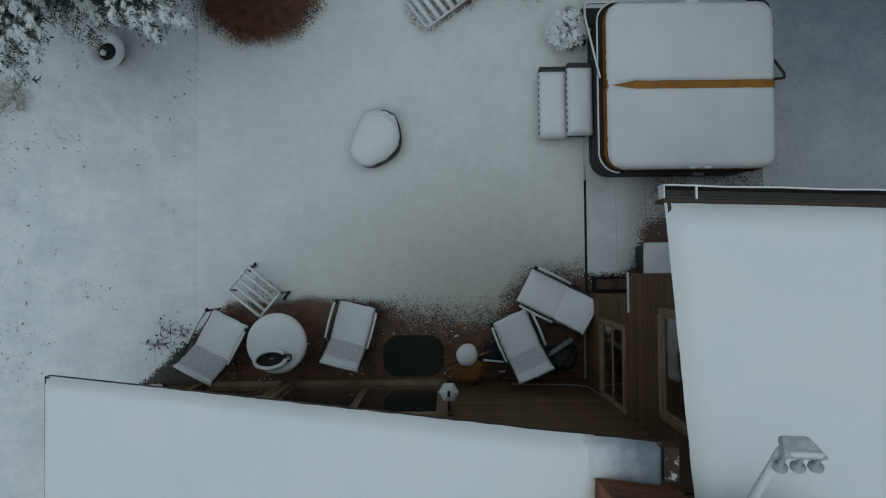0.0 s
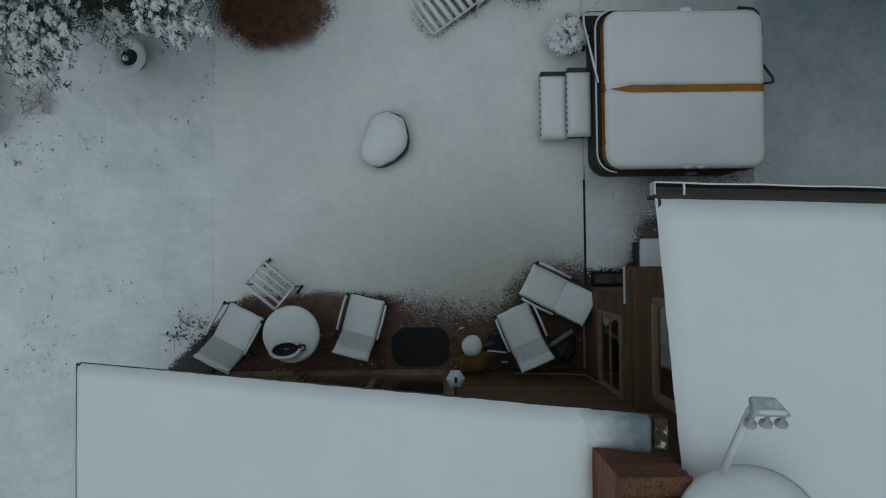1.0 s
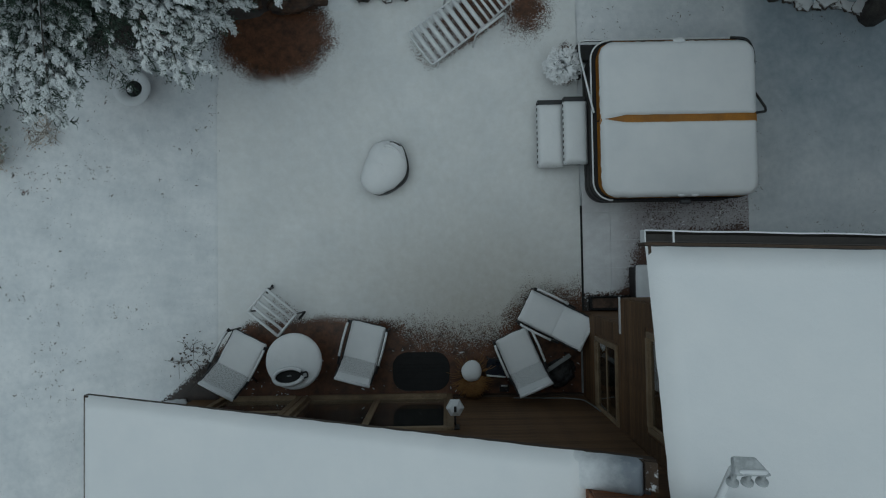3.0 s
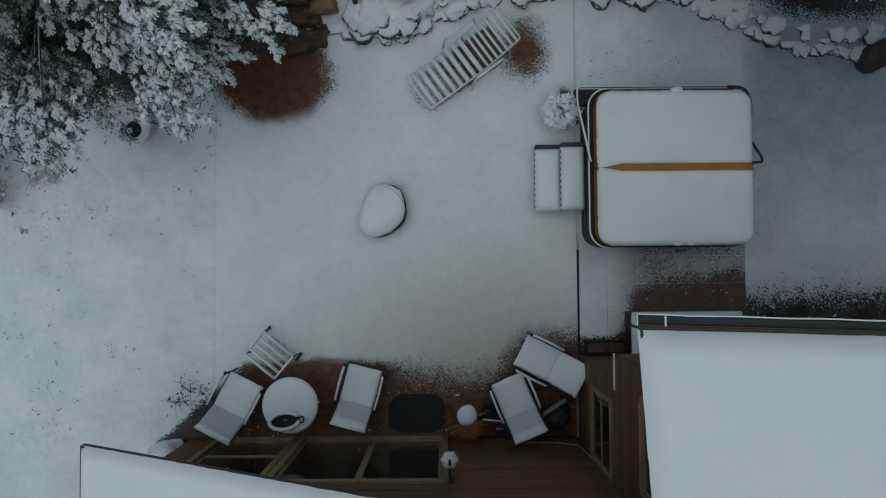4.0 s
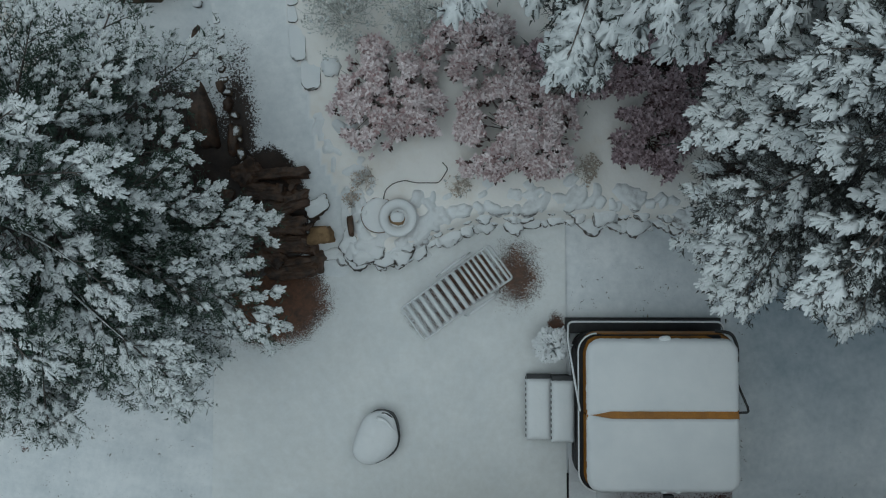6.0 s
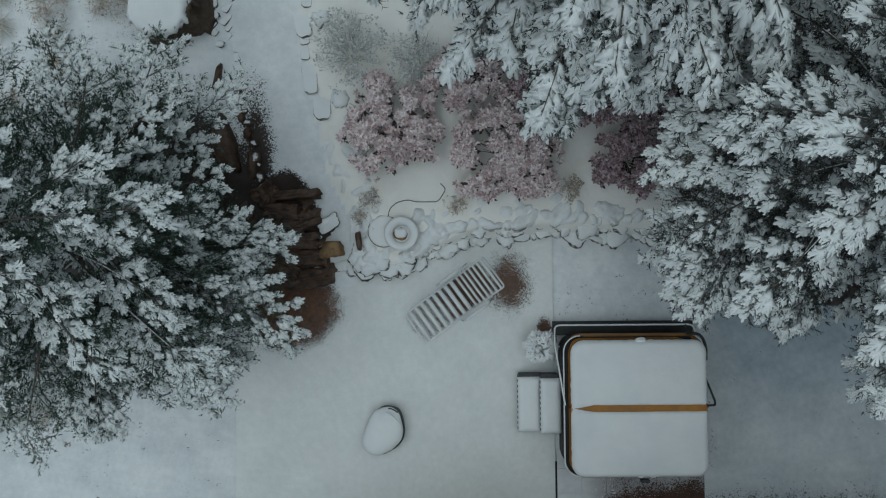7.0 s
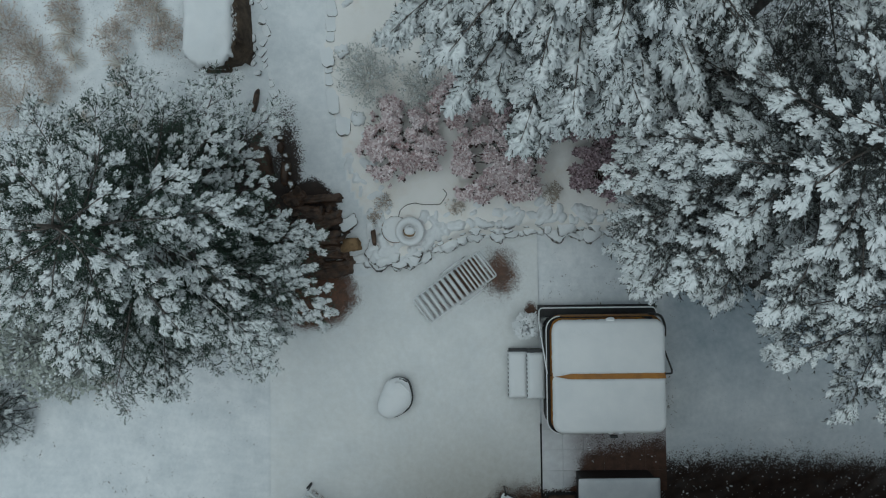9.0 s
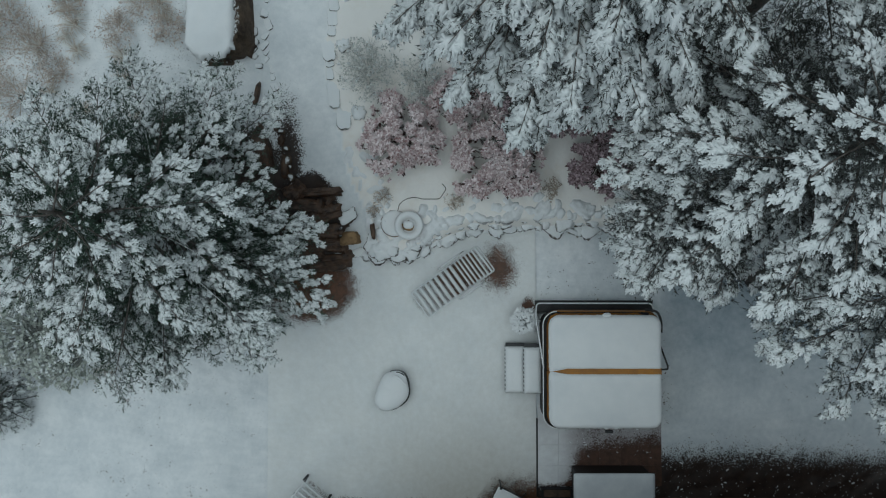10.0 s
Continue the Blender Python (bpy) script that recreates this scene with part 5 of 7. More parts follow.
clumps = random.Random(12)
for i in range(36):
    x, y = clumps.uniform(-9.6, -4.4), clumps.uniform(6.5, 10.8)
    if (x > -5.0 and y > 8.4) or (x > -5.9 and y < 7.2):
        continue
    grass_clump(x, y, clumps.uniform(0.16, 0.42), 300 + i, clumps.randrange(40, 95), [FROSTED, RIME])
brush = random.Random(8)
for x, y, r in ((-7.90, 8.67, 0.55), (-7.47, 8.25, 0.42), (-8.22, 7.74, 0.60), (-5.70, 9.54, 0.42), (-6.20, 8.97, 0.40), (-5.20, 9.02, 0.38), (-8.31, 9.26, 0.50), (-7.09, 9.48, 0.35)):
    twig_bush("dry_bush", x, y, r, r * 0.7, 100 + brush.randrange(90), "dry brown stalks of a dormant bush poking from snow", "shrub",
              DRYLEAF, FROSTED, int(900 * r), 0.028, 40, 0.2, 0.6)
for x, y, r, sd in ((-1.15, 5.85, 0.18, 41), (-1.32, 5.55, 0.14, 42), (0.3, 5.75, 0.2, 43), (-6.2, 2.6, 0.3, 45), (-6.9, 2.2, 0.3, 46)):
    twig_bush("dead_perennial", x, y, r, 0.28, sd, "dead brown perennial stalks poking from snow", "plant", FROSTED, STALK, 60, 0.03, 22, 0.2)


twig_bush("dead_perennial", -3.84, -0.92, 0.42, 0.14, 47, "dark withered leaves of a perennial lying on snow", "plant", BARK, BARK, 100, 0.034, 9)


def potted_shrub():
    x, y = 1.70, 3.36
    t = thing("potted_shrub", pose(x, y, 0.014), "small snow-white leafy shrub in a dark pot by the spa", "potted plant")
    part("pot", lathe([(0.10, 0), (0.14, 0.22), (0.155, 0.22), (0.155, 0.25), (0.135, 0.25), (0.13, 0.21)], 20), CLAY, t, smooth=True)
    rng = np.random.default_rng(9)
    hp = Heap()
    n = 190
    d = rng.normal(0, 1, (n, 3))
    d[:, 2] = np.abs(d[:, 2]) * 0.9
    d /= np.linalg.norm(d, axis=1, keepdims=True)
    pos = d * (0.17 * rng.uniform(0.4, 1.25, n))[:, None] + [0, 0, 0.32]
    dd = d + rng.normal(0, 0.5, (n, 3))
    shoots(hp, rng, pos, dd, rng.uniform(0.05, 0.09, n), rng.uniform(0.016, 0.03, n), rng.random(n) < 0.55, slots=(0, 1))
    k, L = np.arange(n) % 8, rng.uniform(0.07, 0.13, n)
    f = frames_for(dd * [1, 1, 0.3], rng)
    for i, (tv, tt) in enumerate(SNOW_PADS):
        hp.put(*place(tv, tt, f[k == i], pos[k == i] + d[k == i] * 0.02, np.stack([L, L, L], 1)[k == i]), 1)
    finish("foliage", hp.mesh("foliage"), [NEEDLE_LIGHT, SNOW], t)


potted_shrub()


# ---- stones ----
def stone_mesh(name, seed, size, flat=0.6, sub=2, block=0.0, rugged=1.0, pits=1.0):
    bm = bmesh.new()
    bmesh.ops.create_icosphere(bm, subdivisions=sub, radius=1)
    for v in bm.verts:
        p = v.co.copy()
        if block:
            m = max(abs(p.x), abs(p.y), abs(p.z))
            p = p.lerp(p / m * 0.85, block)
        k = 1 + 0.34 * rugged * noise.noise(p * 1.1 + Vector((seed * 3.7, seed, 0))) + 0.14 * pits * noise.noise(p * 3.1 + Vector((0, seed * 2.3, seed))) + 0.05 * pits * noise.noise(p * 8 + Vector((seed, 0, seed)))
        v.co = p * k
        v.co = Vector((v.co.x * size[0], v.co.y * size[1], v.co.z * size[2] * (1 if v.co.z > 0 else flat)))
    bmesh.ops.recalc_face_normals(bm, faces=bm.faces)
    me = bpy.data.meshes.new(name)
    bm.to_mesh(me)
    bm.free()
    me.polygons.foreach_set("use_smooth", [True] * len(me.polygons))
    return me


rr = random.Random(4)
STONES = [stone_mesh("stone", i, (1, rr.uniform(0.5, 1.0), rr.uniform(0.5, 0.8)), 0.7, 3, rr.uniform(0.15, 0.6), 0.9, 2.0) for i in range(14)]
for me in STONES:
    me.materials.append(ROCK)
SOFT = [me.copy() for me in STONES]
for me in SOFT:
    me.materials[0] = SOFTROCK
retaining = thing("retaining_wall", pose(0, 0, 0), "dry-laid retaining wall of rounded rocks capped with snow", "stone wall", kind="structure")


def wall_y(x):
    return float(np.interp(x, WALL_X, WALL_Y))


def lay(parent, mesh, x, y, z, s, turn, tilt=0.2, name="stone"):
    o = new(name, mesh)
    o.parent = parent
    o.matrix_basis = pose(x, y, z, rr.uniform(-1, 1) * 40 * tilt, rr.uniform(-1, 1) * 40 * tilt, turn) @ Matrix.Diagonal((s, s, s, 1))
    return o


x = -1.5
while x < 7.6:
    s = rr.choice((0.09, 0.11, 0.13, 0.16, 0.19)) * rr.uniform(0.9, 1.1)
    lay(retaining, rr.choice(STONES), x, wall_y(x) + 0.12 + rr.uniform(-0.05, 0.04), rr.uniform(0.02, 0.10), s, rr.uniform(0, 360), 0.5)
    lay(retaining, rr.choice(STONES), x + rr.uniform(-0.1, 0.12), wall_y(x) + 0.24 + rr.uniform(-0.04, 0.05), rr.uniform(0.20, 0.30), s * rr.uniform(0.7, 1.15), rr.uniform(0, 360), 0.5)
    x += s * rr.uniform(0.95, 1.45)


def draped_rocks(name, xs, ys, stones, base, label):
    """Rocks under one blanket of snow: domes with steep flanks, merged and sunk into the ground between."""
    gx, gy = np.meshgrid(xs, ys)
    up = np.full(gx.shape, -0.03)
    for cx, cy, a, b, turn, h, tx, ty, p in stones:
        c, w = math.cos(turn), math.sin(turn)
        m = (np.abs(gx - cx) < a + b) & (np.abs(gy - cy) < a + b)
        u, v = (gx[m] - cx) * c + (gy[m] - cy) * w, -(gx[m] - cx) * w + (gy[m] - cy) * c
        d = (np.abs(u / a) ** p + np.abs(v / b) ** p) ** (1 / p)
        d = d * (1 + 0.10 * np.sin(u * 31 + cx * 40) * np.sin(v * 27 + cy * 40))
        k = (h + tx * u + ty * v) * np.sqrt(np.clip(1 - d ** 3.2, 0, 1)) - 0.03 * (d > 1)
        up[m] = np.maximum(up[m], k)
    soft = up.copy()
    soft[1:-1, 1:-1] = (up[1:-1, 1:-1] * 2 + up[:-2, 1:-1] + up[2:, 1:-1] + up[1:-1, :-2] + up[1:-1, 2:]) / 6
    z = base(gx, gy) + soft + 0.006 * rough_noise(gx, gy, 9.0, 1.0)
    nx, ny = len(xs), len(ys)
    i = (np.arange(ny - 1)[:, None] * nx + np.arange(nx - 1)[None]).ravel()
    tris = np.concatenate([np.stack([i, i + 1, i + nx + 1], -1), np.stack([i, i + nx + 1, i + nx], -1)])
    me = arrays_mesh(name, np.stack([gx, gy, z], -1).reshape(-1, 3), tris)
    return finish(name, me, DRAPED, retaining, label, smooth=True)


drape = random.Random(23)


def sunk_stone(w, h):
    """Half sizes, turn, height and tilt of a stone that rises out of the snow on one side."""
    a, b, way = w * drape.uniform(0.9, 1.9), w * drape.uniform(0.7, 1.0), drape.uniform(0, math.tau)
    return a, b, drape.uniform(0, math.pi), h, 0.85 * h * math.cos(way) / a, 0.85 * h * math.sin(way) / b, drape.uniform(2.2, 4.2)


rocks = []
for row, (k0, spread, hi) in enumerate(((0.33, 0.06, 0.07), (0.46, 0.09, 0.055), (0.62, 0.13, 0.032))):
    x = -1.35
    while x < 4.4:
        w = drape.uniform(0.05, 0.11) * (1.7 if drape.random() < 0.2 else 1)
        if drape.random() < (0.95, 0.75, 0.35)[row]:
            rocks.append((x + w, wall_y(x + w) + k0 + drape.uniform(-spread, spread), *sunk_stone(w, hi * drape.uniform(0.3, 1.1))))
        x += w * drape.uniform(1.5, 3.0)
for i in range(34):
    # rubble round the bowl
    a, k = drape.uniform(2.4, 7.0), drape.uniform(0.34, 0.72)
    rocks.append((-0.75 + k * math.cos(a) * 1.15, 5.25 + k * math.sin(a), *sunk_stone(drape.uniform(0.05, 0.13), drape.uniform(0.03, 0.07))))
draped_rocks("rock_bed", np.arange(-1.5, 4.6, 0.021), np.arange(4.7, 6.05, 0.021), rocks, lawn_height, "rocks smoothed over by one blanket of snow")
rocks = []
y = 5.35
while y < 7.3:
    w = drape.uniform(0.05, 0.10)
    ex = float(np.interp(y, EDGE_Y, EDGE_X))
    for k in (0.12, 0.33, 0.55):
        if drape.random() < 0.75:
            rocks.append((ex + k + drape.uniform(-0.06, 0.06), y + drape.uniform(-0.05, 0.05), *sunk_stone(w, drape.uniform(0.02, 0.06))))
    y += w * 2.1
draped_rocks("rock_edge", np.arange(-2.3, -0.75, 0.021), np.arange(5.3, 7.4, 0.021), rocks, lawn_height, "low edging rocks under snow")
# larger blocks at the wall's nose
nose = [(-1.12, 4.75, 0.20, 0.26, 20), (-1.38, 4.98, 0.22, 0.22, 70), (-0.85, 4.72, 0.2, 0.22, 5), (-1.28, 4.68, 0.14, 0.2, 120), (-0.6, 4.78, 0.22, 0.2, 60)]
for a, b, c, s, turn in nose:
    lay(retaining, STONES[int(a * 10) % 14], a, b, c, s, turn, 0.1)

# stone stair from the patio to the upper path
stair = thing("stone_stair", pose(0, 0, 0), "wet brown slab-stone steps climbing to the garden path", "stone steps", kind="structure")
rubble = []
for i in range(9):
    me = stone_mesh("step_stone", 30 + i, (1, rr.uniform(0.45, 0.85), rr.uniform(0.4, 0.6)), 0.8, 3, rr.uniform(0.75, 1.0))
    me.materials.append(STEPSTONE)
    me.polygons.foreach_set("use_smooth", [False] * len(me.polygons))
    rubble.append(me)
# broad treads: x, y, z, half width, half depth, turn
treads = [(-2.30, 4.52, 0.05, 0.46, 0.17, 10), (-2.66, 4.72, 0.10, 0.26, 0.15, -20), (-2.32, 4.90, 0.17, 0.42, 0.15, 8), (-2.72, 5.06, 0.22, 0.24, 0.16, 30),
          (-2.36, 5.20, 0.28, 0.36, 0.15, -4), (-2.74, 5.40, 0.36, 0.26, 0.15, 12), (-2.30, 5.48, 0.40, 0.34, 0.14, 6), (-2.62, 5.68, 0.46, 0.36, 0.13, -6),
          (-2.40, 5.93, 0.55, 0.40, 0.075, 6), (-2.86, 5.98, 0.55, 0.22, 0.16, 40), (-2.98, 4.60, 0.06, 0.2, 0.14, 60), (-3.02, 5.30, 0.34, 0.2, 0.16, 75)]
for i, (x, y, z, w, d, turn) in enumerate(treads):
    me = stone_mesh("step_stone", 140 + i, (w, d * 1.1, 0.13), 0.8, 4, 0.82, 0.9, 1.7)
    me.materials.append(STEPSTONE)
    me.polygons.foreach_set("use_smooth", [i == 8] * len(me.polygons))
    o = new("step_stone", me)
    o.parent = stair
    o.matrix_basis = pose(x + rr.uniform(-0.05, 0.03), y, z, rr.uniform(-9, 9), rr.uniform(-9, 9), turn + rr.uniform(-14, 14))
for row in range(10):
    # rubble packed between the treads
    y = 4.5 + 0.16 * row
    for k in range(4):
        x = rr.choice((-3.0, -2.95, -2.1, -2.0, -1.92, -2.55)) + 0.03 * row * (-1 if row > 5 else 0.3) + rr.uniform(-0.1, 0.08)
        w = rr.choice((0.06, 0.08, 0.10, 0.13))
        lay(stair, rr.choice(rubble), x, y + rr.uniform(-0.08, 0.08), 0.06 + 0.055 * row + rr.uniform(-0.03, 0.03), w, rr.uniform(0, 360), 0.3, "step_stone")
rock_data = [("tan_rock", -1.83, 5.03, 0.33, 0.21, 0.15, 0.15, 8, TANSTONE, "tan squared rock beside the steps"),
             ("flat_rock", -1.70, 4.74, 0.10, 0.20, 0.10, 0.10, 12, ROCK, "low flat rock edged with snow"),
             ("dark_rock", -1.86, 5.46, 0.42, 0.22, 0.14, 0.10, 30, BOULDER, "dark rock beside the steps, half snowed over"),
             ("slab_rock", 2.52, 5.42, 0.36, 0.21, 0.27, 0.10, 6, SOFTROCK, "broad flat slab of rock smoothed over by snow"),
             ("upright_rock", -1.36, 5.16, 0.38, 0.05, 0.17, 0.14, 6, STEPSTONE, "narrow dark upright rock in the bed's edge")]
for nm, a, b, c, w, d, hh, turn, mt, lb in rock_data:
    me = stone_mesh(nm, len(nm) + a, (w, d, hh), 0.9, 3, 0.7)
    me.materials.append(mt)
    o = tagged(new(nm, me), lb, "rock")
    o.matrix_basis = pose(a, b, c - 0.04, 3, -4, turn)

# path edging
edging = thing("path_edging", pose(0, 0, 0), "small dark stones edging the snowy garden path", "path edging", kind="structure")
dark_stones = [stone_mesh("edge_stone", 60 + i, (1, rr.uniform(0.5, 0.9), 0.5), 0.8, 2, 0.95) for i in range(5)]
flags = []
for i in range(6):
    loop = [(x * (1 + 0.10 * math.sin(i + x * 3)), y * (1 + 0.14 * math.cos(2 * i + x * 2))) for x, y in outline(2.0, rr.uniform(1.0, 1.4), 0.38, 4)]
    bm = layers(loop, [(0.02, -0.5), (0.0, -0.1), (0.0, 0.1), (0.04, 0.16)], wob=0.12, seed=i)
    me = bpy.data.meshes.new("flagstone")
    bm.to_mesh(me)
    bm.free()
    me.materials.append(FLAG)
    me.polygons.foreach_set("use_smooth", [False] * len(me.polygons))
    flags.append(me)
for i, me in enumerate(dark_stones):
    me.materials.append(DARKROCK if i < 2 else FLAG)
y = 6.1
while y < 11.5:
    x = float(np.interp(y, LEFT_Y, LEFT_X)) + rr.uniform(-0.04, 0.04)
    s = rr.uniform(0.05, 0.13)
    if y < 7.7:
        lay(edging, dark_stones[rr.randrange(2)], x, y, float(terrain(x + 0.1, y)) + 0.0, s, rr.uniform(0, 180), 0.25, "edge_stone")
    else:
        s = rr.uniform(0.06, 0.13)
        lay(edging, flags[rr.randrange(6)], x + rr.uniform(-0.06, 0.06), y, float(terrain(x + 0.1, y)) - 0.012, s, rr.uniform(40, 140), 0.45, "edge_stone")
    if y > 7.2 and rr.random() < 0.35:
        lay(edging, dark_stones[2 + rr.randrange(3)], x - 0.22, y + 0.05, float(terrain(x - 0.2, y)) + 0.0, s, rr.uniform(0, 180), 0.25, "edge_stone")
    y += s * rr.uniform(1.6, 2.2)
y = 5.4
while y < 11.5:
    x = float(np.interp(y, EDGE_Y, EDGE_X)) + rr.uniform(-0.03, 0.05)
    s = rr.uniform(0.13, 0.29)
    if y > 7.1:
        lay(edging, flags[rr.randrange(6)], x + 0.08, y, float(terrain(x + 0.15, y)) - 0.02, s * 0.85, rr.uniform(70, 110), 0.12, "flagstone")
        if rr.random() < 0.7:
            lay(edging, rr.choice(SOFT), x + 0.38, y + 0.1, float(terrain(x + 0.38, y)) - 0.03, s * 0.6, rr.uniform(0, 180), 0.2)
    y += s * rr.uniform(1.35, 1.65)

# big boulder by the path, and rocks at the bank's foot
boulder = thing("boulder", pose(-4.22, 9.25, 0.86), "large blocky brown boulder with a flat snow cap", "boulder")
loop = [(x * (1 + 0.05 * math.sin(y * 7)), y) for x, y in outline(1.0, 1.60, 0.36, 8)]
part("rock", layers(loop, [(-0.06, -0.2), (-0.06, 0.1), (-0.04, 0.4), (0.0, 0.62), (0.05, 0.72)], wob=0.16, seed=3), DARKROCK, boulder, smooth=True)
for v in bpy.data.objects["rock"].data.vertices:
    if v.co.x > 0 and v.co.z < 0.6:
        v.co.x += 0.15 * (1 - max(v.co.z, 0) / 0.6) * min(1, v.co.x / 0.3)
cap = snow_bed(0.92, 1.72, 0.12, 0.34, 0.12, 21, 30, 40)
for v in cap.verts:
    v.co.z += 0.05 * noise.noise((v.co.x * 3, v.co.y * 3, 5)) if v.co.z > 0.02 else 0
part("snow_cap", cap, SNOW, boulder, "thick uneven snow cap", smooth=True).location = (-0.06, -0.09, 0.70)
ledge = layers(outline(0.62, 0.10, 0.04, 4), [(-0.02, -0.2), (0.0, 0.1), (0.02, 0.16)], wob=0.06, seed=8)
part("ledge", ledge, DARKROCK, boulder, smooth=True).location = (-0.06, -0.86, 0.16)
# rocks at the bank's foot: x, y, z, half sizes, turn
bank = [(-3.58, 7.84, 0.90, 0.06, 0.25, 0.11, -14), (-3.52, 6.78, 0.66, 0.20, 0.52, 0.26, 8), (-6.6, 4.35, 0.18, 0.4, 0.3, 0.25, 10), (-7.3, 4.1, 0.12, 0.35, 0.3, 0.22, -14),
        (-6.0, 4.2, 0.14, 0.32, 0.26, 0.2, 5), (-8.0, 4.3, 0.2, 0.4, 0.3, 0.25, -8), (-3.10, 6.45, 0.56, 0.09, 0.26, 0.14, 6), (-3.15, 6.95, 0.68, 0.075, 0.12, 0.12, -10), (-3.24, 7.20, 0.75, 0.07, 0.09, 0.10, 20)]
for i, (a, b, c, w, d, hh, turn) in enumerate(bank):
    me = stone_mesh("bank_rock", 80 + i, (w, d, hh), 0.8, 3, 0.4)
    me.materials.append(BOULDER if 2 <= i <= 5 else STEPSTONE)
    tagged(new("bank_rock", me), "brown bank rock with patchy snow" if 2 <= i <= 5 else "wet dark brown bank rock bare of snow", "rock", "bank rocks").matrix_basis = pose(a, b, c, 0, 0, turn)


def stone_bowl():
    x, y = -0.62, 5.27
    t = thing("birdbath_bowl", pose(x, y, 0.42), "wide snow-rimmed stone bowl with a snow-capped lump inside", "bowl")
    part("bowl", lathe([(0.12, 0.0), (0.2, 0.04), (0.27, 0.12), (0.285, 0.17), (0.275, 0.185), (0.20, 0.16), (0.14, 0.12), (0.0001, 0.115)], 40), CLAY, t, smooth=True)
    part("rim_snow", lathe([(0.282, 0.170), (0.288, 0.19), (0.262, 0.225), (0.20, 0.215), (0.145, 0.16), (0.135, 0.124)], 40, closed=False), SNOW, t, smooth=True)
    for nm, prof, mt, lb in (("saucer", [(0.24, -0.06), (0.265, 0.03), (0.276, 0.035), (0.265, 0.042), (0.0001, 0.03)], CLAY, "thin clay saucer rim"),
                             ("saucer_snow", [(0.264, 0.03), (0.262, 0.052), (0.22, 0.065), (0.12, 0.058), (0.0001, 0.056)], SNOW, "snow filling the saucer")):
        part(nm, lathe(prof, 40), mt, t, lb, smooth=True).location = (-0.30, 0.05, 0.02)
    part("bowl_snow", lathe([(0.15, 0.10), (0.145, 0.128), (0.07, 0.132), (0.0001, 0.132)], 30), SNOW, t, smooth=True)
    me = stone_mesh("centre_stone", 91, (0.125, 0.10, 0.09), 0.6, 2)
    me.materials.append(TANSTONE)
    o = new("centre_stone", me)
    o.parent = t
    o.location = (-0.005, -0.01, 0.16)
    c = part("snow_cap", snow_bed(0.21, 0.16, 0.05, 0.07, 0.004, 3, 10, 10), SNOW, t, smooth=True)
    c.location = (-0.005, 0.01, 0.225)


stone_bowl()
wire = rounded([(x, y, float(lawn_height(np.array([[x]]), np.array([[y]]))[0, 0]) + 0.016) for x, y in ((-0.85, 5.56), (-0.82, 5.70), (-0.69, 5.80), (-0.51, 5.84), (-0.37, 5.80), (-0.01, 5.80), (0.07, 5.91), (0.13, 6.01), (0.04, 6.10))], 0.06)
tagged(part("garden_wire", tube(wire, 0.007, 6), BARK, smooth=True), "stiff dark wire looping half buried over the bed's snow", "wire")
for nm, x, y, z in (("snowed_pot", -4.71, 3.17, 0.03),):
    t = thing(nm, pose(x, y, z), "round pot with a wide snow ring and dark centre", "pot")
    part("pot", lathe([(0.14, 0), (0.2, 0.22), (0.25, 0.28), (0.23, 0.29), (0.16, 0.22), (0.0001, 0.2)], 30), CLAY, t, smooth=True)
    part("rim_snow", lathe([(0.25, 0.275), (0.285, 0.285), (0.28, 0.31), (0.21, 0.312), (0.155, 0.28), (0.125, 0.235), (0.115, 0.20)], 36, closed=False), SNOW, t, smooth=True)
    # the black colour stands in for shade in the pot's hollow
    part("soil", lathe([(0.13, 0.205), (0.12, 0.222), (0.08, 0.226), (0.0001, 0.226)], 24), RUBBER, t, "soil disc painted black for shade inside the pot", smooth=True)
    part("centre_knob", lathe([(0.04, 0.215), (0.045, 0.25), (0.025, 0.27), (0.0001, 0.275)], 14), SNOW, t, smooth=True).location = (-0.05, -0.02, 0.0)


def fire_pit():
    t = thing("covered_fire_pit", pose(-0.955, 1.92, 0.014, 0, 0, -22), "low covered fire pit buried under a rounded snow mound", "fire pit")
    loop = [(0.315 * math.cos(a) * (1 + 0.10 * math.cos(3 * a)), 0.425 * math.sin(a) * (1 + 0.04 * math.sin(2 * a))) for a in np.linspace(0, math.tau, 41)[:-1]]
    part("body", layers(loop, [(0.03, 0), (0.0, 0.05), (0.0, 0.20), (0.02, 0.23)], wob=0.01), BLACK, t)
    bm = layers(loop, [(0.006, 0.19), (-0.006, 0.225), (0.02, 0.27), (0.10, 0.315), (0.2, 0.335), (0.30, 0.34), (0.345, 0.338)], wob=0.012, seed=2)
    for v in bm.verts:
        v.co += Vector((-0.025, -0.005, 0.045 * noise.noise((v.co.x * 5, v.co.y * 5, 1))))
        if v.co.y > 0.2 and v.co.z > 0.26:
            v.co.z -= 0.05 * (v.co.y - 0.2) / 0.2
    part("snow_mound", bm, SNOW, t, "lumpy snow mound", smooth=True)
    fold = [(-0.12 + 0.09 * i, 0.30 + 0.025 * math.sin(i * 1.3) - 0.012 * i * i * 0.3, 0.305) for i in range(5)]
    part("snow_fold", tube(fold, 0.028, 6, taper=0.01), SNOW, t, smooth=True)


fire_pit()


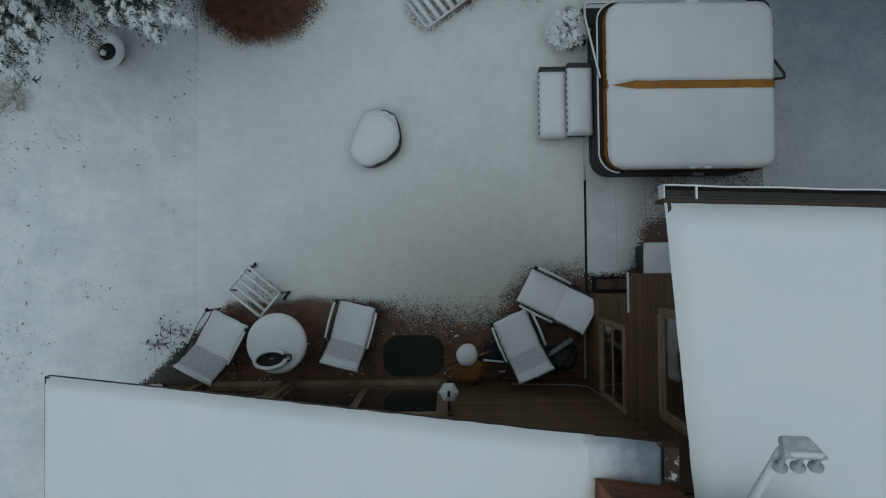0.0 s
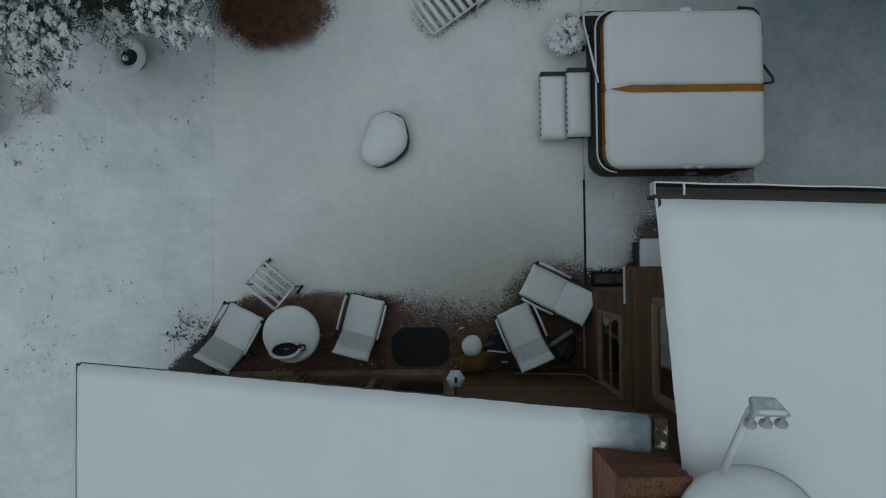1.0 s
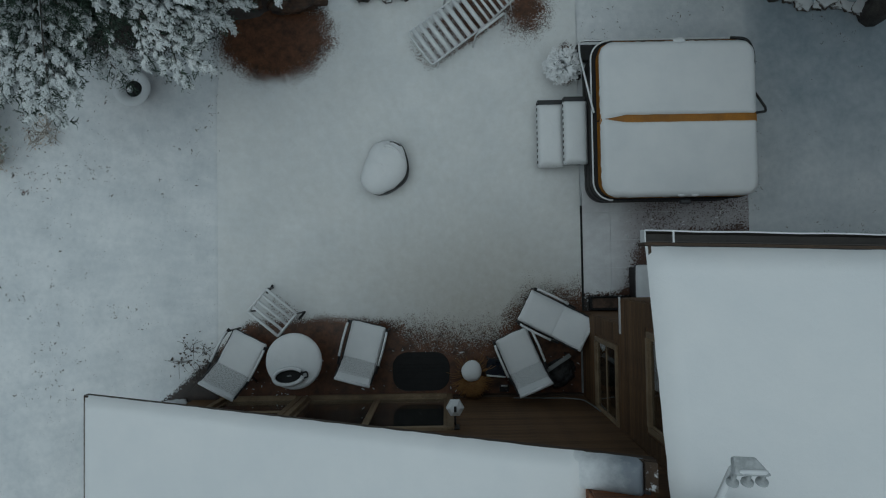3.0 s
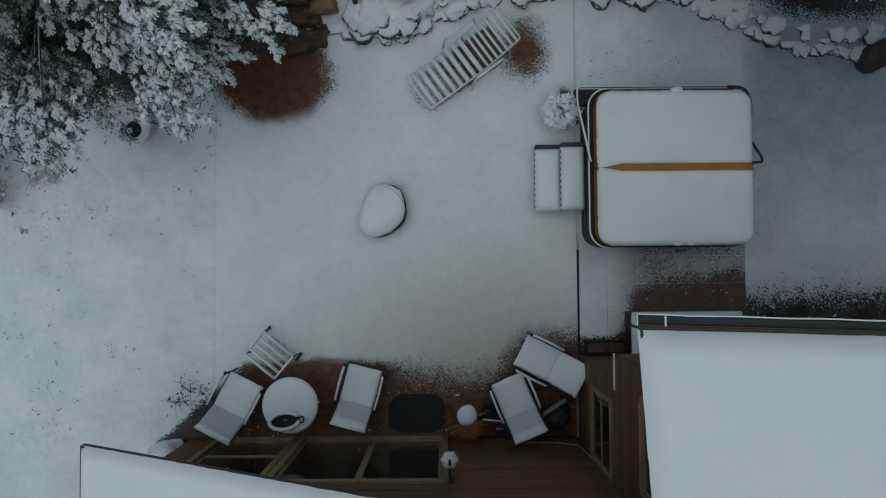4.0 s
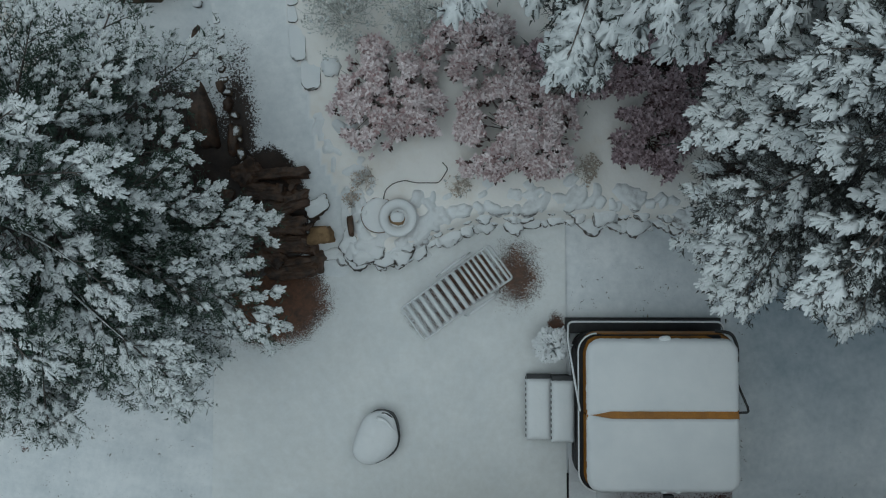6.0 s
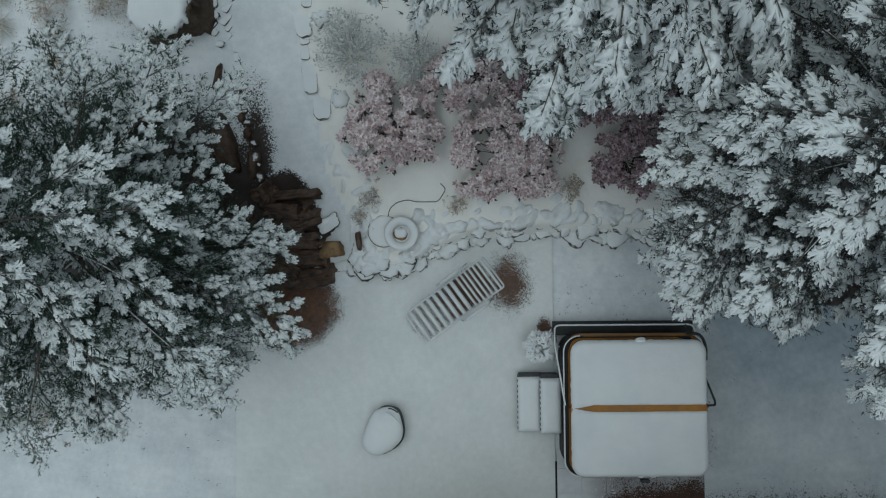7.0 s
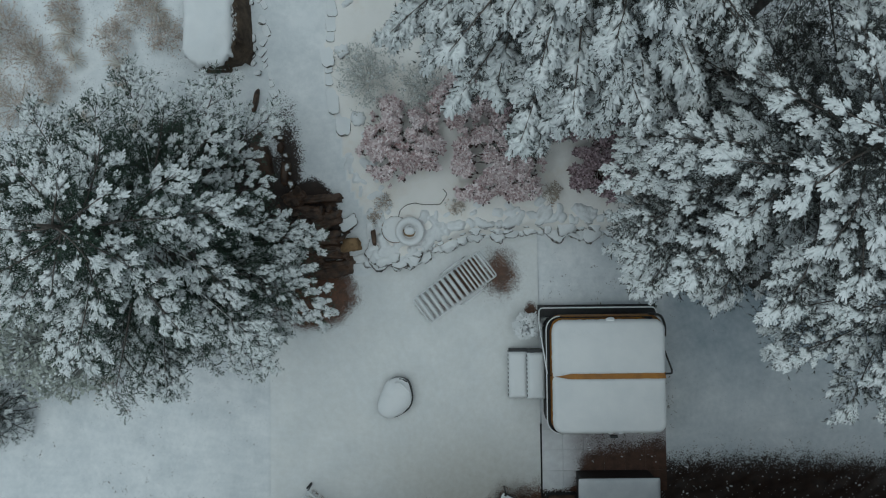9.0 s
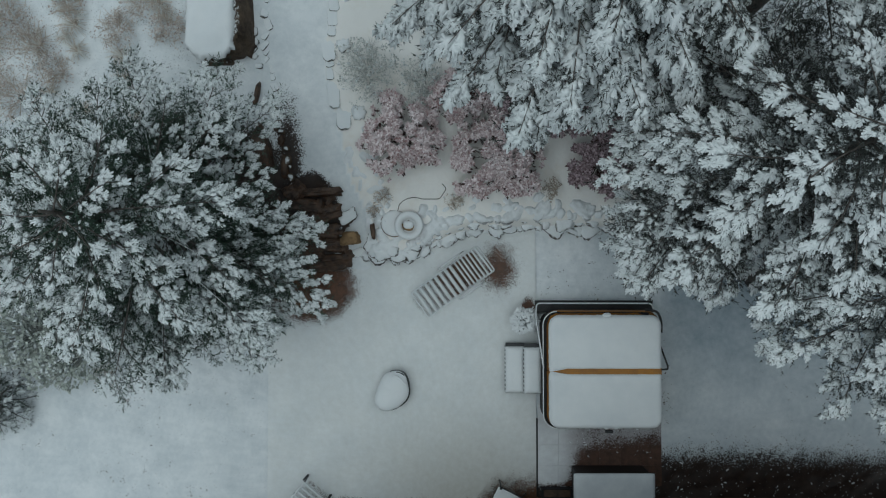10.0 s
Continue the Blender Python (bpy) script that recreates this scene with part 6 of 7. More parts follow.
# ---- seating ----
def armchair(name, x, y, turn, label, back_len=0.27, back_rise=0.40, snow_back=True, w=0.56, crust=0.76):
    t = thing(name, pose(x, y, 0.014, 0, 0, turn), label, "chair", "patio armchairs")
    hw = w / 2
    part("seat", box(-hw, hw, -0.25, 0.27, 0.36, 0.40, 0.012), SLING, t)
    part("seat_frame", tube(rounded([(-hw, -0.25, 0.375), (-hw, 0.28, 0.39), (hw, 0.28, 0.39), (hw, -0.25, 0.375)], 0.06), 0.016), BLACK, t, smooth=True)
    for s in (-1, 1):
        part("front_leg", tube([(s * (hw + 0.02), 0.24, 0.0), (s * (hw + 0.02), 0.25, 0.60)], 0.015), BLACK, t, smooth=True)
        part("rear_leg", tube([(s * (hw + 0.02), -0.36, 0.0), (s * (hw + 0.02), -0.22, 0.40)], 0.015), BLACK, t, smooth=True)
        a = part("armrest", tube(rounded([(s * (hw + 0.025), -0.36, 0.60), (s * (hw + 0.045), 0.1, 0.615), (s * (hw + 0.02), 0.29, 0.59)], 0.1), 0.018), BLACK, t, smooth=True)
        part("arm_snow", tube([(s * (hw + 0.035), -0.24, 0.632), (s * (hw + 0.04), 0.0, 0.638), (s * (hw + 0.035), 0.2, 0.632), (s * (hw + 0.028), 0.25, 0.622)], 0.017, 6), SNOW, a, smooth=True)
    sn = part("seat_snow", snow_bed(w - 0.005, 0.56, 0.04, 0.03, 0.010, int(abs(turn)), 22, 22), SNOW, t, "smooth snow cushion", smooth=True)
    sn.location = (0, 0.005, 0.402)
    by, bz = -0.25 - back_len, 0.40 + back_rise
    bm = box(-hw, hw, -back_len / 2, back_len / 2, -0.02, 0.0, 0.006)
    tilt = math.degrees(math.atan2(back_rise, back_len))
    ln = math.hypot(back_rise, back_len)
    b = part("backrest", box(-hw, hw, -ln, 0, -0.025, 0.0, 0.008), SLING, t)
    bm.free()
    b.matrix_basis = pose(0, -0.25, 0.40, -tilt, 0, 0)
    part("back_frame", tube(rounded([(-hw, -0.25, 0.38), (-hw, by, bz), (hw, by, bz), (hw, -0.25, 0.38)], 0.06), 0.016), BLACK, t, smooth=True)
    lie = pose(0, -0.25, 0.40, -tilt, 0, 0)
    if snow_back:
        s = part("back_snow", snow_bed(w - 0.01, ln * crust + 0.02, 0.02, 0.02, 0.014, int(abs(turn)) + 3, 22, 20), SNOW_ROUGH, t, "crusted snow on the woven back", smooth=True)
        s.matrix_basis = lie @ pose(0, -ln * crust / 2, 0.004)
        s = part("back_top_snow", snow_bed(w, ln * (1 - crust) + 0.03, 0.035, 0.025, 0.010, int(abs(turn)) + 5, 20, 10), SNOW, t, "smooth snow along the back's top", smooth=True)
        s.matrix_basis = lie @ pose(0, -ln * (1 + crust) / 2, 0.004)
    else:
        s = part("back_snow", snow_bed(w - 0.01, ln + 0.03, 0.03, 0.03, 0.014, int(abs(turn)) + 3, 22, 20), SNOW, t, "smooth snow on the back", smooth=True)
        s.matrix_basis = lie @ pose(0, -ln / 2, 0.004)
    rim = part("back_rim_snow", tube([(-hw, by, bz + 0.014), (0, by - 0.004, bz + 0.02), (hw, by, bz + 0.014)], 0.022, 6), SNOW, t, smooth=True)
    return t


armchair("patio_chair", -3.07, -0.80, 62 - 90, "black-framed patio armchair, snowy seat and back, beside a table", w=0.54, crust=0.9)
armchair("patio_chair", -1.28, -0.66, 75 - 90, "black-framed patio armchair, snowy seat and back, near the sliding door", w=0.51)
armchair("patio_chair", 0.95, -0.83, 112.6 - 90, "black-framed patio armchair, snowy seat and back, near a grass pot", w=0.50)
armchair("patio_chair", 1.31, -0.28, 152.6 - 90, "black-framed patio armchair, fully covered in smooth snow, by the house corner", 0.42, 0.20, False, w=0.50)


def slat_chair():
    t = thing("slatted_chair", pose(-2.62, -0.20, 0.014, 0, 0, -40), "small white slatted folding chair rimmed with snow", "chair")
    w, d, z = 0.57, 0.42, 0.43
    for y in (-d / 2, d / 2):
        part("rail", box(-w / 2, w / 2, y - 0.02, y + 0.02, z - 0.03, z, 0.006), WHITEPAINT, t)
        part("rail_snow", tube([(-w / 2, y, z), (0, y, z + 0.005), (w / 2, y, z)], 0.02, 6), SNOW, t, smooth=True)
    for x in (-w / 2, w / 2):
        part("end_rail", box(x - 0.02, x + 0.02, -d / 2, d / 2, z - 0.03, z - 0.002, 0.006), WHITEPAINT, t)
        part("rail_snow", tube([(x, -d / 2, z), (x, 0, z + 0.005), (x, d / 2, z)], 0.018, 6), SNOW, t, smooth=True)
    for i in range(3):
        y = -d / 2 + d * (i + 1) / 4
        sl = part("slat", box(-w / 2, w / 2, y - 0.022, y + 0.022, z - 0.02, z - 0.004, 0.004), WHITEPAINT, t)
        part("slat_snow", tube([(-w / 2 + 0.02, y, z), (0, y, z + 0.003), (w / 2 - 0.02, y, z)], 0.02, 6), SNOW, sl, smooth=True)
    for x, y, ex, ey in ((-w / 2, d / 2, -0.01, 0.0), (w / 2, d / 2, 0.01, 0.0), (-w / 2, -d / 2, 0, -0.02), (w / 2, -d / 2, 0, -0.02)):
        part("leg", tube([(x, y, z - 0.02), (x + ex, y + ey, 0.0)], 0.014), BLACK, t)
    for x in (-w / 2 - 0.03, w / 2 + 0.03):
        part("rocker_foot", tube([(x, d / 2 - 0.12, 0.03), (x, d / 2, 0.025), (x, d / 2 + 0.03, 0.04)], 0.018), BLACK, t)


slat_chair()


def round_table():
    t = thing("round_table", pose(-2.24, -0.87, 0.014), "round patio table with a thick disc of snow on top", "table")
    part("tabletop", lathe([(0.36, 0.66), (0.385, 0.665), (0.39, 0.685), (0.38, 0.695)], 48), BLACK, t, smooth=True)
    part("pedestal", lathe([(0.20, 0), (0.20, 0.02), (0.06, 0.05), (0.035, 0.1), (0.035, 0.62), (0.12, 0.66)], 24), BLACK, t, smooth=True)
    bm = lathe([(0.388, 0.694), (0.397, 0.72), (0.385, 0.755), (0.35, 0.775), (0.25, 0.782), (0.12, 0.785), (0.01, 0.785)], 48)
    for v in bm.verts:
        v.co.z += 0.006 * noise.noise((v.co.x * 7, v.co.y * 7, 4))
    part("table_snow", bm, SNOW, t, "round snow disc", smooth=True)
    # oval basket left on the table
    b = thing("oval_basket", pose(-2.29, -1.06, 0.79, 0, 0, 8), "dark oval metal basket with snow on its rim", "basket")
    loop = [(0.21 * math.cos(a), 0.115 * math.sin(a)) for a in np.linspace(0, math.tau, 33)[:-1]]
    part("body", layers(loop, [(0.05, 0.0), (0.02, 0.03), (0.0, 0.085), (0.012, 0.085), (0.035, 0.02)]), RUBBER, b)
    ring = [(x * 0.98, y * 0.98, 0.09) for x, y in loop]
    part("rim_snow", tube(ring[2:], 0.028, 6), SNOW, b, smooth=True)
    part("handle", tube(rounded([(0.2, 0.02, 0.085), (0.27, 0.03, 0.09), (0.27, -0.05, 0.09), (0.19, -0.05, 0.085)], 0.03), 0.012), BLACK, b, smooth=True)
    for a in (3.8, 5.6):
        k = bmesh.new()
        bmesh.ops.create_icosphere(k, subdivisions=2, radius=0.03)
        o = part("snow_knob", k, SNOW, b, smooth=True)
        o.location = (0.2 * math.cos(a), 0.12 * math.sin(a), 0.09)
    part("finial", tube([(-0.03, 0.0, 0.022), (0.03, 0.0, 0.03)], 0.012), GREY, b)


round_table()


def lounger():
    ang = math.degrees(math.atan2(0.92, 1.27))
    t = thing("sun_lounger", pose(-0.41, 3.665, 0.014, 0, 0, ang), "white strap sun lounger, reclined, each strap topped with snow", "sun lounger")
    L, w, z, back, rise = 1.02, 0.60, 0.32, 0.61, 0.30
    hw = w / 2
    part("seat_frame", tube(rounded([(L, -hw, z), (0, -hw, z), (0, hw, z), (L, hw, z)], 0.05), 0.016), WHITEPAINT, t, smooth=True)
    part("frame_snow", tube(rounded([(L, -hw, z + 0.014), (0, -hw, z + 0.014), (0, hw, z + 0.014), (L, hw, z + 0.014)], 0.05), 0.014, 6), SNOW, t, smooth=True)
    part("back_frame", tube(rounded([(L, -hw, z), (L + back, -hw, z + rise), (L + back, hw, z + rise), (L, hw, z)], 0.05), 0.016), WHITEPAINT, t, smooth=True)
    for i in range(8):
        x = 0.07 + i * (L - 0.06) / 7.8
        s = part("strap", box(x - 0.005, x + 0.05, -hw, hw, z + 0.002, z + 0.012, 0.003), WHITEPAINT, t)
        part("strap_snow", tube([(x + 0.0225, -hw + 0.01, z + 0.016), (x + 0.0225, 0, z + 0.012), (x + 0.0225, hw - 0.01, z + 0.016)], 0.037, 6), SNOW, s, smooth=True)
    for i in range(7):
        f = (i + 0.6) / 7.3
        x, zz = L + back * f, z + rise * f
        s = part("strap", box(x - 0.018, x + 0.018, -hw, hw, zz + 0.002, zz + 0.010, 0.003), WHITEPAINT, t)
        part("strap_snow", tube([(x, -hw + 0.01, zz + 0.014), (x, 0, zz + 0.010), (x, hw - 0.01, zz + 0.014)], 0.021, 6), SNOW, s, smooth=True)
    for sgn in (-1, 1):
        y = sgn * (hw + 0.075)
        a = part("armrest", tube(rounded([(0.72, y, 0.03), (0.75, y, z + 0.17), (1.28, y, z + 0.20), (1.36, y, 0.0)], 0.07), 0.014), WHITEPAINT, t, smooth=True)
        part("arm_snow", tube([(0.80, y, z + 0.187), (1.26, y, z + 0.213)], 0.021, 6), SNOW, a, smooth=True)
        part("leg", tube([(0.12, sgn * hw, z), (0.10, sgn * hw, 0.0)], 0.014), WHITEPAINT, t)
        part("leg", tube([(L, sgn * hw, z), (L + 0.05, sgn * hw, 0.0)], 0.014), WHITEPAINT, t)
        part("back_prop", tube([(L + back * 0.7, sgn * (hw - 0.03), z + rise * 0.7), (L + back * 0.85, sgn * (hw - 0.03), 0.02)], 0.010), WHITEPAINT, t)


lounger()


# ---- by the house ----
def storage_bench():
    t = thing("storage_box", pose(3.40, 0.12, 0.006), "long low storage box with a smooth snow-covered lid by the wall", "storage box")
    part("body", box(-0.70, 0.76, -0.32, 0.25, 0.0, 0.60, 0.012), CABINET, t)
    part("lid", box(-0.79, 0.815, -0.345, 0.285, 0.602, 0.645, 0.012), PLASTIC, t)
    s = part("lid_snow", snow_bed(1.59, 0.625, 0.05, 0.02, 0.004, 4, 30, 16), WET_SNOW, t, "even wet snow on the lid", smooth=True)
    s.location = (0.0125, -0.03, 0.646)
    part("side_handle", box(-0.73, -0.70, -0.1, 0.1, 0.42, 0.47, 0.008), BLACK, t)


storage_bench()
m = thing("door_mat", pose(-0.48, -1.15, 0.016), "black rubber door mat with rounded corners, wet", "mat")
part("mat", layers(outline(0.86, 0.58, 0.22), [(0.0, 0.0), (0.0, 0.012), (0.008, 0.018)]), RUBBER, m)
for i in range(9):
    part("rib", box(-0.36, 0.36, -0.22 + i * 0.052, -0.195 + i * 0.052, 0.019, 0.024, 0.002), RUBBER, m)


def grass_pot():
    t = thing("grass_pot", pose(0.27, -1.14, 0.014), "pot of dry tan ornamental grass bowed under a snow ball", "potted plant")
    part("pot", lathe([(0.13, 0), (0.175, 0.24), (0.19, 0.24), (0.19, 0.275), (0.165, 0.275), (0.155, 0.23)], 24), POTCLAY, t, smooth=True)
    rng = np.random.default_rng(3)
    hp = Heap()
    for i in range(460):
        a = rng.normal(4.75, 0.5) if i % 11 else rng.uniform(0, math.tau)
        r = rng.uniform(0.2, 0.38)
        c, s = math.cos(a), math.sin(a)
        hp.rod(np.array([(0.05 * c, 0.05 * s, 0.22), (r * 0.45 * c, r * 0.45 * s, 0.42), (r * 0.8 * c, r * 0.8 * s, 0.46), (r * c, r * s, 0.34)]), 0.006, 0.003, 0, 3)
    finish("dry_grass", hp.mesh("dry_grass"), [STRAW], t)
    bm = bmesh.new()
    bmesh.ops.create_icosphere(bm, subdivisions=3, radius=0.15)
    for v in bm.verts:
        v.co *= 1 + 0.12 * noise.noise(v.co * 9)
        v.co.z *= 0.6
    o = part("snow_ball", bm, SNOW, t, "round snow ball", smooth=True)
    o.location = (0, 0.05, 0.46)


grass_pot()


t = thing("side_table", pose(0.64, -1.07, 0.014, 0, 0, -6), "small black side table with a wet glossy top", "side table")
part("top", box(-0.15, 0.15, -0.13, 0.13, 0.30, 0.325, 0.008), WETTOP, t, "wet blue-black top")
for x in (-0.13, 0.13):
    for y in (-0.11, 0.11):
        part("leg", tube([(x, y, 0), (x, y, 0.30)], 0.012), BLACK, t)
part("top_snow", tube([(-0.14, -0.12, 0.332), (0.14, -0.12, 0.332)], 0.014, 6), SNOW, t, smooth=True)
t = thing("boot_brush", pose(0.77, -1.42, 0.014), "small black boot scraper with an upright handle", "boot scraper")
part("base", box(-0.07, 0.07, -0.05, 0.05, 0, 0.05, 0.012), BLACK, t)
part("handle", tube([(0, 0.02, 0.05), (0, 0.04, 0.42)], 0.010), BLACK, t)
part("base_snow", tube([(-0.05, 0.04, 0.055), (0.05, 0.04, 0.055)], 0.012, 6), SNOW, t, smooth=True)
t = thing("garden_cover", pose(1.60, -1.20, 0.014, 0, 0, 33), "crumpled charcoal cover heaped behind the chairs, flecked with snow", "cover")
bm = bmesh.new()
bmesh.ops.create_icosphere(bm, subdivisions=5, radius=1)
for v in bm.verts:
    k = 1 + 0.16 * noise.noise(v.co * 2.2) + 0.10 * noise.noise(v.co * 6) + 0.05 * noise.noise(v.co * 15)
    fold = 0.03 * noise.noise((v.co.x * 5, v.co.y * 9, 3.0)) + 0.015 * noise.noise((v.co.x * 14, v.co.y * 12, 8.0))
    v.co = Vector((v.co.x * 0.25 * k, v.co.y * 0.19 * k, max(v.co.z, -0.1) * 0.2 * k + 0.02 + (fold if v.co.z > 0 else 0)))
part("fabric", bm, COVER, t, smooth=True)
t = thing("leaning_plank", pose(1.545, -1.025, 0.014, 0, 0, 33), "weathered grey plank lying askew behind the chairs, dusted with snow", "plank")
part("board", box(-0.22, 0.22, -0.030, 0.030, 0.26, 0.285, 0.004), GREY, t)
for x in (-0.19, 0.19):
    part("foot", box(x - 0.015, x + 0.015, -0.025, 0.025, 0.0, 0.258, 0.003), BLACK, t)
tagged(part("cable", tube(rounded([(0.88, B_Y + 0.034, 0.30), (1.25, B_Y + 0.034, 0.35), (1.62, B_Y + 0.034, 0.37), (1.86, B_Y + 0.034, 0.52), (1.91, B_Y + 0.034, 1.0), (1.925, B_Y + 0.034, 1.3)], 0.08), 0.009), GREY, smooth=True), "thin grey cable clipped along the house wall", "cable")
tagged(part("skirting_tall_house", box(R_X - 0.052, R_X - 0.024, B_Y + 0.06, LOW_N, 0.13, 0.15, 0.004), GREY), "thin grey flashing strip along the wall foot", "trim", kind="structure")
me = stone_mesh("mound_rock", 95, (0.34, 0.26, 0.30), 0.5, 4, 0.3)
me.materials.append(SNOW)
tagged(new("mound_rock", me), "rounded rock under the eave, smoothed over by snow", "rock").matrix_basis = pose(-4.28, -1.78, 0.06, 0, 0, 12)
t = thing("planter_trough", pose(2.38, -0.16, 0.008), "low dark planter trough against the wall foot, flecked with snow", "planter")
part("trough", layers(outline(0.62, 0.20, 0.03), [(0.01, 0.0), (0.0, 0.02), (0.0, 0.16), (0.02, 0.16), (0.03, 0.12)]), RUBBER, t)
part("soil", box(-0.27, 0.27, -0.07, 0.07, 0.11, 0.126, 0.004), STEPSTONE, t, "wet soil flecked with snow")


def wall_lantern():
    t = thing("wall_lantern", pose(0.0, B_Y + 0.024, 2.02), "black wall lantern with a hexagonal snow cap", "wall lamp")
    part("back_plate", box(-0.05, 0.05, 0.0, 0.02, -0.1, 0.12, 0.006), BLACK, t)
    part("arm", tube(rounded([(0, 0.02, -0.04), (0, 0.12, -0.03), (0, 0.19, -0.06)], 0.05), 0.012), BLACK, t, smooth=True)
    cage = lathe([(0.05, -0.26), (0.085, -0.06), (0.10, -0.05), (0.04, 0.04), (0.02, 0.06)], 6)
    o = part("lamp_body", cage, BLACK, t)
    o.location = (0, 0.24, 0)
    o = part("snow_cap", lathe([(0.10, -0.045), (0.112, -0.02), (0.108, 0.03), (0.06, 0.075), (0.02, 0.085)], 6), SNOW, t, "hexagonal snow cap")
    o.location = (0, 0.24, 0)
    o = part("finial", box(-0.016, 0.016, -0.034, 0.034, 0.083, 0.115, 0.008), BLACK, t)
    o.location = (0, 0.24, 0)


wall_lantern()


def satellite_dish():
    t = thing("satellite_dish", pose(0, 0, 0), "grey satellite dish filled with snow, triple receiver head on its arm", "satellite dish")
    c = Vector((1.66, -1.50, 5.95))
    n = Vector((-0.12, 0.55, 0.83)).normalized()
    q = n.to_track_quat("Z", "Y").to_matrix().to_4x4()
    bm = bmesh.new()
    rings = []
    for i in range(7):
        f = i / 6
        rings.append([bm.verts.new((0.42 * f * math.cos(a), 0.36 * f * math.sin(a), -0.09 * (1 - f * f))) for a in np.linspace(0, math.tau, 37)[:-1]] if i else [bm.verts.new((0, 0, -0.09))])
    for k in range(36):
        bm.faces.new((rings[0][0], rings[1][k], rings[1][(k + 1) % 36]))
        for a, b in zip(rings[1:], rings[2:]):
            bm.faces.new((a[k], a[(k + 1) % 36], b[(k + 1) % 36], b[k]))
    bmesh.ops.solidify(bm, geom=bm.faces[:], thickness=0.012)
    o = part("reflector", bm, WHITEPAINT, t, smooth=True)
    o.matrix_basis = Matrix.Translation(c) @ q
    bm = lathe([(0.412, -0.012), (0.40, 0.004), (0.3, 0.012), (0.15, 0.02), (0.01, 0.02)], 36)
    for v in bm.verts:
        v.co.y *= 0.86
        v.co.z += 0.012 * noise.noise((v.co.x * 6, v.co.y * 6, 2))
    o = part("dish_snow", bm, SNOW, t, "packed snow", smooth=True)
    o.matrix_basis = Matrix.Translation(c) @ q
    head = Vector((1.40, -0.66, 6.58))
    low = Vector((1.50, -1.18, 5.95))
    part("feed_arm", tube([low, head + Vector((0.0, -0.02, -0.02))], 0.018, 8), WHITEPAINT, t)
    part("arm_snow", tube([low + Vector((0, 0, 0.02)), head.lerp(low, 0.15) + Vector((0, 0, 0.014))], 0.022, 6), SNOW, t, smooth=True)
    shell = box(-0.01, 0.19, -0.05, 0.045, -0.025, 0.025, 0.016)
    for v in shell.verts:
        # the housing narrows towards its back
        f = (v.co.y + 0.05) / 0.095
        v.co.x *= 1 - 0.42 * f
    h = part("receiver_body", shell, RECEIVER, t, "grey receiver body dusted with snow")
    h.matrix_basis = Matrix.Translation(head) @ pose(0, 0, 0, -20, 0, -3)
    for i in range(3):
        o = part("receiver", lathe([(0.013, 0), (0.013, 0.052), (0.030, 0.055), (0.033, 0.060), (0.033, 0.074), (0.029, 0.078)], 18), RECEIVER, t, smooth=True)
        o.matrix_basis = Matrix.Translation(head) @ pose(0.01 + 0.078 * i, -0.04, -0.01, 115, 0, -3)
    for i in range(3):
        o = part("receiver_cap", lathe([(0.028, 0.077), (0.028, 0.081), (0.014, 0.085), (0.0001, 0.086)], 14), SNOW, t, "snow on a receiver's face", smooth=True)
        o.matrix_basis = Matrix.Translation(head) @ pose(0.01 + 0.078 * i, -0.04, -0.01, 115, 0, -3)
    hs = part("head_snow", snow_bed(0.16, 0.03, 0.016, 0.02, 0.004, 5, 8, 5), SNOW, t, smooth=True)
    hs.matrix_basis = Matrix.Translation(head) @ pose(0, 0, 0, -20, 0, -3) @ pose(0.09, -0.03, 0.022)
    mast_top = c - n * 0.12
    part("mast", tube(rounded([tuple(mast_top), (mast_top.x, mast_top.y - 0.1, mast_top.z - 0.15), (mast_top.x, mast_top.y - 0.1, float(roof_r(0, mast_top.y - 0.1)) + 0.0)], 0.06), 0.025), GREY, t, smooth=True)
    part("foot_plate", box(mast_top.x - 0.1, mast_top.x + 0.1, mast_top.y - 0.2, mast_top.y, float(roof_r(0, mast_top.y)) + 0.0, float(roof_r(0, mast_top.y)) + 0.06), GREY, t)


satellite_dish()


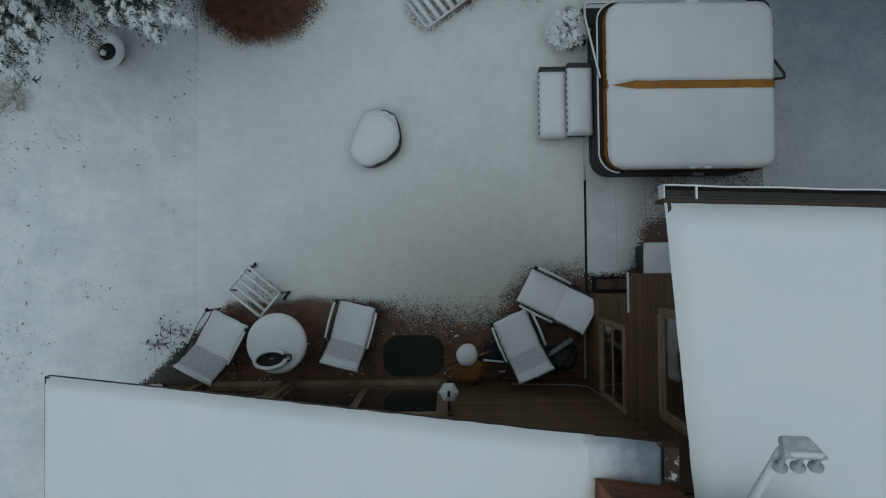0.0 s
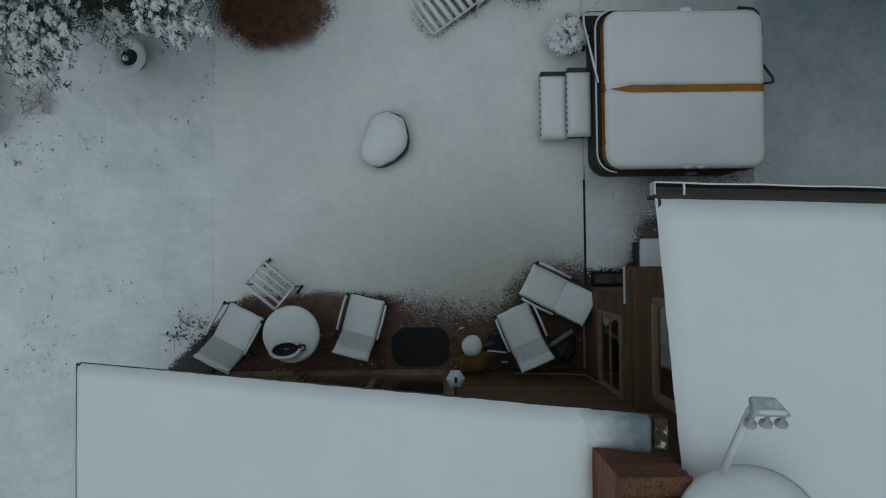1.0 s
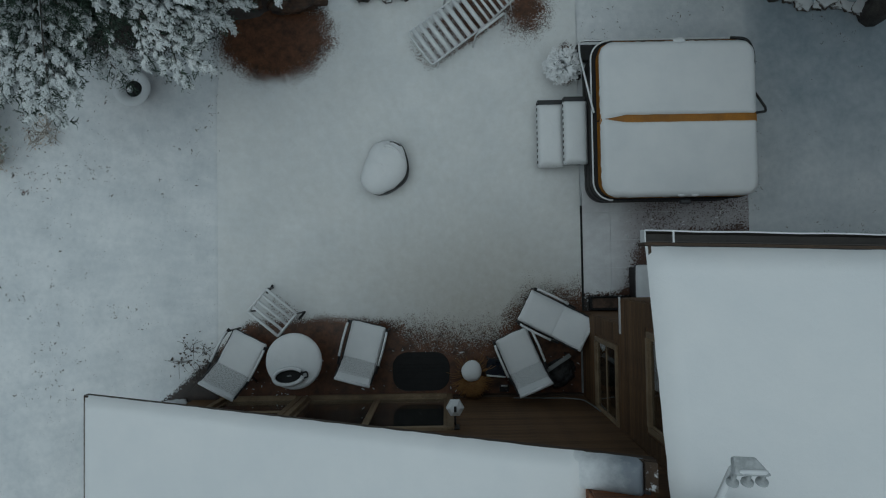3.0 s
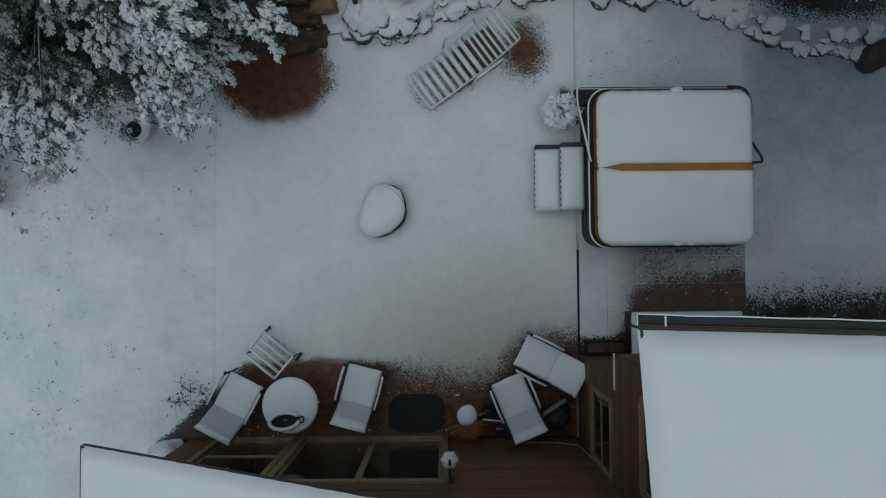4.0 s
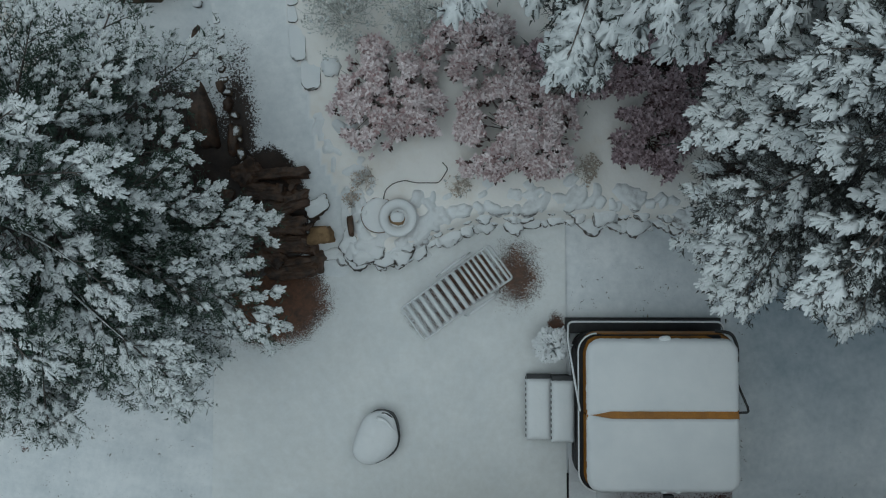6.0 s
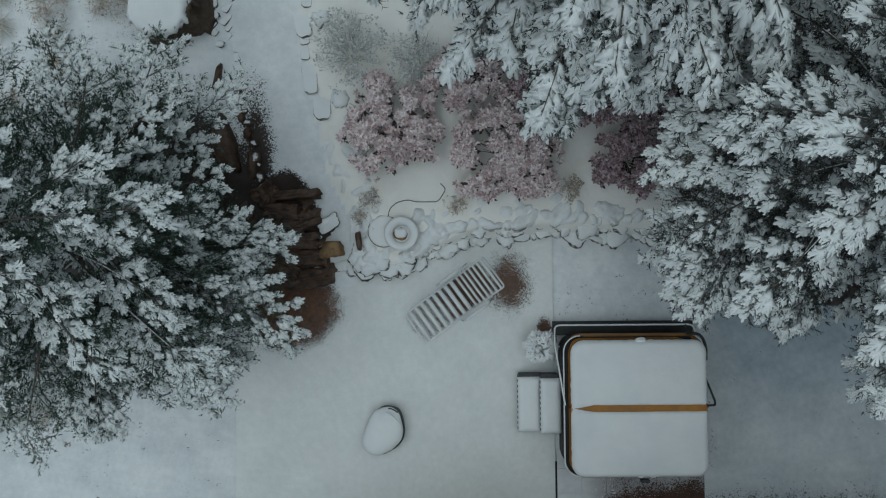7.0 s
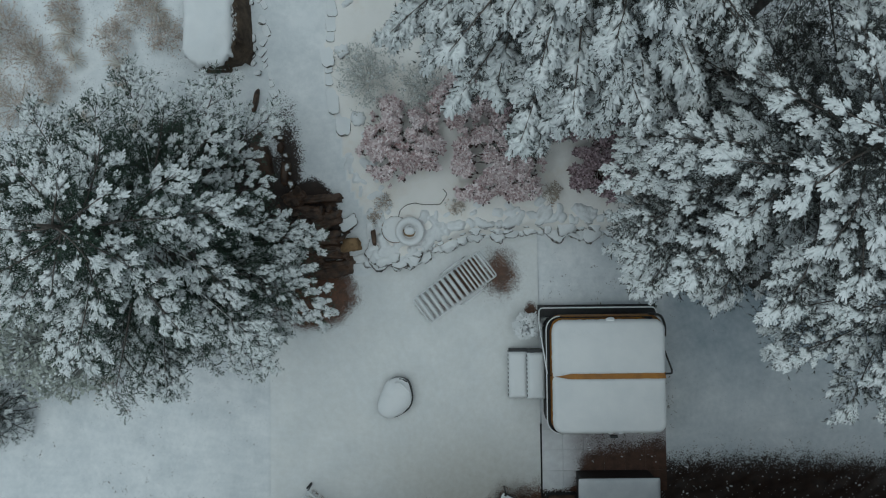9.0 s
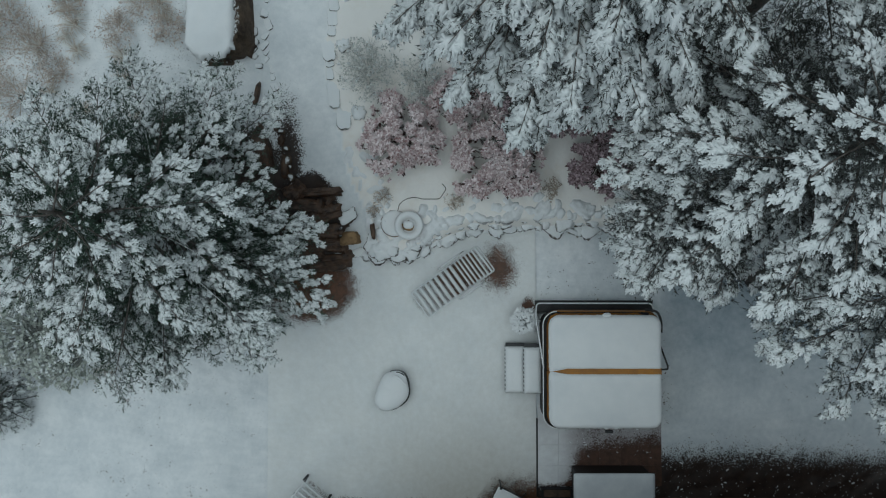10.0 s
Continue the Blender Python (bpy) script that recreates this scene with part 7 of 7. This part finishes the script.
# ---- litter on the lawns ----
def litter(name, label, spots, seed, slots):
    """Withered leaves and grass tips lying on the snow."""
    rng = np.random.default_rng(seed)
    pts = []
    for x0, x1, y0, y1, n, gate in spots:
        p = rng.uniform((x0, y0), (x1, y1), (n, 2))
        k = np.array([noise.noise((a * 0.9, b * 0.9, seed)) + 0.6 * noise.noise((a * 3, b * 3, seed)) for a, b in p])
        pts.append(p[k > gate])
    p = np.concatenate(pts)
    n = len(p)
    z = lawn_height(p[:, :1], p[:, 1:])[:, 0]
    pos = np.concatenate([p, z[:, None] + 0.004], 1)
    hp = Heap()
    leaf = np.array([(0, 0, 0), (0.4, 0.2, 0.16), (1, 0.1, 0.02), (0.5, -0.16, 0.12)])
    tri = np.array([(0, 1, 3), (1, 2, 3)])
    for k in range(3):
        b = rng.uniform(0, math.tau, n)
        d = np.stack([np.cos(b), np.sin(b), rng.uniform(-0.05, 0.3, n)], 1)
        L = rng.gamma(2.0, 0.009, n) + 0.007
        off = rng.normal(0, 0.022, (n, 3)) * [1, 1, 0]
        hp.put(*place(leaf, tri, frames_for(d, rng), pos + off, np.stack([L, L * rng.uniform(0.5, 1.2, n), L], 1)), k % 2)
    tagged(finish(name, hp.mesh(name), slots), label, "litter", kind="stuff")


litter("lawn_litter", "withered leaves and grass tips poking through the lawn snow",
       [(-9.5, -3.7, -2.2, 3.4, 460, 0.24), (-9, -5, 1.8, 3.6, 300, 0.05), (-4.3, -3.5, 2.2, 3.6, 70, -0.2), (-7.2, -4.6, -1.6, 0.6, 260, 0.05)], 3, [BARK, OLIVE])
litter("side_litter", "dark grass tips and leaves flecking the side lawn",
       [(4.4, 9.5, 0.9, 4.4, 120, 0.2), (4.35, 4.75, 1.2, 3.6, 40, -0.3), (2.1, 6.5, 3.75, 4.6, 90, 0.1), (4.5, 9.5, 0.5, 1.0, 220, -0.1)], 5, [BARK, OLIVE])


def clots(name, label, spots, seed):
    """Small clots of fresh snow lying on wet bare ground."""
    rng = np.random.default_rng(seed)
    p = np.concatenate([np.concatenate([rng.uniform((x0, y0), (x1, y1), (n, 2)), np.full((n, 1), z)], 1) for x0, x1, y0, y1, z, n in spots])
    n = len(p)
    b = rng.normal(0, 0.7, n)
    d = np.stack([np.cos(b), np.sin(b), np.zeros(n)], 1)
    L = rng.gamma(2.0, 0.009, n) + 0.006
    hp = Heap()
    hp.put(*place(SPINDLE_V, SPINDLE_T, frames_for(d, rng), p, np.stack([L, L * 0.22, L * 0.2], 1)), 0)
    tagged(finish(name, hp.mesh(name), [SNOW]), label, "snow", kind="stuff")


clots("strip_snow", "clots of fresh snow on the wet planting strip", [(4.55, 10, -0.28, 0.5, 0.0, 300)], 31)
clots("patio_snow", "clots of fresh snow on the wet patio by the doors", [(-3.4, 1.9, -1.5, -0.75, 0.018, 170), (2.6, 4.5, 0.5, 1.25, 0.010, 60)], 32)
litter("russet_litter", "russet withered leaves scattered on snow by the bare shrubs", [(-9.0, -6.3, 1.5, 3.1, 420, 0.0), (-7.6, -6.0, 2.4, 3.3, 160, -0.2)], 9, [RUSSET, BARK])
